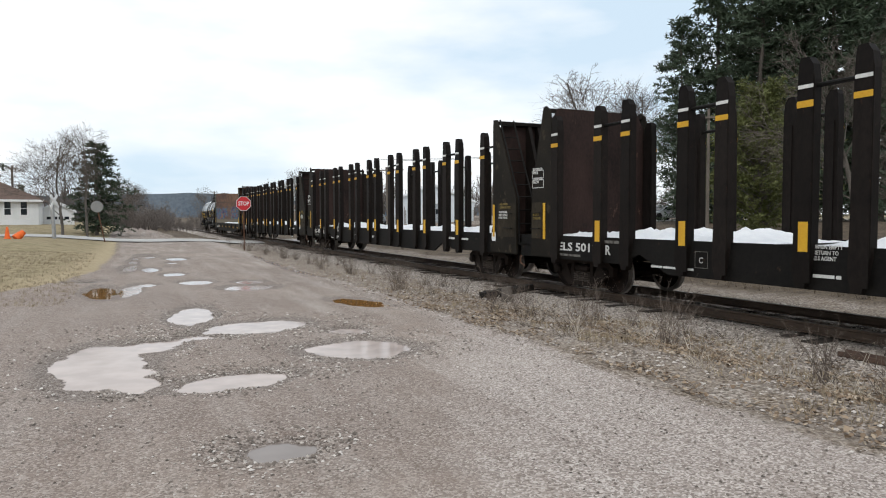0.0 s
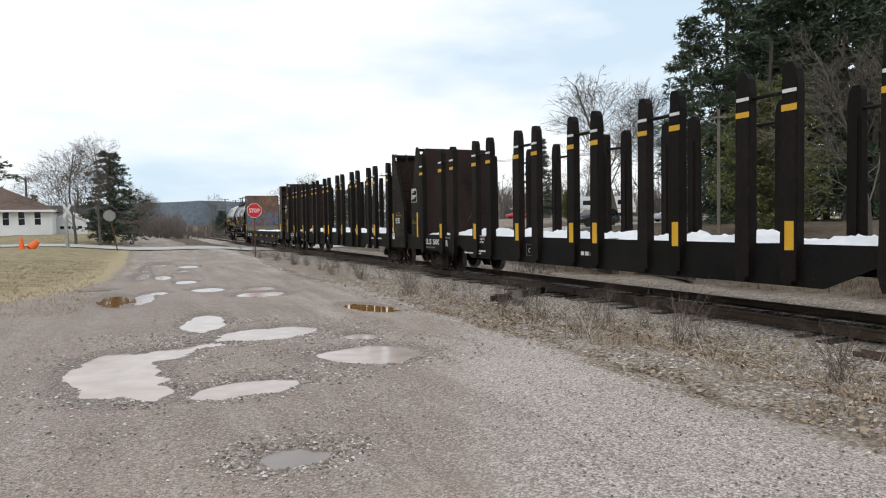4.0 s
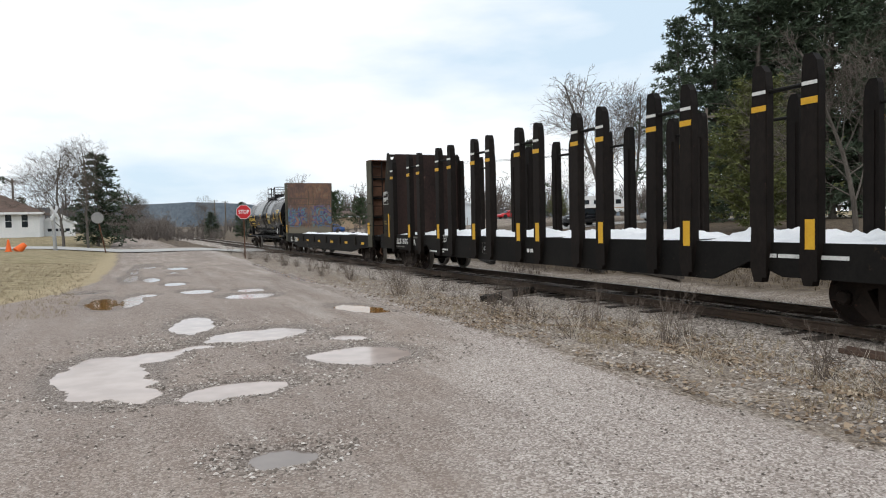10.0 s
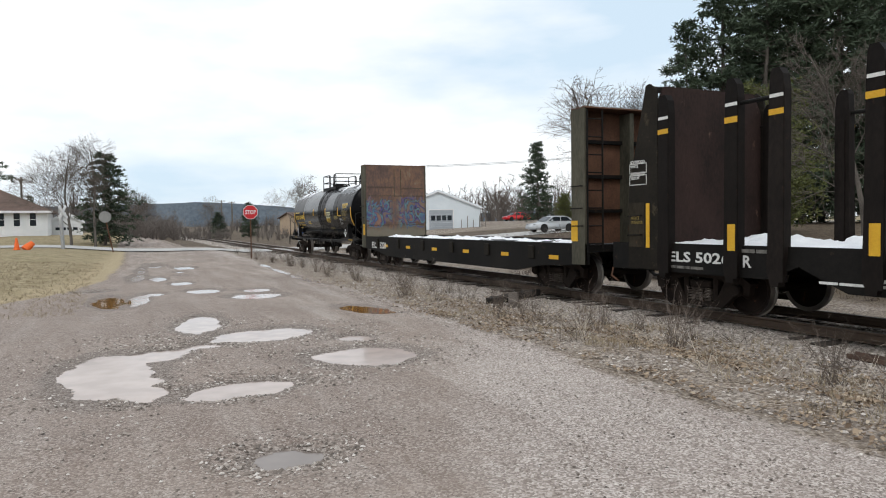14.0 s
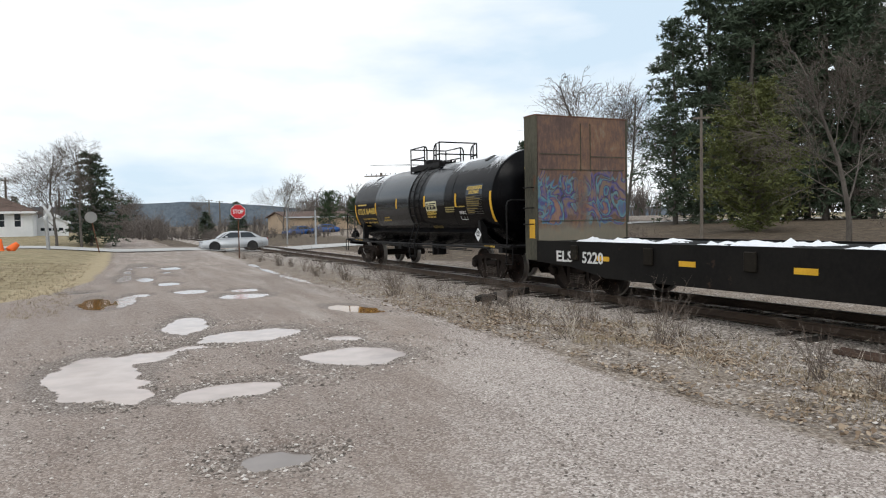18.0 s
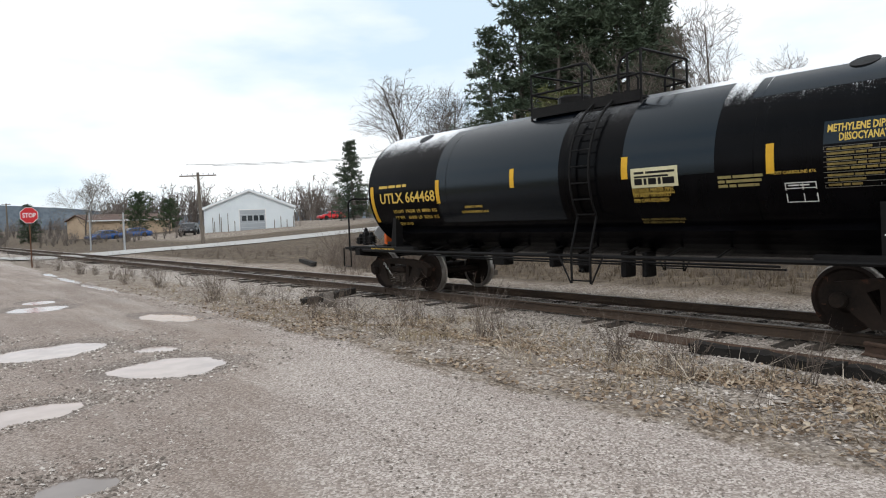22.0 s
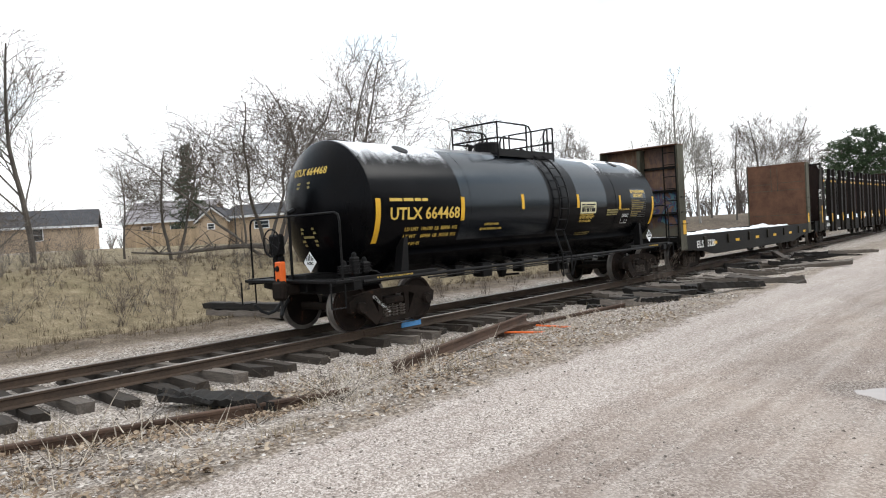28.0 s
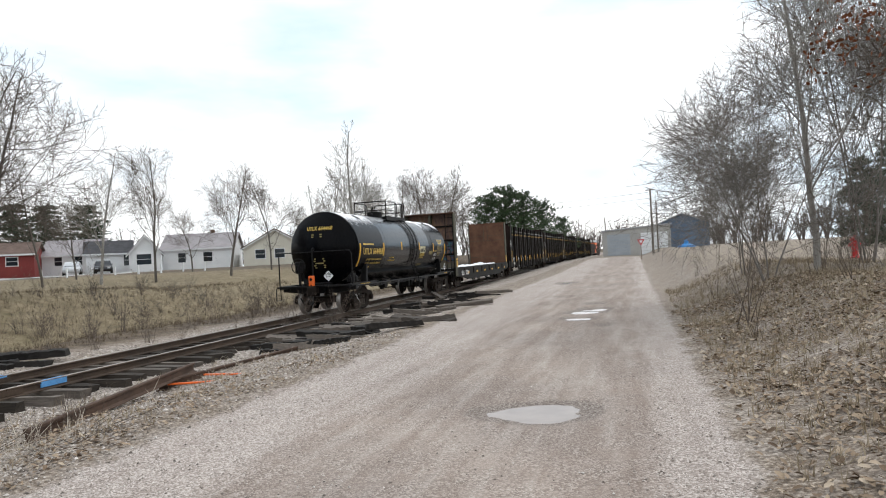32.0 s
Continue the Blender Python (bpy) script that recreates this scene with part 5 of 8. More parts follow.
LOG_CAR = log_car_base()
LOG_CARS = [LOG_CAR] + [copy_thing(LOG_CAR, Matrix.Identity(4)) for _ in range(4)]
TRAIN = []
for i, (u0, num) in enumerate(((-7.52, "5019"), (14.68, "5008"), (36.88, "5026"), (-29.72, ""), (-51.92, ""))):
    car = LOG_CARS[i]
    for k, (a, b) in enumerate(((0.3, 5.0), (5.6, 9.4), (10.2, 13.0), (13.8, 19.7))):
        snow_lumps(car, a, b, 3 + i * 4 + k)
    shift = 2.515 if i == 0 else 0.0
    if num:
        side_text("ELS " + num, 0.26, MAT["letter_white"], car, -1.405, CAR_L - 0.62, 0.93, 1.45, 0.006, "white reporting number")
        side_text("R", 0.28, MAT["letter_white"], car, -1.405, CAR_L - 2.35, 0.90, None, 0.006)
        side_text("NO DECK\nOPEN FLOOR", 0.085, MAT["faded_yellow"], car, -1.481, -0.28, 1.93, 0.56, 0.002)
        side_text("NO DECK\nOPEN FLOOR", 0.085, MAT["faded_yellow"], car, -1.481, CAR_L + 0.34, 1.64, 0.34, 0.002)
        side_text("ELS " + num, 0.17, MAT["letter_white"], car, 0, 0, 0, None, 0.004).matrix_basis = pose(0.15, -0.022, 3.75, 90, 0, 0)
        for zz, line in ((2.64, "SOFTWOOD\nWHITE"), (2.41, "HARDWOOD\nYELLOW")):
            bm = bmesh.new()
            for a, b, c, d in ((0.0, 0.50, 0.185, 0.20), (0.0, 0.50, 0.0, 0.015), (0.0, 0.015, 0.0, 0.20), (0.485, 0.50, 0.0, 0.20)):
                box(bm, -1.481, CAR_L - 0.12 + a, zz + c, -1.477, CAR_L - 0.12 + b, zz + d)
            part("stencil_frame", bm, MAT["letter_white"], car)
            side_text(line, 0.085, MAT["letter_white"], car, -1.479, CAR_L + 0.35, zz + 0.115, 0.42, 0.002)
        bars(car, -1.405, CAR_L - 0.7, 0.80, ((0.12, 0.2, 0.1, 0.3), ), 0.05, MAT["faded_letter"])
        bars(car, -1.405, CAR_L - 2.3, 1.14, ((0.3, 0.2),), 0.06, MAT["faded_letter"])
        bars(car, -1.405, 16.2, 0.72, ((0.3, 0.5, 0.25),), 0.04, MAT["letter_white"])
        side_text("WHEN EMPTY\nRETURN TO\nELS AGENT", 0.085, MAT["letter_white"], car, -1.405, 15.28 - shift, 1.05, 0.46, 0.001)
        bars(car, -1.405, 15.28 - shift, 0.79, ((0.34, 0.08),), 0.05, MAT["letter_white"])
        bars(car, -1.405, 10.2, 0.88, ((0.12, 0.12, 0.12, 0.05, 0.12),), 0.09, MAT["letter_white"])
        bm = bmesh.new()
        for a, b, c, d in ((0, 0.30, 1.07, 1.08), (0, 0.30, 0.78, 0.79), (0, 0.01, 0.78, 1.08), (0.29, 0.30, 0.78, 1.08)):
            box(bm, -1.406, 12.27 + shift + a, c, -1.401, 12.27 + shift + b, d)
        part("stencil_frame", bm, MAT["faded_letter"], car)
        side_text("C", 0.15, MAT["letter_white"], car, -1.405, 12.48 + shift, 0.87)
        bars(car, -1.405, 3.2, 1.02, ((0.3, 0.4, 0.2, 0.5),), 0.06, MAT["letter_white"])
        side_text("HAND BRAKE\nONLY APPLIES\nB END TRUCK", 0.075, MAT["letter_white"], car, -1.481, -0.22, 1.66, 0.46, 0.002)
        bm = bmesh.new()
        box(bm, -1.482, -0.05, 1.05, -1.477, 0.16, 1.28)
        part("card_holder", bm, MAT["white"], car)
        bm = bmesh.new()
        tube(bm, ((-1.40, CAR_L - 0.3 + 1.3, 0.72), (-1.44, CAR_L + 1.0, 0.55), (-1.42, CAR_L + 0.8, 0.45)), 0.018, 5)
        part("lift_lever", bm, MAT["rust"], car)
    TRAIN.append((car, u0))

# empty flatcar with box bulkheads
flat = thing("bulkhead_flatcar", "empty black flatcar with tall rusty painted bulkheads and patchy snow", "rail car", "train")
FL = 15.0
bm = bmesh.new()
box(bm, -1.30, -0.5, 1.0, 1.30, FL + 0.5, 1.16)
part("deck", bm, MAT["car_black"], flat)
for sx in (-1, 1):
    bm = bmesh.new()
    prism(bm, ((-0.5, 0.72), (-0.5, 1.2), (FL + 0.5, 1.2), (FL + 0.5, 0.72), (FL - 1.4, 0.62), (FL - 2.6, 0.44), (2.6, 0.44), (1.4, 0.62)), sx * 1.30, sx * 1.42)
    part("side_sill", bm, MAT["car_black"], flat)
for k in range(6):
    bm = bmesh.new()
    box(bm, -1.47, 1.6 + k * 2.35, 0.78, -1.42, 1.85 + k * 2.35, 1.12, 0.02)
    part("stake_pocket", bm, MAT["side_plate"], flat)
    bm = bmesh.new()
    box(bm, -1.426, 0.55 + k * 2.35, 0.80, -1.421, 0.95 + k * 2.35, 0.90)
    part("marker", bm, MAT["yellow"], flat)
for y, s in ((0.0, -1), (FL, 1)):
    b = new("bulkhead")
    b.parent = flat
    bm = bmesh.new()
    box(bm, -1.36, min(y, y + s * 0.04), 1.18, 1.36, max(y, y + s * 0.04), 4.24)
    part("end_plate", bm, MAT["graffiti"] if s > 0 else MAT["rust"], b, "rusty plate with faded blue spray paint" if s > 0 else "")
    for x0, x1, z0, z1 in ((-0.085, -0.065, 2.9, 4.1), (0.215, 0.235, 2.9, 4.1), (-1.30, -0.09, 3.31, 3.33), (0.24, 1.30, 3.27, 3.29), (-1.30, 1.30, 2.93, 2.95), (-1.30, 1.30, 1.66, 1.68)):
        bm = bmesh.new()
        box(bm, x0, y - 0.012 if s > 0 else y, z0, x1, y if s > 0 else y + 0.012, z1)
        part("weld_seam", bm, MAT["olive_plate"], b)
    for x in (-1.43, -0.06, 1.37):
        bm = bmesh.new()
        if abs(x) > 1:
            box(bm, x - 0.0, min(y, y + s * 0.5), 0.72, x + 0.06, max(y, y + s * 0.5), 4.26, 0.008)
        else:
            box(bm, x, min(y + s * .04, y + s * 0.4), 1.0, x + 0.12, max(y + s * .04, y + s * 0.4), 4.2)
        part("post", bm, MAT["olive_plate"], b)
    for z in (1.9, 2.7, 3.5):
        bm = bmesh.new()
        box(bm, -1.36, min(y + s * .04, y + s * 0.14), z, 1.36, max(y + s * .04, y + s * 0.14), z + 0.08)
        part("brace", bm, MAT["car_black"], b)
    bm = bmesh.new()
    box(bm, -1.43, min(y, y + s * 0.52), 4.24, 1.43, max(y, y + s * 0.52), 4.28, 0.008)
    part("top_rail", bm, MAT["rust"], b)
    ladder(b, -1.15, [(y + s * 0.52, 4.2), (y + s * 0.52, 1.0)], 0.42, 8)
    for z in (1.6, 2.0, 2.5):
        bm = bmesh.new()
        tube(bm, ((-1.44, y + s * 0.08, z), (-1.51, y + s * 0.08, z), (-1.51, y + s * 0.44, z), (-1.44, y + s * 0.44, z)), 0.014, 5)
        part("grab_iron", bm, MAT["car_black"], b)
    bm = bmesh.new()
    box(bm, -1.438, y + s * 0.05 if s > 0 else y - 0.24, 1.25, -1.432, y + s * 0.05 + 0.24 if s > 0 else y, 1.72)
    part("marker", bm, MAT["yellow"], b)
    coupler(flat, y + s * 0.5, s)
    truck(flat, y - s * 1.15)
for k, (a, b) in enumerate(((0.4, 4.2), (4.6, 8.0), (8.4, 11.0), (11.2, 14.8))):
    snow_lumps(flat, a, b, 60 + k, -1.28, 1.28, 1.14, 0.05)
side_text("ELS", 0.34, MAT["letter_white"], flat, -1.425, 14.2, 0.74, 0.62, 0.008, "white reporting number")
side_text("5220", 0.34, MAT["letter_white"], flat, -1.425, 13.22, 0.74, 0.72, 0.008, "white reporting number")
TRAIN.append((flat, 59.28))

# tank car
tank = thing("tank_car", "glossy black tank car with yellow lettering and thin snow on top", "tank car", "train")
TR, TZ = 1.36, 2.36


def shell_point(y, ang, r=TR):
    """On the shell: ang from the horizontal on the side that faces the road, upward."""
    return (-r * math.cos(ang), y, TZ + r * math.sin(ang))


bm = bmesh.new()
head = [(0.0, 0.02), (0.03, 0.35), (0.12, 0.68), (0.24, 0.95), (0.36, 1.15), (0.46, 1.29), (0.505, 1.345), (0.53, TR), (0.56, TR)]
prof = [(-0.38 + a, r) for a, r in head] + [(0.18 + 0.4 * i, TR) for i in range(1, 29)] + [(12.5 - a, r) for a, r in head[::-1]]
lathe(bm, prof, "y", 72, c=(0, 0, TZ))
part("tank_shell", bm, MAT["tank"], tank, smooth=True)


def shell_patch(name, y0, y1, a0, a1, mat, lift=0.004, label="", lean=0.0):
    bm = bmesh.new()
    n, m = 14, 2
    rows = []
    for i in range(n + 1):
        a = radians(a0 + (a1 - a0) * i / n)
        rows.append([bm.verts.new(shell_point(y0 + (y1 - y0) * k / m + lean * i / n, a, TR + lift)) for k in range(m + 1)])
    for i in range(n):
        for k in range(m):
            bm.faces.new((rows[i][k], rows[i][k + 1], rows[i + 1][k + 1], rows[i + 1][k]))
    bmesh.ops.recalc_face_normals(bm, faces=bm.faces)
    ob = part(name, bm, mat, tank, label, smooth=True)
    return ob


for y0, y1, a0 in ((6.05, 9.42, -34), (3.16, 4.72, -6), (0.9, 2.75, 40)):
    shell_patch("satin_panel", y0, y1, a0, 62, MAT["tank_satin"], 0.004, "grey satin repainted area")
for y, a0, a1, w in ((11.82, -32, 5, 0.13), (9.38, -15, 6, 0.12), (7.18, -6, 9, 0.11), (4.68, -6, 9, 0.12), (2.37, -9, 8, 0.11), (0.24, -30, 7, 0.12)):
    shell_patch("marker", y - w / 2, y + w / 2, a0, a1, MAT["yellow"], 0.007, "yellow reflective strip")
# shell seams
for y in (2.6, 5.9, 9.1):
    bm = bmesh.new()
    ring = [shell_point(y, radians(a), TR + 0.001) for a in range(0, 361, 5)]
    tube(bm, ring, 0.007, 4, cap=False)
    part("weld_seam", bm, MAT["tank"], tank)
# dark bare spots of the manways seen through the snow
for y, a, r in ((10.5, 60, 0.19), (11.6, 82, 0.14), (1.45, 62, 0.19), (0.45, 80, 0.15)):
    p = Vector(shell_point(y, radians(a)))
    n = (p - Vector((0, y, TZ))).normalized()
    bm = bmesh.new()
    lathe(bm, ((-0.05, r), (0.010, r * 0.95), (0.014, 0.02)), "z", 20)
    ob = part("lug_plate", bm, MAT["tank_trim"], tank)
    ob.matrix_basis = Matrix.Translation(p) @ n.to_track_quat("Z", "Y").to_matrix().to_4x4()


def shell_text(body, size, y, z, width, mat, bold=0.0, label=""):
    """Lettering laid on the curve of the shell, at height z on its side."""
    ob = side_text(body, size, mat, tank, 0, 0, 0, width, bold, label)
    me = ob.data
    ob.matrix_basis = Matrix.Identity(4)
    for v in me.vertices:
        a = math.asin(max(-0.99, min(0.99, (z - TZ) / TR))) + v.co.y / TR
        v.co = Vector(shell_point(y - v.co.x, a, TR + 0.006 + v.co.z))
    return ob


def shell_bars(y, z, rows, h, mat, gap=1.6, name="stencil"):
    bm = bmesh.new()
    for i, ws in enumerate(rows):
        yy = y
        for w in ws:
            a = math.asin((z - TZ) / TR) - i * h * gap / TR
            q = [bm.verts.new(shell_point(yy - dx, a + dz / TR, TR + 0.006)) for dx, dz in ((0, 0), (w, 0), (w, h), (0, h))]
            bm.faces.new(q)
            yy -= w + h * 0.6
    bmesh.ops.recalc_face_normals(bm, faces=bm.faces)
    return part(name, bm, mat, tank)


Y = MAT["letter_yellow"]
shell_text("UTLX 664468", 0.33, 11.52, 2.07, 2.02, Y, 0.006, "yellow reporting number")
shell_bars(11.52, 2.42, ((0.34, 0.27, 0.18, 0.16),), 0.06, Y)
shell_text("LD LMT  196100  LB  88950  KG", 0.11, 11.08, 1.84, 1.55, Y)
shell_text("LT WT    66900  LB  30350  KG", 0.11, 11.08, 1.70, 1.55, Y)
shell_text("NEW 01-01", 0.11, 11.08, 1.56, 0.52, Y)
shell_text("CONSULT OWNER", 0.075, 8.6, 1.88, 0.52, Y)
shell_text("BEFORE REPAIRING TANK", 0.075, 8.72, 1.78, 0.78, Y)
shell_patch("notice_panel", 3.74, 4.56, -12.5, 0.5, MAT["cream"], 0.008, "cream notice panel")
bm = bmesh.new()
for z, ws, h in ((2.28, (0.18, 0.5), 0.035), (2.22, (0.6,), 0.03), (2.11, (0.14, 0.05, 0.14, 0.05, 0.2), 0.10)):
    yy = 4.5
    for w in ws:
        a = math.asin((z - TZ) / TR)
        bm.faces.new([bm.verts.new(shell_point(yy - dx, a + dz / TR, TR + 0.011)) for dx, dz in ((0, 0), (w, 0), (w, h), (0, h))])
        yy -= w + 0.03
part("notice_print", bm, MAT["tank_trim"], tank)
shell_text("VENT TANK WHEN UNLOADING", 0.05, 4.56, 1.96, 0.74, Y)
shell_text("EXTERIOR HEATER PIPES\nNO INLET OR OUTLET\nPIPE CAPS REQUIRED", 0.085, 4.56, 1.84, 0.72, Y)
shell_text("MAX. OPERATING PRESSURE\nFOR HEATER COILS 200 PSI", 0.06, 4.53, 1.50, 0.76, MAT["faded_yellow"])
shell_text("POST CARBOLINE 876", 0.06, 2.36, 2.13, 0.56, Y)
shell_bars(3.12, 2.12, ((0.2, 0.42), (0.1, 0.5), (0.14, 0.1, 0.3)), 0.04, MAT["dull_letter"])
shell_patch("name_panel", 0.71, 1.70, 4.5, 17, MAT["tank_satin"], 0.006, "grey satin panel under the product name")
shell_text("METHYLENE DIPHENYL", 0.135, 1.66, 2.62, 0.92, Y, 0.004)
shell_text("DIISOCYANATE", 0.135, 1.52, 2.50, 0.60, Y, 0.004)
# test table: ruled lines and small entries
for z, ws in ((2.39, (0.16, 0.34)), (2.33, (0.32, 0.12, 0.12, 0.22)), (2.26, (0.30, 0.14, 0.12, 0.16)), (2.20, (0.34, 0.10, 0.12, 0.16)), (2.14, (0.26, 0.16, 0.12, 0.14)), (2.06, (0.30, 0.10, 0.20)), (2.0, (0.12, 0.3)), (1.94, (0.16, 0.08, 0.12))):
    shell_bars(1.66, z, (ws,), 0.028, MAT["faded_yellow"])
for z in (2.43, 2.37, 2.305, 2.24, 2.18, 2.11, 2.045, 1.98, 1.915):
    shell_bars(1.70, z, ((0.98,),), 0.007, MAT["faded_letter"], name="rule")
for y in (1.70, 1.30, 1.07, 0.73):
    bm = bmesh.new()
    q = [bm.verts.new(shell_point(y - dx, math.asin((z - TZ) / TR), TR + 0.006)) for dx, z in ((0, 1.915), (0.008, 1.915), (0.008, 2.437), (0, 2.437))]
    bm.faces.new(q)
    part("rule", bm, MAT["faded_letter"], tank)
# white-framed stencil box
for y0, w, z0, h in ((2.20, 0.40, 2.0, 0.014), (2.20, 0.40, 1.75, 0.014), (2.20, 0.40, 1.93, 0.012)):
    shell_bars(y0, z0, ((w,),), h, MAT["letter_white"], name="stencil_frame")
for y0 in (2.20, 1.98, 1.815):
    bm = bmesh.new()
    q = [bm.verts.new(shell_point(y0 - dx, math.asin((z - TZ) / TR), TR + 0.006)) for dx, z in ((0, 1.75), (0.014, 1.75), (0.014, 2.01), (0, 2.01))]
    bm.faces.new(q)
    part("stencil_frame", bm, MAT["letter_white"], tank)
shell_bars(2.16, 1.965, ((0.14, 0.12),), 0.02, MAT["letter_white"])
side_text("2 INCH HF COMP SHOES", 0.07, Y, tank, -1.365, 0.62, 0.97, 0.6, 0.001)
# jacket over the heater pipes along the belly
bm = bmesh.new()
arc = [radians(222 + 96 * k / 16) for k in range(17)]
prism(bm, [(TR * math.cos(t), TZ + TR * math.sin(t)) for t in arc[::-1]] + [((TR + 0.12) * math.cos(t), TZ + (TR + 0.12) * math.sin(t)) for t in arc], 0.95, 11.2, axis="y")
part("heater_jacket", bm, MAT["tank"], tank, "black jacket over the heater pipes")

# lettering on the rear head
def head_y(x, z):
    """How far back the rear head reaches at this place."""
    r = math.hypot(x, z - TZ)
    return 12.5 - float(np.interp(r, [b for a, b in head], [a for a, b in head]))


ob = text_mesh("UTLX 664468", 0.20, Y, tank, Matrix.Identity(4), "lettering", "", 1.0, 0.003)
for v in ob.data.vertices:
    x, z = 0.5 - v.co.x, 3.02 + v.co.y
    v.co = Vector((x, head_y(x, z) + 0.006 + v.co.z, z))
for z, w, x0 in ((2.84, 0.42, 0.28), (2.76, 0.42, 0.28), (1.96, 0.40, 0.2), (1.88, 0.46, 0.23), (1.80, 0.34, 0.17), (1.72, 0.48, 0.24), (1.64, 0.42, 0.2)):
    bm = bmesh.new()
    bm.faces.new([bm.verts.new((x, head_y(x, zz) + 0.008, zz)) for x, zz in ((x0, z), (x0 - w, z), (x0 - w, z + 0.045), (x0, z + 0.045))])
    part("stencil", bm, MAT["dull_letter"], tank)
# and on the front head
ob = text_mesh("UTLX 664468", 0.20, Y, tank, Matrix.Identity(4), "lettering", "", 1.0, 0.003)
for v in ob.data.vertices:
    x, z = v.co.x - 0.5, 3.02 + v.co.y
    v.co = Vector((x, 12.12 - head_y(x, z) - 0.006 - v.co.z, z))
for z, w, x0 in ((2.84, 0.42, -0.28), (2.76, 0.42, -0.28)):
    bm = bmesh.new()
    bm.faces.new([bm.verts.new((x, 12.12 - head_y(x, zz) - 0.008, zz)) for x, zz in ((x0, z), (x0 + w, z), (x0 + w, z + 0.045), (x0, z + 0.045))])
    part("stencil", bm, MAT["dull_letter"], tank)


def placard(x, y, z, rz):
    e = new("placard")
    e.parent = tank
    e.matrix_basis = pose(x, y, z, 0, 0, rz)
    bm = bmesh.new()
    prism(bm, ((0, -0.19), (0.19, 0), (0, 0.19), (-0.19, 0)), -0.006, 0.0, axis="y")
    part("plate", bm, MAT["white"], e)
    bm = bmesh.new()
    for k in range(-2, 3):
        h = 0.16 - abs(k) * 0.045
        box(bm, k * 0.045 - 0.012, -0.010, 0.03, k * 0.045 + 0.012, -0.007, 0.03 + h * 0.75)
    part("stripe", bm, MAT["tank_trim"], e)
    text_mesh("3082", 0.085, MAT["tank_trim"], e, pose(-0.10, -0.008, -0.05, 90, 0, 0), "lettering", "", 0.2, 0.001)


placard(-0.50, 12.80, 1.36, 180)
placard(-1.45, 0.80, 1.32, -90)
# frame: end platforms, stub sills, side walkway pipe
for y, s in ((-0.37, -1), (12.47, 1)):
    bm = bmesh.new()
    box(bm, -0.3, min(y - s * 1.6, y + s * 0.30), 0.78, 0.3, max(y - s * 1.6, y + s * 0.30), 1.12, 0.02)
    part("stub_sill", bm, MAT["tank_trim"], tank)
    bm = bmesh.new()
    box(bm, -1.45, min(y + s * 0.12, y + s * 0.52), 0.98, 1.45, max(y + s * 0.12, y + s * 0.52), 1.04, 0.01)
    part("end_platform", bm, MAT["tank_trim"], tank)
    bm = bmesh.new()
    prism(bm, ((-1.42, 1.0), (-1.42, 0.84), (-0.6, 0.74), (0.6, 0.74), (1.42, 0.84), (1.42, 1.0)), y - s * 0.1, y + s * 0.1, axis="y")
    part("end_sill", bm, MAT["tank_trim"], tank)
    for sx in (-1, 1):
        x = sx * 1.42
        bm = bmesh.new()
        tube(bm, ((x, y + s * 0.30, 1.0), (x, y + s * 0.30, 0.55), (x, y + s * 0.62, 0.55), (x, y + s * 0.62, 1.0)), 0.018, 5)
        part("sill_step", bm, MAT["tank_trim"], tank)
        # saddle and bracing
        bm = bmesh.new()
        prism(bm, ((y - s * 1.22, 1.02), (y - s * 1.36, 1.72), (y - s * 1.46, 1.72), (y - s * 1.44, 1.02)), sx * 1.08, sx * 1.28)
        part("saddle_leg", bm, MAT["tank_trim"], tank)
        bm = bmesh.new()
        box(bm, min(sx * 1.22, sx * 1.36), min(y + s * 0.5, y - s * 2.2), 0.94, max(sx * 1.22, sx * 1.36), max(y + s * 0.5, y - s * 2.2), 1.06, 0.01)
        part("side_bolster", bm, MAT["tank_trim"], tank)
    coupler(tank, y + s * 0.30, s, 0.6)
    bm = bmesh.new()
    tube(bm, [(q, y + s * 0.34, z) for q, z in ((-1.42, 1.0), (-1.42, 2.1), (-1.38, 2.2), (-1.28, 2.24), (1.28, 2.24), (1.38, 2.2), (1.42, 2.1), (1.42, 1.0))], 0.022, 6)
    part("handrail", bm, MAT["tank_trim"], tank)
    bm = bmesh.new()
    tube(bm, ((0.1, y + s * 0.32, 1.0), (0.1, y + s * 0.32, 2.32)), 0.03, 6)
    tube(bm, ((0.1, y + s * 0.32, 2.3), (0.1, y + s * 0.2, 2.36)), 0.05, 6)
    part("handrail_post", bm, MAT["tank_trim"], tank)
side_text("2 INCH HF COMP SHOES", 0.07, Y, tank, -1.365, 11.95, 0.97, 0.95, 0.001)
for ty in (0.74, 11.28):
    truck(tank, ty, True)
side_text("UTLX 664468", 0.09, MAT["letter_white"], tank, -1.09, 11.95, 0.58, 0.55).matrix_basis = pose(-1.085, 11.85, 0.62, 90, 40, -90)
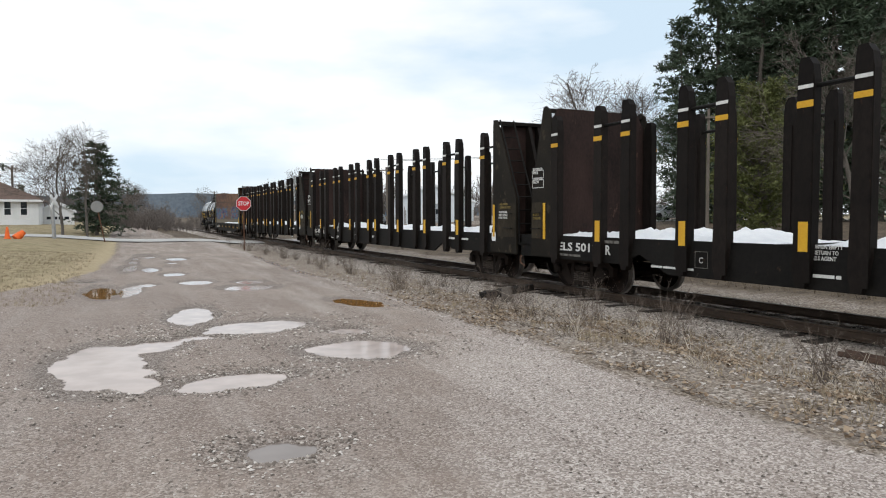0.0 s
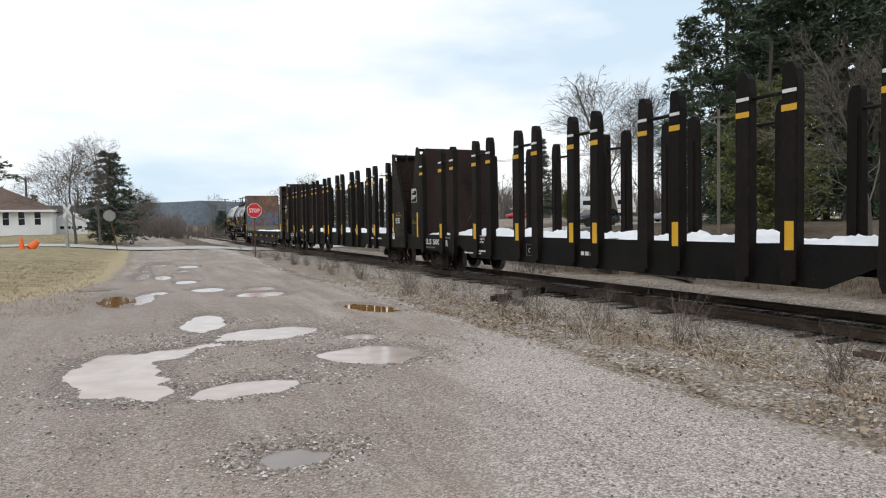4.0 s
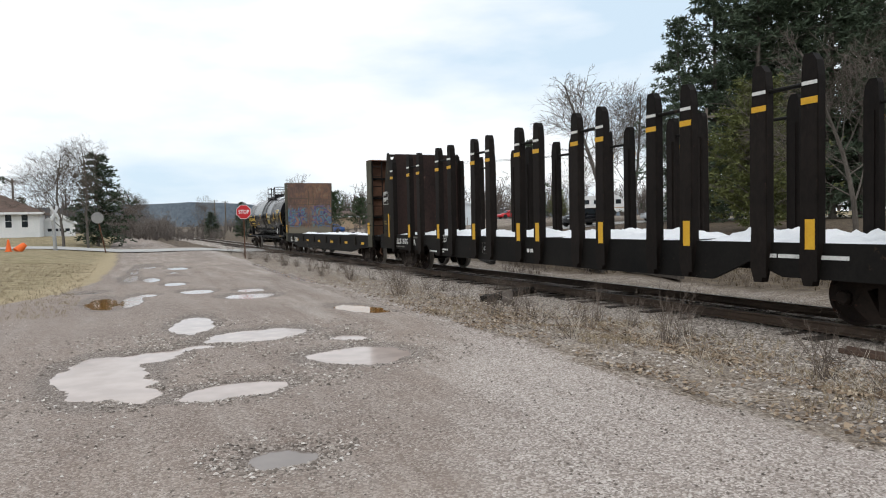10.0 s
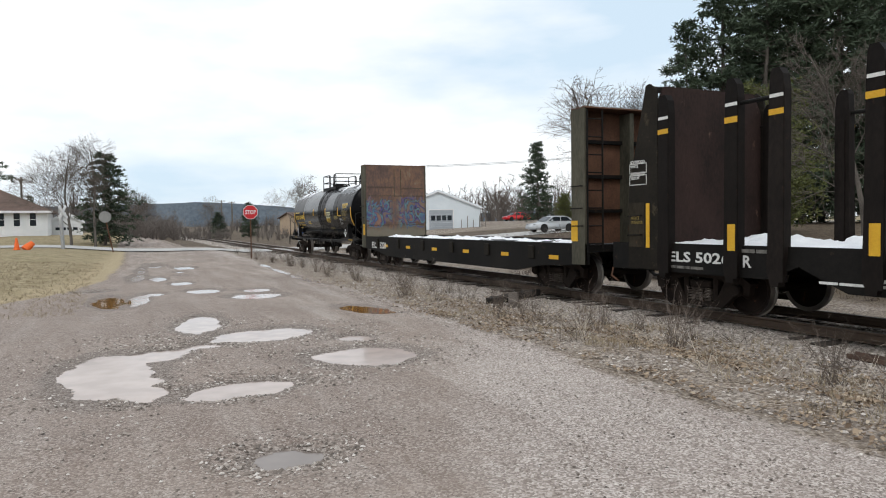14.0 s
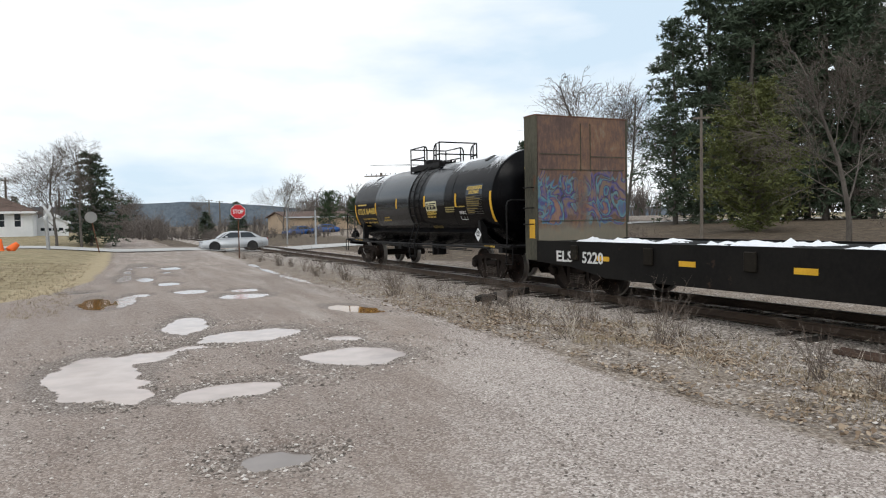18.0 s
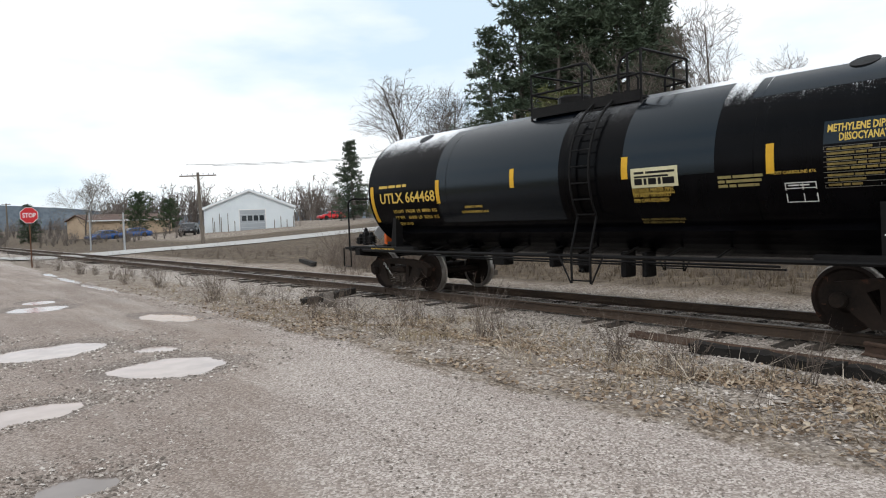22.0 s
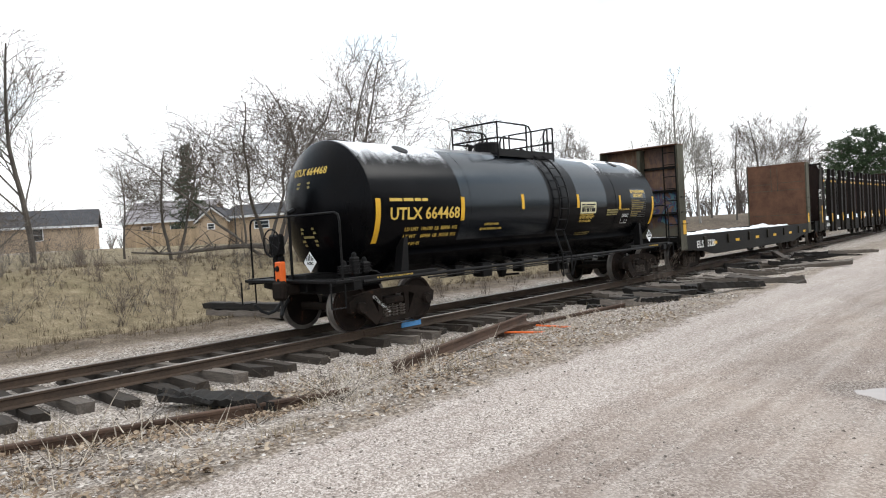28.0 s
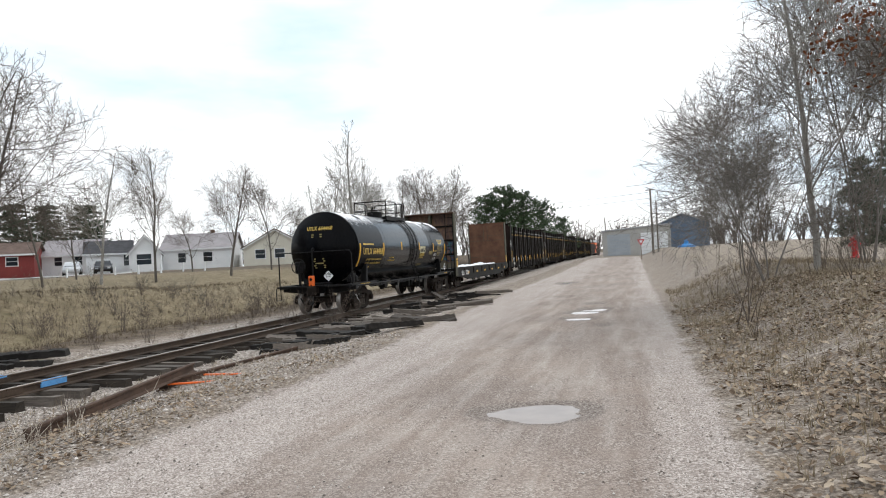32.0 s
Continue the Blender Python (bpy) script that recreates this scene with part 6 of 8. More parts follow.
for sx in (-1, 1):
    bm = bmesh.new()
    tube(bm, ((sx * 1.36, 0.3, 0.96), (sx * 1.36, 12.3, 0.96)), 0.035, 8)
    part("side_rail", bm, MAT["tank_trim"], tank)
    for i in range(9):
        y = 3.2 + i * 0.82
        bm = bmesh.new()
        tube(bm, ((sx * 1.34, y, 0.95), (sx * 0.7, y, 1.12)), 0.02, 5)
        part("rail_bracket", bm, MAT["tank_trim"], tank)
    # crown ladder with its flared foot
    bm = bmesh.new()
    for y in (5.32, 5.72):
        pts = [(sx * 1.46, y, 0.5), (sx * 1.46, y, 1.05)] + [tuple((-sx * -1) * q if j == 0 else q for j, q in enumerate((abs(shell_point(y, radians(a), TR + 0.1)[0]), y, shell_point(y, radians(a), TR + 0.1)[2]))) for a in range(-30, 71, 10)]
        tube(bm, pts, 0.022, 5)
    for i in range(3):
        tube(bm, ((sx * 1.46, 5.32, 0.55 + 0.28 * i), (sx * 1.46, 5.72, 0.55 + 0.28 * i)), 0.014, 5)
    for a in range(-28, 70, 11):
        q = shell_point(0, radians(a), TR + 0.1)
        tube(bm, ((sx * abs(q[0]), 5.32, q[2]), (sx * abs(q[0]), 5.72, q[2])), 0.014, 5)
    tube(bm, ((sx * 1.46, 5.05, 0.98), (sx * 1.46, 5.3, 0.5)), 0.016, 5)
    tube(bm, ((sx * 1.46, 6.0, 0.98), (sx * 1.46, 5.74, 0.5)), 0.016, 5)
    part("ladder", bm, MAT["tank_trim"], tank)
# crown platform: a railed deck beside the manway, and a small railed stand at the ladder
PZ = 3.60
for sx in (-1, 1):
    bm = bmesh.new()
    box(bm, min(sx * 0.38, sx * 0.71), 4.76, PZ, max(sx * 0.38, sx * 0.71), 7.20, PZ + 0.04)
    part("walkway", bm, MAT["tank_trim"], tank)
    bm = bmesh.new()
    box(bm, min(sx * 0.71, sx * 0.75), 4.76, PZ - 0.05, max(sx * 0.71, sx * 0.75), 7.20, PZ + 0.13)
    part("walkway_edge", bm, MAT["tank_trim"], tank)
    x = sx * 0.72
    for pts in ([(x, 7.20, PZ - 0.12), (x, 7.20, 4.38), (x, 6.00, 4.38), (x, 5.86, 4.35), (x, 5.77, 4.24), (x, 5.77, PZ - 0.1)],
                [(x, 7.20, 4.00), (x, 5.98, 4.00)],
                [(x, 5.98, PZ), (x, 5.98, 4.37)],
                [(x, 5.20, PZ), (x, 5.20, 4.16), (x, 5.14, 4.29), (x, 5.02, 4.36), (x, 4.76, 4.40), (x, 4.76, PZ - 0.1)],
                [(x, 5.20, 3.98), (x, 4.76, 4.00)], [(x, 5.02, PZ), (x, 5.02, 4.35)]):
        bm = bmesh.new()
        tube(bm, pts, 0.024, 6)
        part("handrail", bm, MAT["tank_trim"], tank)
for y, z in ((7.20, 4.38), (7.20, 4.00), (4.76, 4.40), (4.76, 4.00)):
    bm = bmesh.new()
    tube(bm, ((-0.72, y, z), (0.72, y, z)), 0.024, 6)
    part("handrail", bm, MAT["tank_trim"], tank)
bm = bmesh.new()
lathe(bm, ((3.60, 0.33), (3.93, 0.33), (3.97, 0.30), (3.99, 0.06)), "z", 24, c=(0, 6.72, 0))
part("fitting_housing", bm, MAT["tank_trim"], tank)
bm = bmesh.new()
lathe(bm, ((3.66, 0.26), (3.80, 0.26), (3.84, 0.05)), "z", 20, c=(0, 5.6, 0))
for k in range(8):
    a = k * math.pi / 4
    box(bm, 0.27 * math.cos(a) - 0.03, 5.6 + 0.27 * math.sin(a) - 0.03, 3.70, 0.27 * math.cos(a) + 0.03, 5.6 + 0.27 * math.sin(a) + 0.03, 3.86)
part("manway", bm, MAT["tank_trim"], tank)
bm = bmesh.new()
tube(bm, ((-0.2, 7.62, 3.66), (-0.2, 7.62, 3.82)), 0.05, 8)
tube(bm, ((-0.2, 7.50, 3.82), (-0.2, 7.74, 3.84)), 0.035, 8)
part("relief_valve", bm, MAT["tank_trim"], tank)
# underside fittings
for y, w, h in ((7.9, 0.35, 0.3), (5.0, 0.12, 0.42), (4.6, 0.10, 0.4), (6.6, 0.12, 0.3), (8.9, 0.3, 0.2)):
    bm = bmesh.new()
    box(bm, -0.9, y, 1.0 - h, -0.6, y + w, 1.02, 0.02)
    part("underframe_fitting", bm, MAT["tank_trim"], tank)
bm = bmesh.new()
lathe(bm, ((0.55, 0.09), (0.7, 0.13), (1.05, 0.15)), "z", 14, c=(-0.1, 6.5, 0))
tube(bm, ((-0.1, 6.5, 0.6), (-0.5, 6.3, 0.62)), 0.03, 6)
part("outlet_valve", bm, MAT["tank_trim"], tank)
bm = bmesh.new()
tube(bm, ((-1.0, 2.4, 0.86), (-1.0, 10.2, 0.86)), 0.02, 6)
tube(bm, ((-0.8, 2.4, 0.8), (-0.8, 9.6, 0.8)), 0.016, 6)
part("train_pipe", bm, MAT["tank_trim"], tank)
# brake gear on the rear platform
valve = new("brake_valve")
valve.parent = tank
valve["label"] = "dusty dark brake valve with three castings"
for x, y, z, sx, sy, sz in ((-1.22, 12.36, 1.08, 0.14, 0.16, 0.34), (-1.22, 12.12, 1.10, 0.15, 0.17, 0.22), (-1.22, 12.60, 1.10, 0.15, 0.17, 0.18)):
    bm = bmesh.new()
    box(bm, x - sx / 2, y - sy / 2, z, x + sx / 2, y + sy / 2, z + sz, 0.025)
    for k in range(4):
        box(bm, x - sx / 2 - 0.02, y - sy / 2 - 0.012, z + 0.03 + k * sz * 0.22, x + sx / 2 + 0.01, y + sy / 2 + 0.012, z + 0.05 + k * sz * 0.22)
    lathe(bm, ((z + sz - 0.01, 0.05), (z + sz + 0.06, 0.045), (z + sz + 0.09, 0.015)), "z", 10, c=(x, y, 0))
    part("casting", bm, MAT["tank_trim"], valve)
bm = bmesh.new()
tube(bm, ((-1.25, 12.05, 1.16), (-1.3, 11.9, 1.12), (-1.3, 11.7, 1.0)), 0.018, 6)
part("valve_pipe", bm, MAT["tank_trim"], valve)
bm = bmesh.new()
for i in range(14):
    a, b = i * math.pi / 7, (i + 1) * math.pi / 7
    tube(bm, ((0.62 + 0.27 * math.cos(a), 12.86, 1.75 + 0.27 * math.sin(a)), (0.62 + 0.27 * math.cos(b), 12.86, 1.75 + 0.27 * math.sin(b))), 0.017, 5)
tube(bm, ((0.62, 12.8, 1.0), (0.62, 12.8, 1.75)), 0.05, 6)
for a in (0.5, 2.1, 3.6, 5.2):
    tube(bm, ((0.62, 12.86, 1.75), (0.62 + 0.27 * math.cos(a), 12.86, 1.75 + 0.27 * math.sin(a))), 0.012, 4)
box(bm, 0.45, 12.66, 1.5, 0.8, 12.82, 1.92, 0.04)
box(bm, 0.5, 12.64, 1.2, 0.7, 12.78, 1.5, 0.03)
part("brake_wheel", bm, MAT["tank_trim"], tank)
eot = new("end_marker")
eot.parent = tank
eot["label"] = "orange end-of-train marker box"
bm = bmesh.new()
box(bm, -0.10, 13.06, 0.77, 0.10, 13.18, 1.40, 0.02)
part("marker_box", bm, MAT["orange"], eot)
bm = bmesh.new()
lathe(bm, ((13.175, 0.055), (13.195, 0.055), (13.20, 0.02)), "y", 14, c=(0, 0, 1.27))
part("marker_lamp", bm, MAT["tank_trim"], eot)
bm = bmesh.new()
box(bm, -0.03, 13.175, 0.92, 0.03, 13.19, 1.08)
part("marker_label", bm, MAT["tank_trim"], eot)
bm = bmesh.new()
tube(bm, ((0.0, 13.12, 0.80), (-0.02, 13.14, 0.55), (-0.06, 13.2, 0.42), (0.05, 13.12, 0.36), (0.2, 12.95, 0.5), (0.25, 12.8, 0.66)), 0.03, 6)
part("hose", bm, MAT["rubber"], eot)
TRAIN.append((tank, 76.4))


def box_thing(name, label, mat, L, h, u0, w=1.4):
    e = thing(name, label, "rail car", "train")
    bm = bmesh.new()
    box(bm, -w, 0, 0.9, w, L, h, 0.05)
    part("body", bm, mat, e)
    bm = bmesh.new()
    box(bm, -w + 0.05, 0.1, h, w - 0.05, L - 0.1, h + 0.12, 0.05)
    part("roof", bm, MAT["car_black"], e)
    for y in (1.6, L - 1.6):
        truck(e, y)
    TRAIN.append((e, u0))
    return e


box_thing("gondola", "dark rusty gondola car far ahead in the train", MAT["plate_brown"], 17, 3.2, -70.5)
box_thing("caboose", "small faded orange rail car near the locomotive", MAT["orange"], 9, 3.6, -81.5)
loco = box_thing("locomotive", "black and white diesel locomotive at the head of the train", MAT["car_black"], 16, 3.6, -99.5, 1.3)
bm = bmesh.new()
box(bm, -1.42, 2.4, 1.6, 1.42, 4.8, 4.5, 0.08)
part("cab", bm, MAT["white"], loco)


def s_of(t):
    """Metres that the train has run by t seconds."""
    k = ((0, -1.5), (3, 8.65), (6, 18.86), (9, 28.95), (12, 39.43), (14, 46.31), (16.5, 55.05), (19, 63.87), (21, 71.02), (22.5, 76.55), (24, 82.15), (26, 89.76), (27.5, 95.5), (29, 101.15), (30, 104.75), (32, 111.9))
    return float(np.interp(t, [a for a, b in k], [b for a, b in k]))

# ---- vegetation ----
def at(az, dist):
    a = radians(az)
    return dist * math.sin(a), dist * math.cos(a)


def limb(vs, fs, pts, r0, r1, sides):
    n = len(pts)
    base = len(vs)
    for i, p in enumerate(pts):
        d = (pts[min(i + 1, n - 1)] - pts[max(i - 1, 0)]).normalized()
        a = d.orthogonal().normalized()
        b = d.cross(a)
        r = r0 + (r1 - r0) * i / (n - 1)
        for k in range(sides):
            t = 2 * math.pi * k / sides
            vs.append(tuple(p + (a * math.cos(t) + b * math.sin(t)) * r))
    for i in range(n - 1):
        for k in range(sides):
            q = base + i * sides + k
            w = base + i * sides + (k + 1) % sides
            fs.append((q, w, w + sides, q + sides))


def blade3(out, p, q, w, rnd):
    """A twig: one thin long triangle."""
    d = q - p
    s = d.cross(Vector((rnd.gauss(0, 1), rnd.gauss(0, 1), rnd.gauss(0, 1))))
    s = s.normalized() * w if s.length > 1e-6 else Vector((w, 0, 0))
    b = len(out[0])
    out[0].extend((tuple(p + s), tuple(p - s), tuple(q)))
    out[1].append((b, b + 1, b + 2))


def grow(out, rnd, p, d, length, r, level, kind):
    """One limb with its side limbs; out[0] holds thick wood, out[1] thin branches and twigs."""
    n = (9, 5, 3, 2)[level]
    wob = kind["wob"] * (0.5, 1.0, 1.1, 1.2)[level]
    pts = [p]
    q, v = p.copy(), d.copy()
    for _ in range(n):
        v = (v + Vector((rnd.gauss(0, wob), rnd.gauss(0, wob), rnd.gauss(0, wob * 0.5) + kind["up"] * (0.03, 0.14, 0.12, 0.1)[level]))).normalized()
        q = q + v * (length / n)
        pts.append(q.copy())
    tgt = out[0] if level < 2 else out[1]
    limb(tgt[0], tgt[1], pts, r, max(0.008, r * 0.25), (7, 5, 3, 3)[level])
    k = max(2, round(kind["kids"][level] * (1.0 if level == 0 else min(1.0, max(0.2, length / (0, 3.2, 1.7, 0.8)[level])))))
    for i in range(k):
        lo = kind["low"] if level == 0 else 0.22
        f = min(0.99, lo + (1.0 - lo) * (i + rnd.random()) / k)
        j = min(n - 1, int(f * n))
        s = pts[j].lerp(pts[j + 1], min(1.0, f * n - j))
        dd = (pts[j + 1] - pts[j]).normalized()
        ax = dd.orthogonal().normalized()
        ax.rotate(Matrix.Rotation(rnd.uniform(0, 6.283), 3, dd))
        sp = kind["spread"] * rnd.uniform(0.7, 1.15)
        nd = (dd * (1 - sp) + ax * sp + Vector((0, 0, kind["up"] * 0.12))).normalized()
        if level == 0:
            g = (f - lo) / (1 - lo)
            L = length * kind["reach"] * (1.0 - g ** 1.4 * 0.80) * rnd.uniform(0.65, 1.1)
        else:
            L = length * (rnd.uniform(0.5, 0.85) if level == 1 else rnd.uniform(0.45, 0.75)) * (1.25 - 0.75 * f)
        rr = max(0.010, r * (1 - 0.78 * f) * (rnd.uniform(0.38, 0.55) if level else rnd.uniform(0.30, 0.48)))
        if level == 3:
            w = kind["twig"]
            e = s + nd * L * 1.25
            blade3(out[1], s, e, w, rnd)
            m = s.lerp(e, rnd.uniform(0.3, 0.7))
            blade3(out[1], m, m + (nd + Vector((rnd.gauss(0, .5), rnd.gauss(0, .5), rnd.gauss(0, .3) + 0.25 * kind["up"]))).normalized() * L * 0.7, w * 0.8, rnd)
        else:
            grow(out, rnd, s, nd, L, rr, level + 1, kind)


def tree_meshes(seed, h, r, kids=(14, 8, 5, 5), up=0.5, spread=0.55, stems=1, lean=0.0, trunk=0.95, low=0.2, reach=0.42, wob=0.13, twig=0.008):
    rnd = random.Random(seed)
    out = (([], []), ([], []))
    kind = dict(kids=kids, up=up, spread=spread, low=low, reach=reach, wob=wob, twig=twig)
    for k in range(stems):
        a = rnd.uniform(0, 6.28) if stems == 1 else (k + rnd.uniform(-0.3, 0.3)) * 6.283 / stems
        l = lean * rnd.uniform(0.5, 1.2) if stems > 1 else lean * 0.3
        d = Vector((math.cos(a) * l, math.sin(a) * l, 1)).normalized()
        off = 0.16 * (stems > 1)
        grow(out, rnd, Vector((math.cos(a) * off, math.sin(a) * off, -0.15)), d, h * trunk * rnd.uniform(0.75, 1.05 if stems > 1 else 0.85 + 0.15), r * (rnd.uniform(0.6, 0.9) if stems > 1 else 1), 0, kind)
    res = []
    k = h / max(max(v[2] for v in vs) for vs, fs in out)
    for nm, (vs, fs) in zip(("trunk", "crown"), out):
        me = bpy.data.meshes.new(nm)
        me.from_pydata([(x * k, y * k, z * k) for x, y, z in vs], [], fs)
        res.append(me)
    return res


def bare_kind(seed, bark, **kw):
    a, b = tree_meshes(seed, **kw)
    a.materials.append(MAT[bark])
    b.materials.append(MAT["twig"] if bark == "bark" else MAT[bark])
    return a, b


CROOKED = [bare_kind(s, "bark", h=10, r=0.13, kids=(14, 8, 6, 4), up=0.18, spread=0.60, stems=2, lean=0.22, low=0.25, reach=0.55, wob=0.24, twig=0.005) for s in (21, 22)]
ROUND = [bare_kind(s, "bark", h=10, r=0.13, kids=(17, 9, 6, 4), up=0.16, spread=0.53, low=0.20, reach=0.52, wob=0.13, twig=0.007) for s in (1, 2, 3)]
TALL = [bare_kind(s, "bark_pale", h=10, r=0.09, kids=(22, 8, 5, 4), up=0.30, spread=0.46, low=0.2, reach=0.36, wob=0.09, twig=0.007) for s in (4, 5)]
MULTI = [bare_kind(s, "bark", h=10, r=0.11, kids=(13, 8, 6, 4), up=0.16, spread=0.55, stems=5, lean=0.65, low=0.25, reach=0.48, wob=0.26, twig=0.005) for s in (6, 7)]
BANK = [bare_kind(s, "bark_mid", h=10, r=0.055, kids=(15, 10, 6, 5), up=0.10, spread=0.55, stems=4, lean=0.34, low=0.16, reach=0.50, wob=0.17, twig=0.0045) for s in (8, 9)]


def tree(name, meshes, az, dist, top, label, rz=0.0, wide=1.0, group="bare trees", tilt=0.0):
    """A bare tree; top is how many degrees its crown rises over the eye."""
    x, y = at(az, dist)
    e = thing(name, label, "tree", group)
    g = ground_z(x, y) - 0.05
    k = (1.7 + dist * math.tan(radians(top)) - g) / 10.0
    e.matrix_basis = pose(x, y, g, tilt, 0, rz) @ Matrix.Diagonal((k * wide, k * wide, k, 1))
    for nm, me in zip(("trunk", "crown"), meshes):
        o = new(nm, me)
        o.parent = e
    return e


GREY = "leafless deciduous tree with fine grey twigs"
for i, (m, az, d, top, w) in enumerate((
        (ROUND[2], 38.9, 72, 12.4, 1.25), (ROUND[0], 40.9, 74, 11.4, 1.0), (ROUND[1], 12.6, 112, 4.2, 1.0), (ROUND[2], 356.2, 58, 6.0, 1.1), (ROUND[0], 357.8, 59, 7.4, 0.95), (ROUND[1], 0.3, 84, 3.6, 0.9),
        (ROUND[1], 56.6, 36, 13.2, 1.05), (ROUND[0], 66.8, 46, 12.0, 0.9), (ROUND[2], 107.6, 40, 16.0, 0.95), (ROUND[1], 101.4, 44, 11.8, 0.8), (ROUND[0], 61.6, 58, 16.4, 0.75),
        (CROOKED[0], 131.2, 31, 16.9, 0.85), (ROUND[2], 113.6, 36, 8.0, 0.8), (ROUND[1], 122.4, 44, 9.6, 0.8),
        (ROUND[2], 134.6, 46, 8.6, 0.7), (TALL[1], 138.3, 50, 10.2, 1.1), (ROUND[0], 142.1, 50, 10.6, 0.75), (ROUND[2], 147.6, 54, 8.9, 0.8), (ROUND[1], 150.7, 60, 7.8, 0.75),
        (ROUND[2], 163.0, 78, 8.5, 0.85), (ROUND[0], 161.4, 80, 7.6, 0.8), (ROUND[1], 165.2, 82, 7.8, 0.8), (ROUND[2], 166.8, 90, 5.6, 0.9), (ROUND[0], 159.6, 80, 7.0, 0.9),
        (ROUND[1], 78.0, 44, 8.2, 1.0), (ROUND[2], 97.5, 45, 9.0, 0.9), (ROUND[0], 75.2, 36, 8.4, 1.0),
        (ROUND[1], 6.0, 120, 2.6, 0.9), (ROUND[0], 1.6, 118, 2.6, 1.0), (ROUND[2], 0.2, 70, 3.0, 1.0), (ROUND[2], 29.5, 120, 3.0, 1.0), (ROUND[0], 31.0, 110, 3.2, 1.2), (ROUND[1], 36.4, 105, 5.4, 1.0),
        (ROUND[0], 136.6, 62, 6.4, 0.9), (ROUND[1], 144.6, 70, 5.4, 0.9), (ROUND[2], 153.2, 66, 5.4, 0.9))):
    tree("bare_tree", m, az, d, top, GREY, i * 47.0, w)
for i, (m, az, d, top) in enumerate(((TALL[0], 157.4, 70, 11.5), (TALL[1], 158.8, 72, 9.6), (TALL[0], 155.6, 74, 8.6), (TALL[1], 154.4, 74, 7.0), (TALL[0], 12.9, 110, 4.2))):
    tree("bare_poplar", m, az, d, top, "slender leafless poplar with pale bark", i * 63.0, 1.0, "bare poplars")
tree("bare_tree", MULTI[0], 124.6, 29.8, 13.2, "leafless tree with several leaning dark stems", 20, 1.4)
tree("bare_tree", CROOKED[1], 117.2, 33, 11.2, "leafless tree with crooked dark stems", 40, 1.05)
tree("bare_tree", CROOKED[1], 127.6, 31, 12.4, "leafless tree with crooked dark stems", 130, 0.8)
for i, (m, az, d, top, w) in enumerate(((BANK[1], 190.2, 20.5, 15.0, 0.95), (BANK[0], 188.6, 24, 10.5, 0.95), (TALL[1], 193.4, 21, 24.0, 0.95), (BANK[0], 196.5, 23, 23.0, 0.7), (ROUND[0], 201.5, 20, 24.0, 0.8))):
    tree("bank_tree", m, az, d, top, "leafless grey-barked tree on the roadside bank", i * 71.0 + 15, w, "bank trees")
for i, (az, d, top) in enumerate(((64.0, 30, 8.0), (67.5, 33, 8.0), (71.5, 29, 7.4), (75.0, 31, 8.4), (79.5, 28, 8.4), (83.0, 30, 8.2), (86.5, 27, 7.0), (91.5, 29, 8.2), (95.0, 32, 8.4), (99.5, 30, 7.6), (103.5, 28, 6.2))):
    tree("wild_shrub", MULTI[i % 2], az, d, top, "tall leafless shrub in the thicket beyond the track", i * 59.0, 1.2, "wild shrubs")


# oak that keeps its brown leaves
def oak_leaves(az, dist, h0, h1, n, r, seed):
    rnd = random.Random(seed)
    x, y = at(az, dist)
    g = ground_z(x, y)
    vs, fs = [], []
    for _ in range(n):
        a, q = rnd.uniform(0, 6.28), r * math.sqrt(rnd.random())
        p = Vector((x + q * math.cos(a), y + q * math.sin(a), g + rnd.uniform(h0, h1)))
        if noise.noise(p * 0.7) < 0.05:
            continue
        u = Vector((rnd.gauss(0, 1), rnd.gauss(0, 1), rnd.gauss(0, 1))).normalized() * 0.07
        v = u.orthogonal().normalized() * 0.045
        b = len(vs)
        vs += [tuple(p - u), tuple(p + v), tuple(p + u), tuple(p - v)]
        fs.append((b, b + 1, b + 2, b + 3))
    stuff("oak_leaf", vs, fs, MAT["oak_leaf"], "withered red-brown oak leaves on the branches", "leaves")


oak_leaves(200.2, 19, 4.5, 9.5, 3600, 2.3, 1)


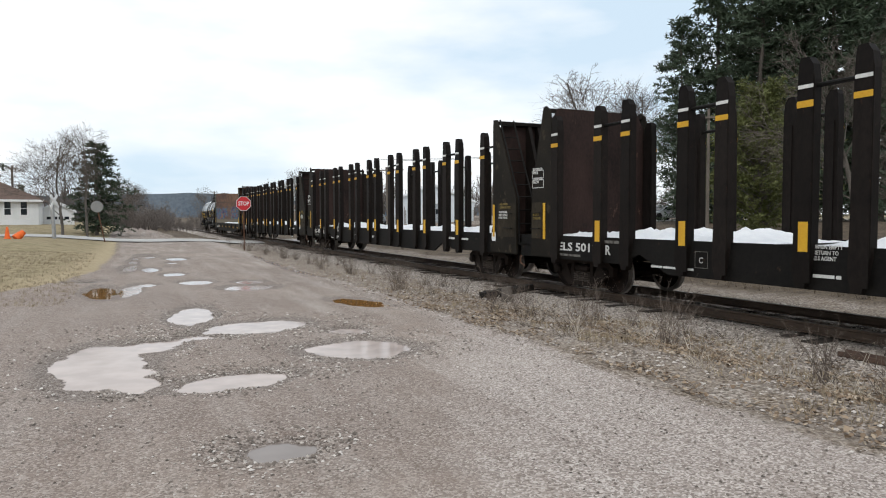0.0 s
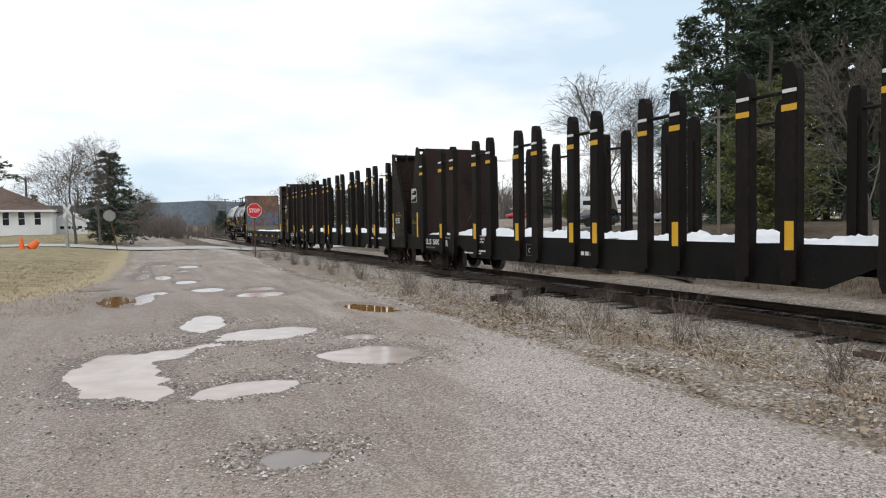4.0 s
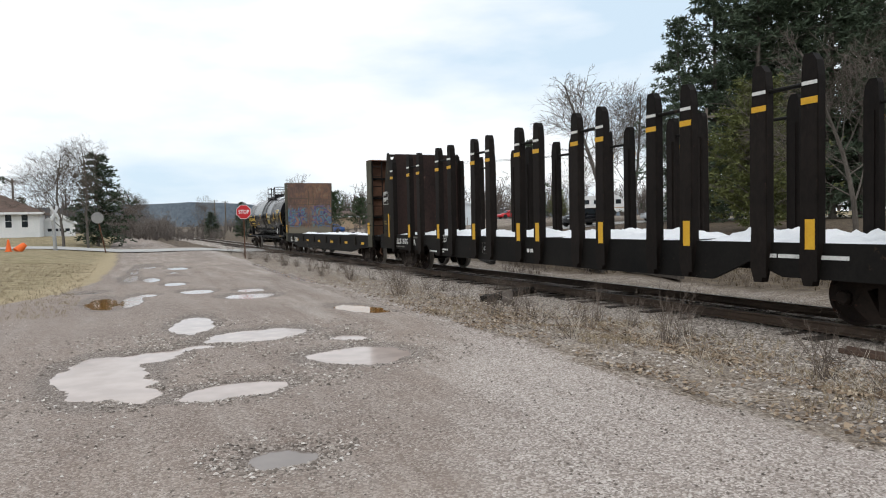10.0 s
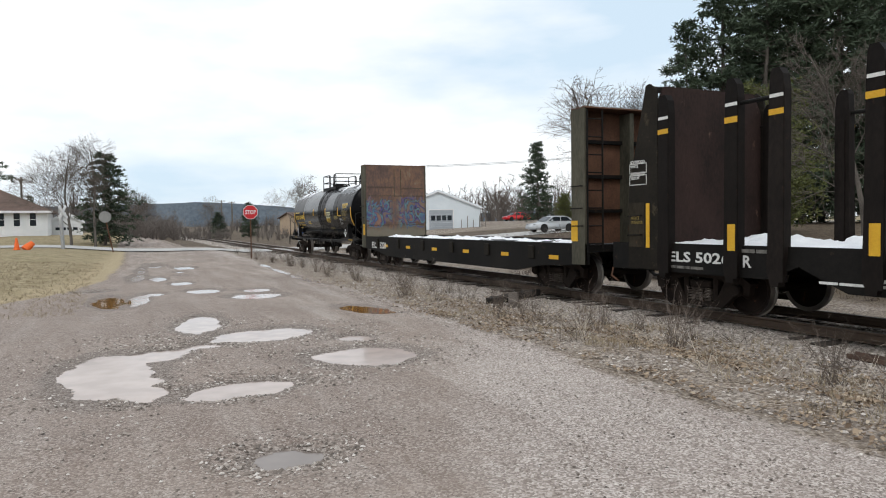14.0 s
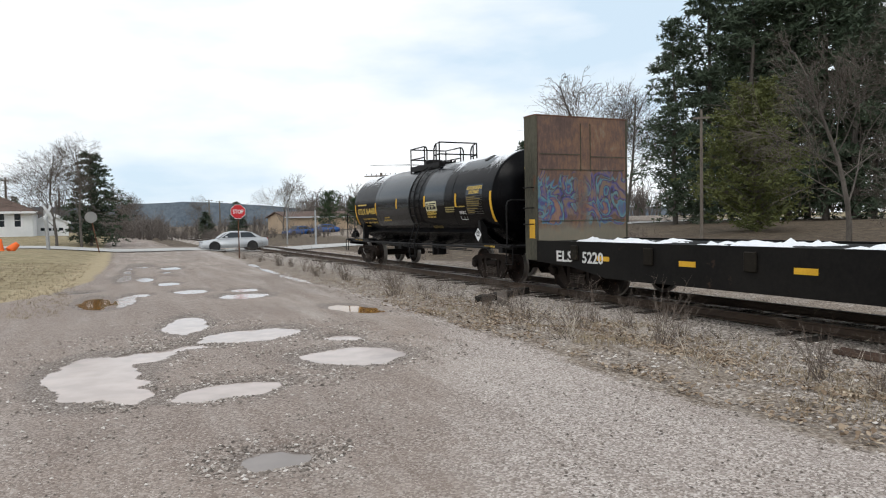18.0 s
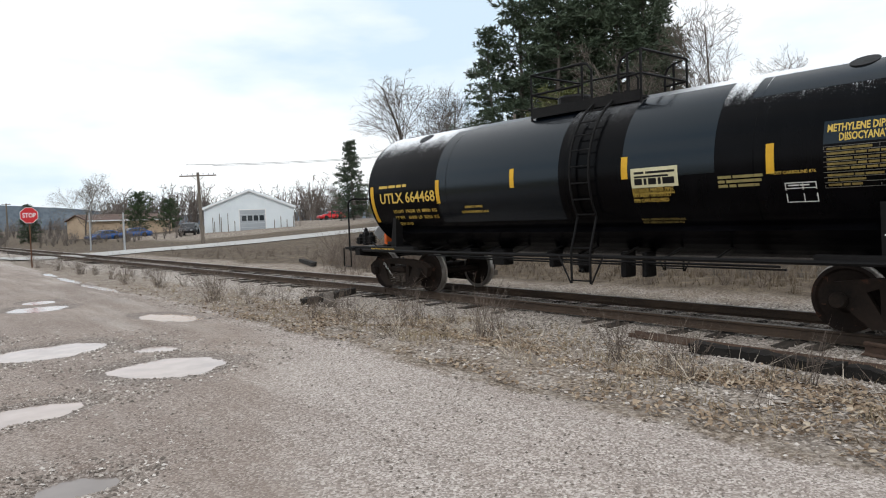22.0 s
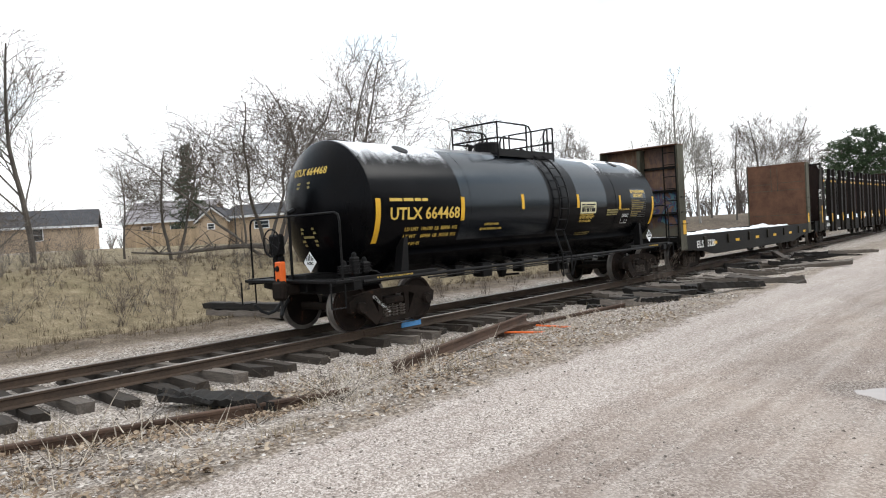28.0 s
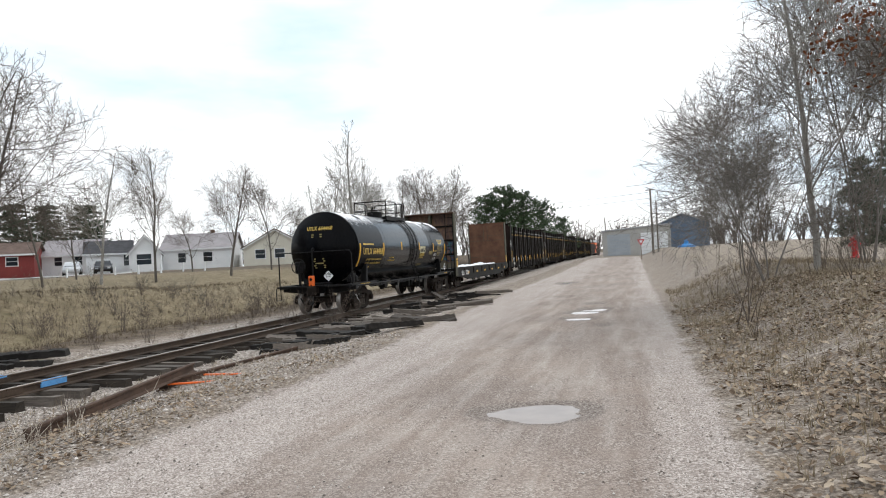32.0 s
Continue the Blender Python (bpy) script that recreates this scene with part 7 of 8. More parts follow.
def conifer_meshes(seed, h, r, boughs=150, droop=0.2, bottom=0.06, mat="spruce_needle", tufts=9, blades=9, blunt=0.0, tuft=0.34, width=0.035):
    """A trunk with separate boughs; each bough carries tufts of fine needle sprays, with gaps between."""
    rnd = random.Random(seed)
    tv, tf = [], []
    limb(tv, tf, [Vector((0.12 * math.sin(i * 1.7 + seed), 0.12 * math.cos(i * 2.1 + seed), h * i / 7)) for i in range(8)], h * 0.013, 0.025, 7)
    vs, fs = [], []
    for br in range(boughs):
        f = bottom + (0.985 - bottom) * ((br + rnd.random()) / boughs) ** 0.9
        prof = (1 - f) ** (0.85 - 0.5 * blunt) * (1.0 if f > 0.25 else 0.75 + f)
        a = rnd.uniform(0, 6.283)
        ragged = 1.0 + 0.55 * noise.noise(Vector((math.cos(a) * 1.2, math.sin(a) * 1.2, f * 7 + seed * 5.1)))
        L = (r * prof * ragged + 0.35 * tuft / 0.34) * rnd.uniform(0.7, 1.1)
        dirv = Vector((math.cos(a), math.sin(a), 0))
        lift = rnd.uniform(-0.10, 0.22) + 0.35 * f
        root = Vector((0, 0, h * f))
        tip = root + dirv * L + Vector((0, 0, (lift - droop) * L))
        limb(tv, tf, [root, root.lerp(tip, 0.5) + Vector((0, 0, 0.06 * L)), tip], 0.012 + 0.008 * L, 0.008, 3)
        for j in range(max(3, int(tufts * (0.35 + 0.65 * L / r)))):
            t = rnd.random() ** 0.6
            c = root + dirv * (L * t) + Vector((0, 0, L * t * (lift - droop * t))) + Vector((rnd.gauss(0, 0.13), rnd.gauss(0, 0.13), rnd.gauss(0, 0.05))) * L * (0.5 + t * 0.6)
            for _ in range(blades):
                e = Vector((rnd.gauss(0, 1), rnd.gauss(0, 1), rnd.gauss(0.25, 0.7))) + dirv * 0.7
                e = e.normalized() * tuft * rnd.uniform(0.6, 1.5)
                s = e.cross(Vector((rnd.gauss(0, 1), rnd.gauss(0, 1), rnd.gauss(0, 1)))).normalized() * width * rnd.uniform(0.7, 1.6)
                k = len(vs)
                m = c + e * 0.45
                vs += [tuple(c), tuple(m + s), tuple(c + e), tuple(m - s)]
                fs.append((k, k + 1, k + 2, k + 3))
    a, b = bpy.data.meshes.new("trunk"), bpy.data.meshes.new("crown")
    a.from_pydata(tv, [], tf)
    b.from_pydata(vs, [], fs)
    a.materials.append(MAT["bark"])
    b.materials.append(MAT[mat])
    return a, b


SPRUCE = [conifer_meshes(s, 20, 4.6, 185, 0.22, 0.04, "spruce_needle", 14, 9, 0.35, 0.42, 0.045) for s in (1, 2, 3)]
SLIM = conifer_meshes(4, 10, 2.5, 190, 0.22, 0.04, "spruce_needle", 13, 9, 0.35, 0.26, 0.035)
CEDAR = conifer_meshes(5, 8, 3.0, 260, -0.35, 0.01, "cedar_needle", 15, 10, 0.9, 0.24, 0.03)
PINE = conifer_meshes(6, 10, 3.8, 130, -0.15, 0.12, "pine_needle", 14, 9, 0.9, 0.32, 0.04)


def conifer(name, meshes, base_h, az, dist, h, label, group, rz=0.0, wide=1.0):
    x, y = at(az, dist)
    e = thing(name, label, "tree", group)
    k = h / base_h
    e.matrix_basis = pose(x, y, ground_z(x, y) - 0.05, 0, 0, rz) @ Matrix.Diagonal((k * wide, k * wide, k, 1))
    for nm, me in zip(("trunk", "crown"), meshes):
        o = new(nm, me)
        o.parent = e


for i, (az, d, h) in enumerate(((44.6, 62, 17.5), (47.2, 64, 24.0), (50.2, 64, 24.5), (52.6, 66, 25.0), (55.0, 64, 25.0), (57.0, 63, 23.0), (58.2, 66, 20.0), (48.8, 74, 25.0), (54.0, 75, 26.0), (51.2, 72, 25.0), (56.8, 74, 24.5))):
    conifer("spruce_tree", SPRUCE[i % 3], 20, az, d, h, "tall dark green spruce beyond the track", "tall spruces", i * 77.0)
conifer("cedar_tree", CEDAR, 8, 50.3, 46, 8.6, "bushy bright green cedar in front of spruces", "cedars")
conifer("cedar_tree", CEDAR, 8, 35.0, 92, 3.6, "bushy bright green cedar in front of spruces", "cedars", 40)
for az, d, h, w in ((358.55, 63, 7.7, 1.35), (349.4, 84, 12.5, 1.5), (32.8, 100, 11.6, 0.95), (88.5, 42, 9.6, 1.25), (71.0, 62, 8.6, 1.0), (72.6, 66, 8.0, 1.0), (118.0, 78, 11.0, 0.7), (6.6, 118, 4.4, 1.5), (9.0, 112, 5.6, 1.3), (353.7, 112, 5.4, 1.0), (196.3, 58, 6.5, 1.3), (198.2, 54, 7.0, 1.3), (137.2, 120, 11.0, 1.8), (132.6, 118, 11.0, 1.8), (134.6, 125, 11.5, 1.8)):
    conifer("spruce_tree", SLIM, 10, az, d, h, "single dark spruce with a pointed crown", "single spruces", az * 3, w)
for az, d, h in ((16.3, 112, 6.4), (18.4, 115, 5.2), (168.4, 96, 9.6), (170.0, 98, 11.0), (171.4, 100, 10.0), (173.0, 104, 9.0), (174.6, 125, 7.5)):
    conifer("pine_tree", PINE, 10, az, d, h, "broad dark green pine", "pines", az * 7)


# thickets, scrub and far woods
def stems(name, spots, label, mat, seed, h, n, thick=0.012, spread=0.5, twigs=5):
    rnd = random.Random(seed)
    vs, fs = [], []

    def blade(p, q, w):
        d = (q - p)
        s = d.cross(Vector((rnd.gauss(0, 1), rnd.gauss(0, 1), 0.2)))
        s = s.normalized() * w if s.length > 1e-6 else Vector((w, 0, 0))
        b = len(vs)
        o = d.cross(s).normalized() * w
        vs.extend((tuple(p + s), tuple(p - s * 0.5 + o * 0.87), tuple(p - s * 0.5 - o * 0.87), tuple(q)))
        fs.extend(((b, b + 1, b + 3), (b + 1, b + 2, b + 3), (b + 2, b, b + 3)))
    for x, y, k in spots:
        z = ground_z(x, y) - 0.03
        for _ in range(n):
            a = rnd.uniform(0, 6.283)
            L = h * k * rnd.uniform(0.55, 1.1)
            l = rnd.uniform(0.05, spread)
            p = Vector((x + rnd.gauss(0, 0.08 * k), y + rnd.gauss(0, 0.08 * k), z))
            m = p + Vector((math.cos(a) * l * L * 0.5, math.sin(a) * l * L * 0.5, L * 0.5))
            q = p + Vector((math.cos(a) * l * L * 1.15, math.sin(a) * l * L * 1.15, L))
            blade(p, m + (m - p) * 0.05, thick * k)
            blade(m, q, thick * 0.7 * k)
            for _ in range(twigs):
                f = rnd.uniform(0.25, 0.95)
                s = p.lerp(q, f) if f > 0.5 else p.lerp(m, f * 2)
                e = s + Vector((rnd.gauss(0, 0.22), rnd.gauss(0, 0.22), rnd.uniform(0.05, 0.4))) * L * 0.45
                blade(s, e, thick * 0.45 * k)
                blade(s.lerp(e, 0.5), s.lerp(e, 0.5) + Vector((rnd.gauss(0, 0.2), rnd.gauss(0, 0.2), rnd.uniform(0, 0.25))) * L * 0.35, thick * 0.35 * k)
    return stuff(name, vs, fs, mat, label, "brush")


rnd = random.Random(13)
bankb = []
for _ in range(85):
    y = rnd.uniform(-34, 1)
    if noise.noise(Vector((y * 0.22, 3, 0))) > -0.12:
        bankb.append((rnd.uniform(18.5, 24.5), y, rnd.uniform(0.5, 1.2)))
stems("bank_brush", bankb, "dead brown brush on the bank beyond the track", MAT["bark"], 14, 0.9, 14, 0.007, 1.0, 6)
edge = []
for _ in range(130):
    x, y = at(rnd.uniform(58, 106), rnd.uniform(18.5, 26))
    edge.append((x, y, rnd.uniform(0.4, 1.1)))
stems("thicket_edge", edge, "low dark tangled brush before the thicket", MAT["thicket"], 15, 1.5, 14, 0.008, 0.9, 6)
rnd = random.Random(3)
hedge = []
for _ in range(120):
    az = rnd.uniform(63, 112)
    x, y = at(az, rnd.uniform(25, 40))
    hedge.append((x, y, rnd.uniform(0.6, 1.15) * (1.0 if az < 101 else 0.55)))
stems("thicket", hedge, "dense leafless grey thicket beyond the track", MAT["thicket"], 4, 4.6, 11, 0.012, 0.75, 10)
scrub = [(*at(rnd.uniform(30.5, 43), rnd.uniform(24, 34)), rnd.uniform(0.6, 1.2)) for _ in range(110)]
scrub += [(*at(rnd.uniform(108, 158), rnd.uniform(20, 36)), rnd.uniform(0.35, 1.0)) for _ in range(170)]
stems("scrub", scrub, "low brown scrub on the bank beyond the track", MAT["brush"], 5, 1.4, 12, 0.010, 0.7, 6)
clumps = [(7.15, 7.4, 1.0), (7.4, 7.8, 0.8), (5.9, 15.0, 1.0), (6.2, 15.6, 0.9), (6.5, 20.5, 1.0), (6.1, 22.5, 0.9), (6.6, 26, 1.1), (7.2, 5.0, 0.7), (7.0, 4.2, 0.8), (6.9, 11.2, 0.7), (7.9, 10.0, 0.8), (6.4, 29.5, 1.0),
          (6.2, 33, 1.0), (6.9, 17.5, 0.8), (7.2, 2.8, 0.7), (6.4, -0.6, 0.6), (6.6, 0.9, 0.7), (6.0, 1.5, 0.6), (6.8, -7.6, 0.6), (6.6, 8.6, 0.6), (7.5, 13.2, 0.9), (8.0, 17.0, 0.8), (6.0, 36, 0.9), (7.2, 38, 1.0),
          (7.54, 10.1, 0.8), (7.83, 9.1, 0.8), (8.1, 8.1, 0.8), (7.06, 5.0, 0.8), (6.5, 3.7, 0.7)]
clumps += [(rnd.uniform(6.0, 8.2), rnd.uniform(9, 46), rnd.uniform(0.35, 0.8)) for _ in range(46)]
stems("roadside_weed", clumps, "dry leafless weed stalks beside the track", MAT["brush"], 6, 1.0, 20, 0.0075, 0.8, 3)
verge = [(rnd.uniform(14.2, 19.0), rnd.uniform(-3, 46), rnd.uniform(0.4, 1.1)) for _ in range(190)]
stems("verge_brush", verge, "low brown dead weeds beyond the track", MAT["brush"], 19, 0.65, 14, 0.007, 1.0, 4)
flatw = []
for cx, cy, n in ((6.75, -1.1, 9), (6.6, 4.0, 9), (7.3, 0.9, 4), (6.9, 7.6, 7), (6.3, -6.0, 7), (6.0, -3.0, 3), (6.5, 5.6, 5), (7.4, 11.5, 4), (6.0, 14.8, 5), (6.0, -5.8, 12), (5.95, -10.8, 8)):
    flatw += [(cx + rnd.gauss(0, 0.35), cy + rnd.gauss(0, 0.5), rnd.uniform(0.6, 1.1)) for _ in range(n)]
stems("fallen_stalk", flatw, "flattened pale dead stalks on the ground", MAT["stalk"], 7, 0.42, 7, 0.0055, 2.4, 1)
twigs = [(rnd.uniform(5.4, 8.6), rnd.uniform(-9, 12), rnd.uniform(0.5, 1.0)) for _ in range(26)]
stems("fallen_twig", twigs, "dark fallen twigs on the gravel shoulder", MAT["bark_dark"], 17, 0.55, 9, 0.006, 2.6, 3)
broken = [(rnd.uniform(5.5, 7.4), rnd.uniform(-8, 10), rnd.uniform(0.7, 1.2)) for _ in range(34)]
stems("broken_stalk", broken, "pale broken hollow weed stalks beside the track", MAT["stalk"], 18, 0.45, 3, 0.011, 0.9, 0)
briar = []
for _ in range(46):
    x, y = -2.2 - 5.5 * rnd.random() ** 1.2, rnd.uniform(-26, -3.5)
    briar.append((x, y, rnd.uniform(0.5, 1.2)))
stems("briar", briar, "tangled leafless brown briars on the bank", MAT["brush"], 8, 1.0, 9, 0.005, 1.1, 5)
sap = [(*at(rnd.uniform(185, 199), rnd.uniform(13, 34)), rnd.uniform(0.5, 1.0)) for _ in range(18)]
stems("sapling", sap, "thin leafless saplings on the bank", MAT["brush"], 9, 3.6, 5, 0.012, 0.45, 10)
woods = []
for _ in range(760):
    az = rnd.uniform(-20, 62) if rnd.random() < 0.62 else rnd.uniform(95, 200)
    d = rnd.uniform(135, 240)
    if 20 < az < 29 and d < 150:
        continue
    woods.append((*at(az, d), rnd.uniform(0.55, 1.1) * (0.46 if -1 < az < 14 else 1.0)))
stems("far_woods", woods, "distant band of leafless grey woods", MAT["far_wood"], 10, 8.5, 12, 0.16, 0.42, 6)
thin = [(*at(rnd.uniform(-1.5, 3.6), rnd.uniform(92, 128)), rnd.uniform(0.45, 0.95)) for _ in range(110)]
thin += [(*at(rnd.uniform(3.2, 7.6), rnd.uniform(100, 130)), rnd.uniform(0.16, 0.42)) for _ in range(90)]
thin += [(*at(rnd.uniform(9.5, 19.5), rnd.uniform(84, 110)), rnd.uniform(0.2, 0.5)) for _ in range(60)]
stems("far_thicket", thin, "grey leafless thicket beyond the crossing", MAT["far_wood"], 11, 4.2, 14, 0.05, 0.6, 7)

# distant hill; the blue-grey haze over it is painted into its colour
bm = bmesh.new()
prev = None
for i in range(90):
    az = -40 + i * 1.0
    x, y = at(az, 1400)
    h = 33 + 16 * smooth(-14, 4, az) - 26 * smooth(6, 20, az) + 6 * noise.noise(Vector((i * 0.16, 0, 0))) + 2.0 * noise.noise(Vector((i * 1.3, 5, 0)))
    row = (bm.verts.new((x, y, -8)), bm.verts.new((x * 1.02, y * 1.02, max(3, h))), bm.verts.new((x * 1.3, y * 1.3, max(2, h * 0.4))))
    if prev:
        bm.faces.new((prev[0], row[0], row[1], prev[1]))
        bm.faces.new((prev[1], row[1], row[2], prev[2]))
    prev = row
tagged(part("backdrop_hill", bm, MAT["hazy_hill"]), "distant wooded hill with blue-grey haze in its colour", "hill", kind="structure")


# ---- buildings ----
def house(name, label, az0, d0, az1, d1, depth, eave, rise, wall, roof, base=0.0, gable_front=False, windows=(), doors=(), over=0.35, group="", trim="white", chimney=None, category="house", clap=0.0, z0=None, hip=0.0):
    """The front runs from (az0, d0) to (az1, d1); local x along the front, y to the back."""
    x0, y0 = at(az0, d0)
    x1, y1 = at(az1, d1)
    W = math.hypot(x1 - x0, y1 - y0)
    zb = min(ground_z(x0, y0), ground_z(x1, y1)) if z0 is None else z0
    e = thing(name, label, category, group, pose(x0, y0, zb + base, 0, 0, math.degrees(math.atan2(y1 - y0, x1 - x0))))
    bm = bmesh.new()
    if gable_front:
        prism(bm, ((0, -0.6), (W, -0.6), (W, eave), (W / 2, eave + rise), (0, eave)), 0, depth, axis="y")
    elif hip:
        box(bm, 0, 0, -0.6, W, depth, eave)
    else:
        prism(bm, ((0, -0.6), (depth, -0.6), (depth, eave), (depth / 2, eave + rise), (0, eave)), 0, W, axis="x")
    body = part("wall", bm, MAT[wall], e)
    if clap:
        n = int(eave / clap)
        for i in range(n):
            bm = bmesh.new()
            box(bm, 0.02, -0.022, i * clap + 0.02, W - 0.02, -0.002, i * clap + clap * 0.88)
            part("clapboard", bm, MAT[wall], e)
    t = 0.16
    bm = bmesh.new()
    if gable_front:
        k = rise / (W / 2)
        for s in (0, 1):
            pts = [(-over, eave - k * over), (W / 2, eave + rise), (W / 2, eave + rise + t), (-over, eave - k * over + t)]
            if s:
                pts = [(W - a, b) for a, b in pts]
            prism(bm, pts, -over, depth + over, axis="y")
    elif hip:
        k = rise / (depth / 2)
        ze = eave - k * over
        low = [(-over, -over), (W + over, -over), (W + over, depth + over), (-over, depth + over)]
        a = [bm.verts.new((x, y, ze)) for x, y in low]
        b = [bm.verts.new((x, y, ze + t)) for x, y in low]
        r0, r1 = bm.verts.new((hip, depth / 2, eave + rise + t)), bm.verts.new((W - hip, depth / 2, eave + rise + t))
        bm.faces.new(a[::-1])
        for i in range(4):
            bm.faces.new((a[i], a[(i + 1) % 4], b[(i + 1) % 4], b[i]))
        for f in ((b[0], b[1], r1, r0), (b[1], b[2], r1), (b[2], b[3], r0, r1), (b[3], b[0], r0)):
            bm.faces.new(f)
    else:
        k = rise / (depth / 2)
        for s in (0, 1):
            pts = [(-over, eave - k * over), (depth / 2, eave + rise), (depth / 2, eave + rise + t), (-over, eave - k * over + t)]
            if s:
                pts = [(depth - a, b) for a, b in pts]
            prism(bm, pts, -over, W + over, axis="x")
    part("roof", bm, MAT[roof], e)
    if gable_front:
        for s in (0, 1):
            pts = [(-over, eave - k * over - 0.16), (W / 2, eave + rise - 0.16), (W / 2, eave + rise), (-over, eave - k * over)]
            if s:
                pts = [(W - a, b) for a, b in pts]
            bm = bmesh.new()
            prism(bm, pts, -over - 0.03, -over + 0.05, axis="y")
            part("fascia", bm, MAT[trim], e)
    else:
        bm = bmesh.new()
        box(bm, -over, -over - 0.05, eave - k * over - 0.06, W + over, -over - 0.005, eave - k * over + 0.14)
        part("fascia", bm, MAT[trim], e)
    for x, z, w, h in windows:
        win = new("window")
        win.parent = e
        bm = bmesh.new()
        for a, b, c, d in ((x - 0.08, x + w + 0.08, z - 0.08, z), (x - 0.08, x + w + 0.08, z + h, z + h + 0.08), (x - 0.08, x, z, z + h), (x + w, x + w + 0.08, z, z + h)):
            box(bm, a, -0.06, c, b, 0.02, d)
        box(bm, x, -0.045, z + h / 2 - 0.02, x + w, -0.02, z + h / 2 + 0.02)
        part("window_frame", bm, MAT[trim], win)
        bm = bmesh.new()
        box(bm, x, -0.035, z, x + w, -0.025, z + h)
        part("pane", bm, MAT["glass"], win)
    for x, w, h, m in doors:
        bm = bmesh.new()
        n = max(2, int(h / 0.55))
        for i in range(n):
            box(bm, x, -0.05, i * h / n + 0.012, x + w, -0.004, (i + 1) * h / n - 0.012)
        d_ = part("door", bm, MAT[m], e)
        if w > 2:
            for j in range(4):
                bm = bmesh.new()
                box(bm, x + w * (0.08 + 0.23 * j), -0.058, h * 0.50, x + w * (0.08 + 0.23 * j) + w * 0.18, -0.052, h * 0.74)
                part("pane", bm, MAT["glass"], d_)
        bm = bmesh.new()
        for a, b, c, d in ((x - 0.12, x, 0, h + 0.12), (x + w, x + w + 0.12, 0, h + 0.12), (x, x + w, h, h + 0.12)):
            box(bm, a, -0.07, c, b, 0.01, d)
        part("door_frame", bm, MAT[trim], e)
    if chimney:
        x, y = chimney
        bm = bmesh.new()
        box(bm, x, y, eave + rise * 0.4, x + 0.6, y + 0.6, eave + rise + 0.7, 0.02)
        part("chimney", bm, MAT["rust"], e)
    return e


house("white_house", "white clapboard house with a hipped brown shingle roof", 341.5, 78, 354.75, 75, 9.5, 2.45, 2.3, "white", "shingle_brown", 0.0, windows=((13.9, 0.95, 0.5, 1.2), (15.15, 0.95, 0.5, 1.2), (16.45, 0.95, 0.5, 1.2), (10.0, 0.95, 0.8, 1.2)), clap=0.2, group="houses", hip=4.9, over=0.45)
house("white_garage", "small white garage with a gable roof and a glazed door", 354.85, 82, 357.0, 82, 6, 1.55, 0.85, "white", "white", 0.0, True, doors=((0.35, 2.35, 1.22, "white"),), over=0.2, category="garage", clap=0.2)
barn = house("pole_barn", "large white sheet-metal garage with a grey overhead door", 21.0, 95, 28.0, 95, 16, 3.25, 2.3, "white_sheet", "white_sheet", 0.0, True, doors=((4.5, 3.3, 2.9, "door_grey"),), over=0.25, category="garage")
for i in range(11):
    bm = bmesh.new()
    xx = 1.3 + i * 0.85
    if 4.0 < xx < 8.2:
        xx += 4.2 if xx > 6 else -3.6
    tube(bm, ((xx, -0.6, 0), (xx, -0.6, 1.5 + 0.5 * ((i * 7) % 3))), 0.05, 5)
    part("leaning_stick", bm, MAT["pole_wood"], barn)
house("ochre_shed", "long low ochre building beyond the crossing", 12.8, 120, 18.6, 126, 8, 2.6, 0.9, "siding_tan", "shingle_brown", 0.2, category="shed")
house("grey_house", "grey house with a tin roof behind the thicket", 73.5, 48, 80.5, 46, 7, 3.0, 2.0, "siding_grey", "galv", 0.0, windows=((2.0, 0.9, 1.0, 1.1),), group="houses")
house("white_shed", "white shed behind the thicket", 83.5, 42, 87.5, 41, 4, 2.0, 0.8, "white", "galv", 0.0, True, category="shed")
house("grey_roof_house", "tan house with a long pale grey roof", 113.2, 80, 119.2, 77, 8, 2.6, 2.1, "siding_tan", "shingle_pale", 0.0, windows=((2.0, 0.9, 1.0, 1.1), (5.0, 0.9, 1.0, 1.1)), group="houses", z0=2.1)
house("tan_cottage", "small tan house with a dark roof", 104.0, 73, 111.3, 72, 7, 2.15, 1.5, "siding_tan", "shingle_dark", 0.0, windows=((4.0, 0.9, 1.0, 1.0),), group="houses", z0=2.2)
house("tan_house", "tan clapboard ranch house with a dark roof", 120.4, 65, 129.2, 61, 8, 2.3, 1.1, "siding_tan", "shingle_dark", 0.0, windows=((3.2, 1.15, 1.3, 0.6), (6.4, 1.15, 1.3, 0.6)), doors=((8.3, 0.9, 2.0, "white"),), clap=0.22, group="houses", z0=1.95)
house("tan_garage", "tan garage wing with a gable front", 118.7, 64, 120.8, 63.5, 7, 2.2, 1.0, "siding_tan", "shingle_dark", 0.0, True, windows=((0.8, 1.3, 0.5, 0.4),), category="garage", z0=1.95)
house("red_house", "small dark red house with a white-trimmed window", 130.6, 98, 133.8, 97, 7, 2.3, 1.4, "siding_red", "shingle_brown", 0.0, windows=((2.6, 0.9, 1.2, 1.0),), group="houses", z0=2.6)
house("small_white_house", "small white house with a grey roof", 134.2, 102, 137.9, 100, 7, 2.2, 1.9, "white", "shingle_pale", 0.0, windows=((1.6, 0.8, 0.9, 1.1), (4.0, 0.8, 0.9, 1.1)), group="houses", z0=2.5)
house("white_wing", "white garage wing with a dark roof", 137.1, 97, 140.2, 97, 7, 2.15, 1.6, "white", "shingle_dark", 0.0, windows=((4.3, 0.5, 0.7, 1.4),), doors=((0.4, 1.0, 2.0, "white"),), category="garage", z0=2.4)
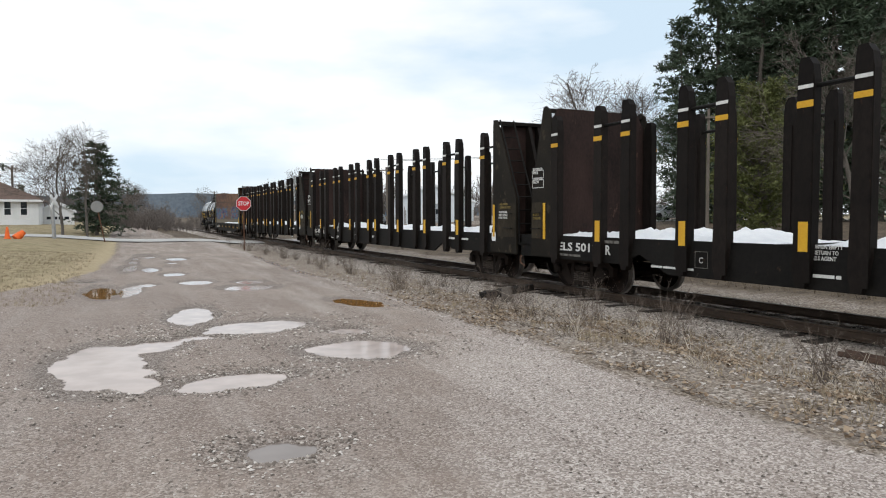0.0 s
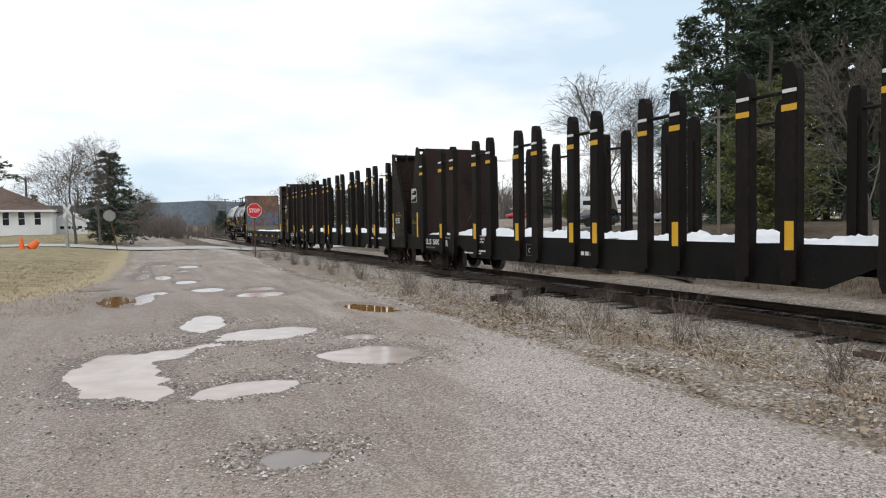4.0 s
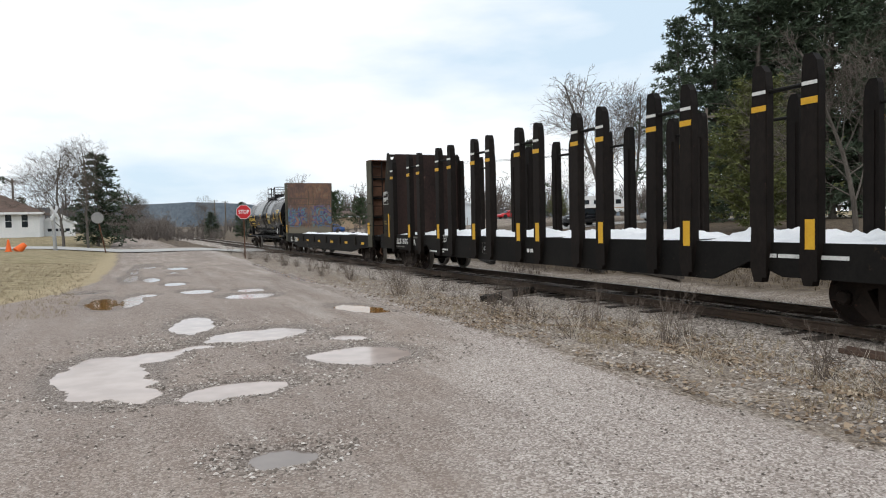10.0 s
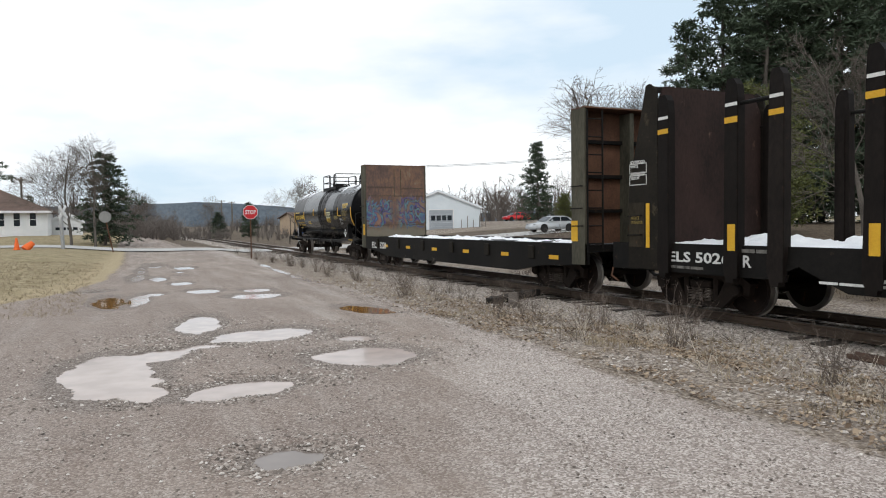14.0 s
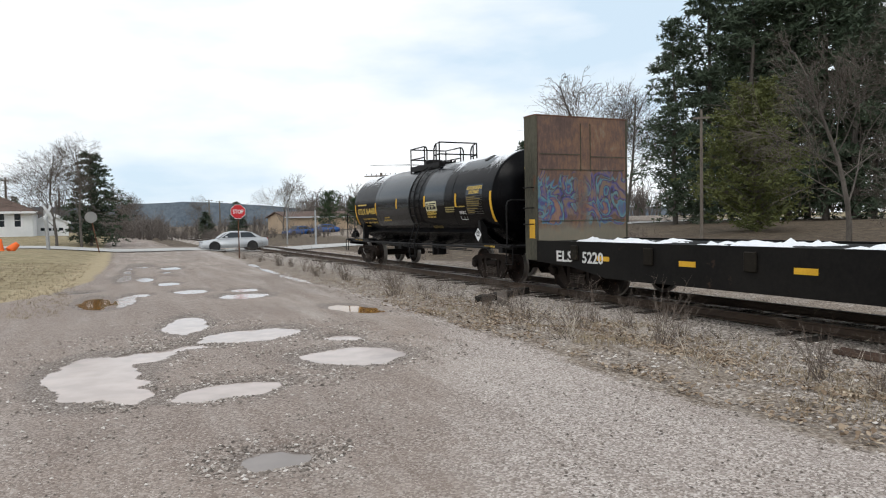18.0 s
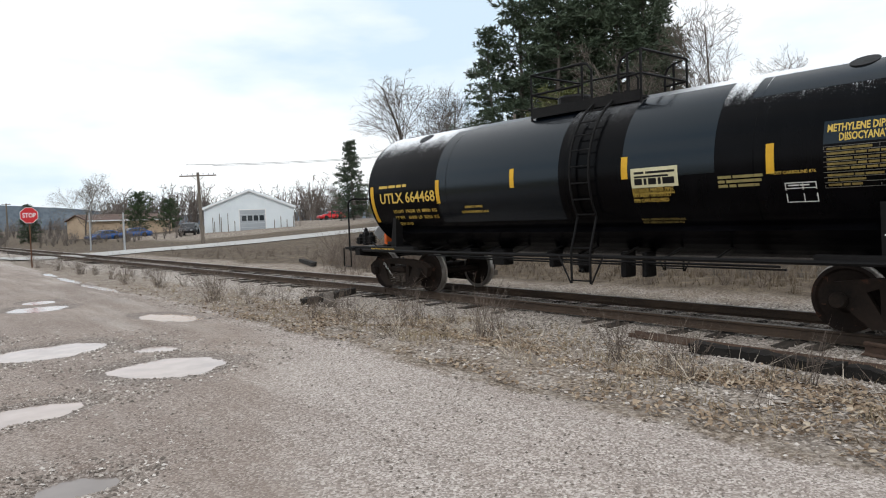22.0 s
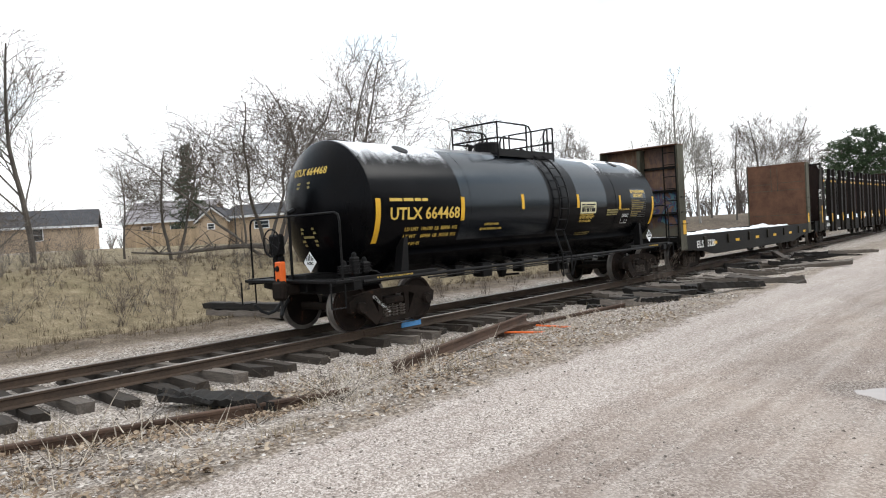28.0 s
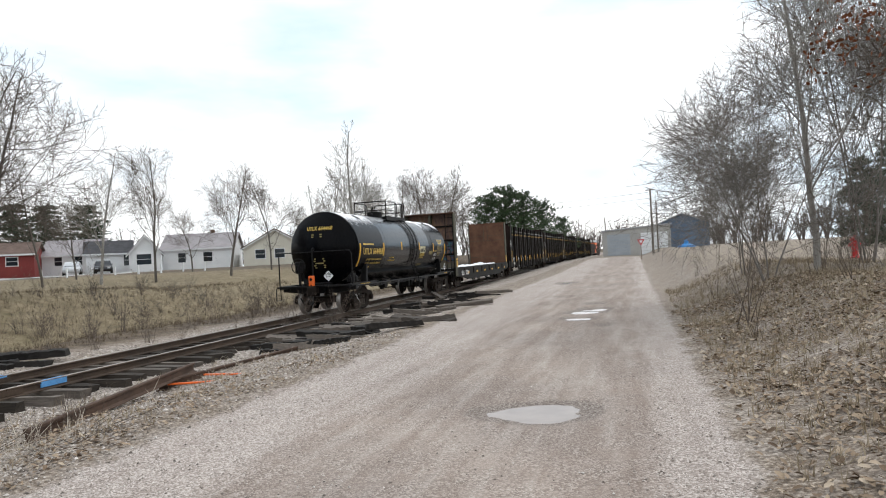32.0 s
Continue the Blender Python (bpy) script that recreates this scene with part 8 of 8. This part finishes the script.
house("white_gable_house", "white house with a gable front and pale roof", 140.0, 95, 142.3, 95, 9, 2.2, 2.2, "white", "shingle_pale", 0.0, True, windows=((0.9, 0.7, 1.7, 1.3),), group="houses", clap=0.2, z0=2.2)
house("white_long_house", "long white house with a pale reddish roof", 142.3, 103, 147.6, 101, 8, 2.8, 2.1, "white", "shingle_pale", 0.0, windows=((2.2, 0.9, 1.0, 1.3), (5.6, 0.9, 1.2, 1.3)), chimney=(5.6, 5.4), group="houses", z0=2.1)
house("brown_gable_house", "white gabled house with a brown roof edge", 148.4, 98, 153.4, 98, 9, 2.45, 2.4, "cream_wall", "shingle_brown", 0.0, True, windows=((1.6, 0.9, 1.3, 1.2), (4.2, 0.9, 1.3, 1.2)), group="houses", z0=2.1)
wh = thing("warehouse", "pale block warehouse with two large overhead doors", "warehouse", m=pose(4.4, -112, ground_z(2, -112), 0, 0, 180))
bm = bmesh.new()
prism(bm, ((0, -0.5), (10.4, -0.5), (10.4, 4.5), (0, 3.85)), 0, 14, axis="y")
part("wall", bm, MAT["block_wall"], wh)
bm = bmesh.new()
prism(bm, ((-0.2, 3.85), (10.6, 4.5), (10.6, 4.7), (-0.2, 4.05)), -0.2, 14.2, axis="y")
part("roof", bm, MAT["galv"], wh)
for x, w, h, m in ((0.75, 3.5, 3.35, "door_grey"), (5.9, 4.0, 3.4, "white")):
    for i in range(6):
        bm = bmesh.new()
        box(bm, x, -0.06, i * h / 6 + 0.015, x + w, -0.01, (i + 1) * h / 6 - 0.015)
        part("door_panel", bm, MAT[m], wh)
house("blue_shed", "blue-grey sheet-metal shed with a gable", 185.7, 128, 182.2, 128, 14, 4.0, 1.6, "blue_sheet", "galv", 0.6, True, category="shed", z0=0.5)

# tan board fence beside the tan house
fence = thing("board_fence", "weathered tan board fence beside the house", "fence")
for i in range(26):
    az = 114.2 + i * 0.176
    x, y = at(az, 60)
    bm = bmesh.new()
    box(bm, -0.088, -0.012, 0, 0.088, 0.012, 1.4)
    o = part("board", bm, MAT["fence_wood"], fence)
    o.matrix_basis = pose(x, y, ground_z(x, y), 0, 0, -az)
low = thing("low_fence", "low white rail fence before the houses", "fence")
for i in range(8):
    x, y = at(134.3 + i * 1.6, 76)
    bm = bmesh.new()
    box(bm, -0.07, -0.07, 0, 0.07, 0.07, 0.95)
    o = part("post", bm, MAT["white"], low)
    o.matrix_basis = pose(x, y, ground_z(x, y) - 0.05)
# side street before the far houses
bm = bmesh.new()
prev = None
for i in range(25):
    az = 127.0 + i * 0.55
    row = []
    for d in (80.0, 83.0, 86.0):
        x, y = at(az, d + i * 0.15)
        row.append(bm.verts.new((x, y, ground_z(x, y) + 0.10)))
    if prev:
        for k in (0, 1):
            bm.faces.new((prev[k], prev[k + 1], row[k + 1], row[k]))
    prev = row
bmesh.ops.recalc_face_normals(bm, faces=bm.faces)
tagged(part("side_street", bm, MAT["asphalt"]), "pale asphalt side street before the houses", "street", kind="structure")
# limb torn from the leaning tree, lying over the yard
fallen = thing("fallen_limb", "grey fallen tree limb lying along the yard", "log")
vs, fs = [], []
frnd = random.Random(41)
x0, y0 = at(125.6, 29.6)
x1, y1 = at(114.2, 31.5)
pts = []
for i in range(12):
    f = i / 11
    x, y = x0 + (x1 - x0) * f, y0 + (y1 - y0) * f
    pts.append(Vector((x, y, ground_z(x, y) + 0.28 + 0.10 * math.sin(f * 7) + 0.12 * f)))
limb(vs, fs, pts, 0.13, 0.04, 7)
me = bpy.data.meshes.new("log")
me.from_pydata(vs, [], fs)
me.materials.append(MAT["bark"])
o = new("log", me)
o.parent = fallen
for i in range(16):
    p = pts[frnd.randint(3, 11)]
    vs, fs = [], []
    q = p + Vector((frnd.gauss(0, 0.7), frnd.gauss(0, 0.7), frnd.uniform(0.1, 1.3)))
    limb(vs, fs, [p, p.lerp(q, 0.5) + Vector((0, 0, 0.1)), q], 0.03, 0.008, 4)
    me = bpy.data.meshes.new("branch")
    me.from_pydata(vs, [], fs)
    me.materials.append(MAT["bark"])
    o = new("branch", me)
    o.parent = fallen

# ---- signs and poles ----
def pole(name, az, dist, h, r, label, mat="pole_wood", arms=(), tilt=(0, 0), category="utility pole", group="utility poles", face=0.0):
    x, y = at(az, dist)
    e = thing(name, label, category, group, pose(x, y, ground_z(x, y), tilt[0], tilt[1], -az + face))
    bm = bmesh.new()
    tube(bm, ((0, 0, -0.3), (0, 0, h * 0.5), (0, 0, h)), [r, r * 0.88, r * 0.72], 8)
    part("pole_shaft", bm, MAT[mat], e)
    for z, w in arms:
        bm = bmesh.new()
        box(bm, -w / 2, -0.14, z - 0.05, w / 2, -0.05, z + 0.06)
        part("crossarm", bm, MAT["pole_wood"], e)
        n = max(2, int(w / 0.42))
        for i in range(n):
            bm = bmesh.new()
            lathe(bm, ((0, 0.018), (0.08, 0.018), (0.085, 0.04), (0.15, 0.035), (0.17, 0.01)), "z", 8)
            o = part("insulator", bm, MAT["glass"], e)
            o.matrix_basis = pose(-w / 2 + w * (i + 0.5) / n, -0.095, z + 0.06)
        if w > 2:
            bm = bmesh.new()
            tube(bm, ((-0.55, -0.1, z), (0, -0.1, z - 0.5)), 0.02, 4)
            tube(bm, ((0.55, -0.1, z), (0, -0.1, z - 0.5)), 0.02, 4)
            part("arm_brace", bm, MAT["pole_wood"], e)
    return e


pole("utility_pole", 20.85, 64, 6.3, 0.16, "old leaning wooden pole with one long crossarm", arms=((6.0, 3.1),), tilt=(0, -1.5))
pole("utility_pole", 353.2, 88, 6.4, 0.14, "wooden utility pole behind the house", arms=((6.1, 1.2),))
pole("utility_pole", 6.9, 160, 7.6, 0.18, "wooden utility pole with a short crossarm", arms=((7.4, 1.6),))
pole("utility_pole", 7.7, 165, 7.4, 0.18, "wooden utility pole with a short crossarm", arms=((7.2, 1.6),))
pole("utility_pole", 46.6, 42, 7.4, 0.10, "thin grey pole with a small bracket", arms=((6.9, 0.9),))
pole("utility_pole", 95.2, 33, 8.4, 0.09, "wooden utility pole behind the thicket")
pole("utility_pole", 181.7, 95, 8.6, 0.15, "wooden utility pole near the warehouse", arms=((8.4, 1.2),))
pole("utility_pole", 182.1, 90, 6.4, 0.11, "short wooden pole near the warehouse")
pole("utility_pole", 178.0, 150, 8.0, 0.14, "wooden utility pole behind the warehouse")
pole("marker_post", 15.2, 60, 3.0, 0.09, "pale square post by the street", "galv", category="post", group="posts")
pole("marker_post", 12.9, 66, 3.2, 0.07, "pale square post by the street", "galv", category="post", group="posts")
pole("fence_post", 12.9, 66.5, 1.2, 0.06, "short post by the street", "pole_wood", category="post", group="posts")
pole("steel_pole", 121.5, 58, 4.0, 0.06, "thin dark steel pole before the tan house", "wire", category="pole", group="poles")

stop = thing("stop_sign", "red octagonal stop sign on a rusty steel post", "road sign", "road signs", pose(*at(9.08, 38), ground_z(*at(9.08, 38)), 0, 0, -9.08))
bm = bmesh.new()
box(bm, -0.03, 0.0, -0.2, 0.03, 0.05, 2.75)
part("post", bm, MAT["rust"], stop)
bm = bmesh.new()
octo = [(0.375 / math.cos(math.pi / 8) * math.cos(math.pi / 8 + k * math.pi / 4), 2.5 + 0.375 / math.cos(math.pi / 8) * math.sin(math.pi / 8 + k * math.pi / 4)) for k in range(8)]
prism(bm, octo, -0.012, -0.004, axis="y")
part("sign_plate", bm, MAT["white"], stop)
bm = bmesh.new()
prism(bm, [(a * 0.94, 2.5 + (b - 2.5) * 0.94) for a, b in octo], -0.016, -0.013, axis="y")
part("sign_face", bm, MAT["sign_red"], stop)
text_mesh("STOP", 0.30, MAT["white"], stop, pose(-0.27, -0.018, 2.40, 90, 0, 0), "lettering", "white word", 0.55, 0.006)

rs = thing("round_sign", "grey back of a round sign on a leaning post", "road sign", "road signs", pose(*at(358.95, 50), ground_z(*at(358.95, 50)), 0, -10, 0))
bm = bmesh.new()
box(bm, -0.035, -0.035, -0.2, 0.035, 0.035, 2.7)
part("post", bm, MAT["rust"], rs)
bm = bmesh.new()
lathe(bm, ((-0.06, 0.02), (-0.06, 0.37), (-0.05, 0.37), (-0.05, 0.02)), "y", 28, c=(0, 0, 2.35))
part("sign_plate", bm, MAT["sign_back"], rs)
xb = thing("crossbuck", "weathered white railway crossbuck on a post", "road sign", "road signs", pose(*at(355.65, 50), ground_z(*at(355.65, 50)), 0, -4, 66))
bm = bmesh.new()
box(bm, -0.09, -0.09, -0.2, 0.09, 0.09, 2.55, 0.02)
part("post", bm, MAT["galv"], xb)
for a in (42, -42):
    bm = bmesh.new()
    box(bm, -0.60, -0.02, -0.10, 0.60, 0.02, 0.10)
    o = part("blade", bm, MAT["white"], xb)
    o.matrix_basis = pose(0, -0.12 - (0.045 if a > 0 else 0), 2.35, 0, a, 0)
ys_ = thing("yield_sign", "small red and white triangular sign by the warehouse", "road sign", "road signs", pose(*at(180.8, 80), ground_z(*at(180.8, 80)), 0, 0, -180.8))
bm = bmesh.new()
tube(bm, ((0, 0, 0), (0, 0, 2.2)), 0.03, 6)
part("post", bm, MAT["rust"], ys_)
bm = bmesh.new()
prism(bm, ((-0.4, 2.3), (0.4, 2.3), (0, 1.6)), -0.05, -0.03, axis="y")
part("sign_plate", bm, MAT["sign_red"], ys_)
bm = bmesh.new()
prism(bm, ((-0.22, 2.2), (0.22, 2.2), (0, 1.82)), -0.056, -0.051, axis="y")
part("sign_face", bm, MAT["white"], ys_)
hyd = thing("fire_hydrant", "red fire hydrant on the grass bank", "hydrant", m=pose(*at(195.7, 30), ground_z(*at(195.7, 30)) + 0.0))
bm = bmesh.new()
lathe(bm, ((0, 0.16), (0.06, 0.16), (0.08, 0.11), (0.62, 0.11), (0.66, 0.15), (0.70, 0.15), (0.78, 0.10), (0.84, 0.03)), "z", 16)
part("barrel", bm, MAT["sign_red"], hyd)
for s in (-1, 1):
    bm = bmesh.new()
    tube(bm, ((s * 0.1, 0, 0.5), (s * 0.2, 0, 0.5)), 0.06, 8)
    part("nozzle", bm, MAT["sign_red"], hyd)
drum = thing("traffic_drum", "orange traffic cone by the lawn", "traffic cone", m=pose(*at(352.75, 47), ground_z(*at(352.75, 47))))
bm = bmesh.new()
lathe(bm, ((0, 0.2), (0.03, 0.2), (0.04, 0.16), (0.7, 0.05), (0.71, 0.01)), "z", 14)
part("cone_body", bm, MAT["orange"], drum)
bag = thing("orange_barrel", "tipped-over orange plastic barrel on the lawn", "barrel", m=pose(*at(353.5, 47), ground_z(*at(353.5, 47)) + 0.22, 0, 50, 30))
bm = bmesh.new()
lathe(bm, [(a * 0.62, b * 0.8) for a, b in ((-0.5, 0.02), (-0.5, 0.30), (-0.2, 0.29), (-0.18, 0.27), (0.1, 0.26), (0.12, 0.24), (0.45, 0.2), (0.46, 0.02))], "z", 16)
part("barrel_body", bm, MAT["orange"], bag)
tarp = thing("tarp_heap", "blue tarpaulin over a low heap by the shed", "tarpaulin", m=pose(*at(184.2, 100), ground_z(*at(184.2, 100))))
bm = bmesh.new()
lathe(bm, ((0, 1.5), (0.3, 1.4), (0.6, 0.9), (0.8, 0.4), (1.6, 0.3), (1.65, 0.02)), "z", 12)
bmesh.ops.scale(bm, vec=(0.8, 0.5, 0.6), verts=bm.verts)
part("tarp", bm, MAT["blue_tarp"], tarp)

# overhead wires
def wire(a, b, sag, r=0.018):
    bm = bmesh.new()
    a, b = Vector(a), Vector(b)
    tube(bm, [a.lerp(b, i / 12) - Vector((0, 0, sag * 4 * (i / 12) * (1 - i / 12))) for i in range(13)], r, 4)
    tagged(part("overhead_wire", bm, MAT["wire"]), "thin dark overhead wire", "wire", "overhead wires")


px, py = at(181.7, 95)
for dz in (8.4, 7.6):
    wire((px, py, dz + 0.6), (48, -92, dz + 0.2), 0.7)
    wire((px, py, dz + 0.6), (-45, -70, dz), 0.7)
px, py = at(20.85, 64)
for dx in (-1.2, 1.2):
    wire((px + dx, py, 7.0), (*at(44, 90), 11.0), 0.5)


# ---- vehicles ----
def wheel_part(parent, x, y, r=0.34):
    w = new("wheel")
    w.parent = parent
    w.matrix_basis = pose(x, y, r)
    bm = bmesh.new()
    lathe(bm, ((-0.11, r * 0.62), (-0.11, r * 0.94), (-0.08, r), (0.08, r), (0.11, r * 0.94), (0.11, r * 0.62)), "y", 24)
    part("tyre", bm, MAT["rubber"], w)
    bm = bmesh.new()
    lathe(bm, ((-0.10, r * 0.62), (-0.06, r * 0.55), (-0.09, 0.06), (-0.09, 0.01)), "y", 12)
    lathe(bm, ((0.10, r * 0.62), (0.06, r * 0.55), (0.09, 0.06), (0.09, 0.01)), "y", 12)
    part("rim", bm, MAT["galv"], w)


def vehicle(name, label, paint, L, lower, upper, W=1.78, clear=0.22, belt=0.92, r=0.34, axles=(0.95, 3.65), category="car", roof_dark=False):
    """Nose towards -x. lower and upper: outline points (x, z) of body and glasshouse."""
    e = thing(name, label, category, "vehicles")
    bm = bmesh.new()
    prism(bm, lower, -W / 2, W / 2, axis="y")
    bmesh.ops.bevel(bm, geom=[q for q in bm.edges if abs(q.verts[0].co.y - q.verts[1].co.y) < 1e-6], offset=0.06, segments=2, affect="EDGES")
    body = part("body", bm, MAT[paint], e, smooth=True)
    bm = bmesh.new()
    k = 0.14
    a = [bm.verts.new((x, -W / 2 + 0.04 + k * (z - belt) / 0.55, z)) for x, z in upper]
    b = [bm.verts.new((x, W / 2 - 0.04 - k * (z - belt) / 0.55, z)) for x, z in upper]
    n = len(upper)
    fs = [bm.faces.new(a), bm.faces.new(b[::-1])] + [bm.faces.new((a[i], b[i], b[(i + 1) % n], a[(i + 1) % n])) for i in range(n)]
    bmesh.ops.recalc_face_normals(bm, faces=fs)
    part("cabin", bm, MAT[paint], body)
    cx = sum(x for x, z in upper) / n
    zt = max(z for x, z in upper)
    # side glass, set just proud of the cabin
    for s in (-1, 1):
        xs_ = [x for x, z in upper if z > belt + 0.3]
        x_lo, x_hi = min(xs_), max(xs_)
        xb0, xb1 = min(x for x, z in upper), max(x for x, z in upper)
        mids = (x_lo + x_hi) / 2
        for q0, q1, t0, t1 in ((xb0 + 0.28, mids - 0.04, x_lo + 0.10, mids - 0.04), (mids + 0.04, xb1 - 0.38, mids + 0.04, x_hi - 0.10)):
            bm = bmesh.new()
            pts = []
            for x, z in ((q0, belt + 0.05), (q1, belt + 0.05), (t1, zt - 0.10), (t0, zt - 0.10)):
                pts.append(bm.verts.new((x, s * (W / 2 - 0.04 - k * (z - belt) / 0.55 + 0.012), z)))
            f = bm.faces.new(pts)
            g = bmesh.ops.extrude_face_region(bm, geom=[f])
            bmesh.ops.translate(bm, verts=[v for v in g["geom"] if isinstance(v, bmesh.types.BMVert)], vec=(0, -s * 0.02, 0))
            bmesh.ops.recalc_face_normals(bm, faces=bm.faces)
            part("side_window", bm, MAT["glass"], body)
    for x0_, x1_ in ((min(x for x, z in upper), min(x for x, z in upper if z > zt - 0.1)), (max(x for x, z in upper), max(x for x, z in upper if z > zt - 0.1))):
        bm = bmesh.new()
        s = -1 if x0_ < cx else 1
        p = [(x0_ + (x1_ - x0_) * 0.12 + s * 0.02, belt + 0.06), (x0_ + (x1_ - x0_) * 0.9 + s * 0.02, zt - 0.07)]
        q = [bm.verts.new((p[i][0], sy * (W / 2 - 0.16 - 0.1 * i), p[i][1])) for i, sy in ((0, -1), (0, 1), (1, 1), (1, -1))]
        bm.faces.new(q)
        part("windscreen" if s < 0 else "rear_window", bm, MAT["glass"], body)
    for s in (-1, 1):
        bm = bmesh.new()
        box(bm, 0.02, s * (W / 2 - 0.30) - 0.18, 0.62, 0.16, s * (W / 2 - 0.30) + 0.18, 0.76, 0.03)
        part("headlight", bm, MAT["galv"], body)
        bm = bmesh.new()
        box(bm, L - 0.14, s * (W / 2 - 0.25) - 0.16, 0.72, L - 0.0, s * (W / 2 - 0.25) + 0.16, 0.90, 0.03)
        part("tail_light", bm, MAT["lamp_red"], body)
        bm = bmesh.new()
        box(bm, cx - 1.05, s * (W / 2 + 0.02) - 0.08, belt + 0.04, cx - 0.88, s * (W / 2 + 0.02) + 0.08, belt + 0.18, 0.03)
        part("mirror", bm, MAT[paint], body)
        for ax in axles:
            bm = bmesh.new()
            lathe(bm, ((-0.01, r * 1.18), (0.01, r * 1.18)), "y", 24, c=(ax, s * (W / 2 + 0.002), r))
            part("wheel_arch", bm, MAT["rubber"], body)
            wheel_part(e, ax, s * (W / 2 - 0.06), r)
    return e


SEDAN_L = ((0.0, 0.32), (0.05, 0.62), (0.25, 0.74), (1.25, 0.88), (4.0, 0.98), (4.7, 0.92), (4.82, 0.75), (4.82, 0.38), (4.5, 0.24), (0.4, 0.22))
SEDAN_U = ((1.15, 0.86), (1.95, 1.36), (2.35, 1.45), (3.1, 1.44), (3.6, 1.36), (4.35, 0.95))
SUV_L = ((0.0, 0.4), (0.04, 0.75), (0.2, 0.92), (1.2, 1.04), (4.5, 1.10), (4.62, 0.95), (4.66, 0.5), (4.4, 0.32), (0.35, 0.30))
SUV_U = ((1.05, 1.0), (1.75, 1.55), (2.2, 1.66), (3.9, 1.63), (4.2, 1.55), (4.58, 1.08))
sedan = vehicle("silver_sedan", "silver four-door sedan driving over the crossing", "paint_silver", 4.82, SEDAN_L, SEDAN_U, belt=0.92)
white_suv = vehicle("white_suv", "white sport utility car driving over the crossing", "paint_white", 4.66, SUV_L, SUV_U, 1.86, belt=1.06, r=0.37, axles=(0.92, 3.62))
black_suv = vehicle("black_suv", "black sport utility car driving over the crossing", "paint_black", 4.66, SUV_L, SUV_U, 1.9, belt=1.06, r=0.38, axles=(0.92, 3.62))
for src, az, d, rz, lab, m in ((sedan, 12.7, 104, 20, "blue parked car by the ochre building", "paint_blue"), (sedan, 14.6, 106, 5, "blue parked car by the ochre building", "paint_blue"),
                               (black_suv, 138.2, 91, -50, "black parked car before the white house", "paint_black"), (white_suv, 136.1, 92, -50, "silver parked pickup before the houses", "paint_silver"),
                               (sedan, 30.0, 118, 0, "red parked car on the far street", "sign_red"), (black_suv, 19.6, 92, 60, "dark parked car by the garage", "paint_black"), (sedan, 128.9, 57, -30, "dark blue parked car beside the tan house", "paint_blue")):
    x, y = at(az, d)
    c = copy_thing(src, pose(x, y, ground_z(x, y) + 0.02, 0, 0, rz))
    c.name = "parked_car"
    tagged(c, lab, "car", "parked cars")
    for o in c.children_recursive:
        if o.name.startswith(("body", "cabin", "mirror")):
            o.data = o.data.copy()
            o.data.materials.clear()
            o.data.materials.append(MAT[m])
rv = thing("motorhome", "long white motorhome parked beyond the street", "motorhome", m=pose(*at(35.8, 96), ground_z(*at(37.5, 96)) + 0.1, 0, 0, -34))
bm = bmesh.new()
prism(bm, ((0, 0.5), (0, 2.4), (0.3, 2.75), (6.6, 2.75), (7.3, 2.2), (7.6, 1.3), (7.6, 0.5)), -1.1, 1.1, axis="y")
part("body", bm, MAT["white"], rv)
for x, w in ((0.6, 1.0), (2.2, 0.6), (3.4, 1.1), (5.2, 0.7), (6.3, 0.7)):
    bm = bmesh.new()
    box(bm, x, -1.115, 1.6, x + w, -1.102, 2.2)
    part("side_window", bm, MAT["glass"], rv)
bm = bmesh.new()
box(bm, 0.05, -1.11, 1.0, 7.5, -1.102, 1.14)
part("stripe", bm, MAT["siding_tan"], rv)
for x in (1.8, 6.0):
    for s in (-1, 1):
        wheel_part(rv, x, s * 1.0, 0.4)
tr = thing("white_trailer", "small white box trailer parked beyond the street", "trailer", m=pose(*at(45.6, 88), ground_z(*at(45.6, 88)), 0, 0, -40))
bm = bmesh.new()
box(bm, 0, -1.0, 0.5, 3.4, 1.0, 2.5, 0.08)
part("body", bm, MAT["white"], tr)
for s in (-1, 1):
    wheel_part(tr, 1.7, s * 0.95, 0.32)


def motions():
    for ob, u in TRAIN:
        walk(ob, [(t, pose(MID_X, u - s_of(t), RAIL_Z)) for t in (0, 3, 6, 9, 12, 14, 16.5, 19, 21, 22.5, 24, 26, 27.5, 29, 30, 32)])
    # cars wait at the crossing, then cross behind the train; x is the middle of each car
    drives = (
        (black_suv, STREET_Y - 1.6, ((0, 40.0), (10.4, 40.0), (11, 36.5), (12, 31.5), (13, 25.8), (14, 18.8), (15, 10.6), (16.5, -1.9), (17, -6.2), (20, -32), (32, -120))),
        (sedan, STREET_Y - 1.6, ((0, 49.9), (11.2, 49.9), (12, 46.0), (13, 41.2), (14, 35.6), (15, 29.2), (16, 22.2), (17, 14.4), (18, 8.0), (19, 1.4), (20, -6), (22, -22), (32, -110))),
        (white_suv, STREET_Y - 1.6, ((0, 58.5), (12.6, 58.5), (14, 54.0), (15, 49.5), (16.5, 41.0), (17, 37.8), (18, 27.8), (19, 17.4), (20, 8.9), (21, 1.4), (22, -6), (24, -24), (32, -110))),
    )
    for ob, y, rows in drives:
        walk(ob, [(t, pose(x - 2.35, y, street_z(x))) for t, x in rows])


motions()
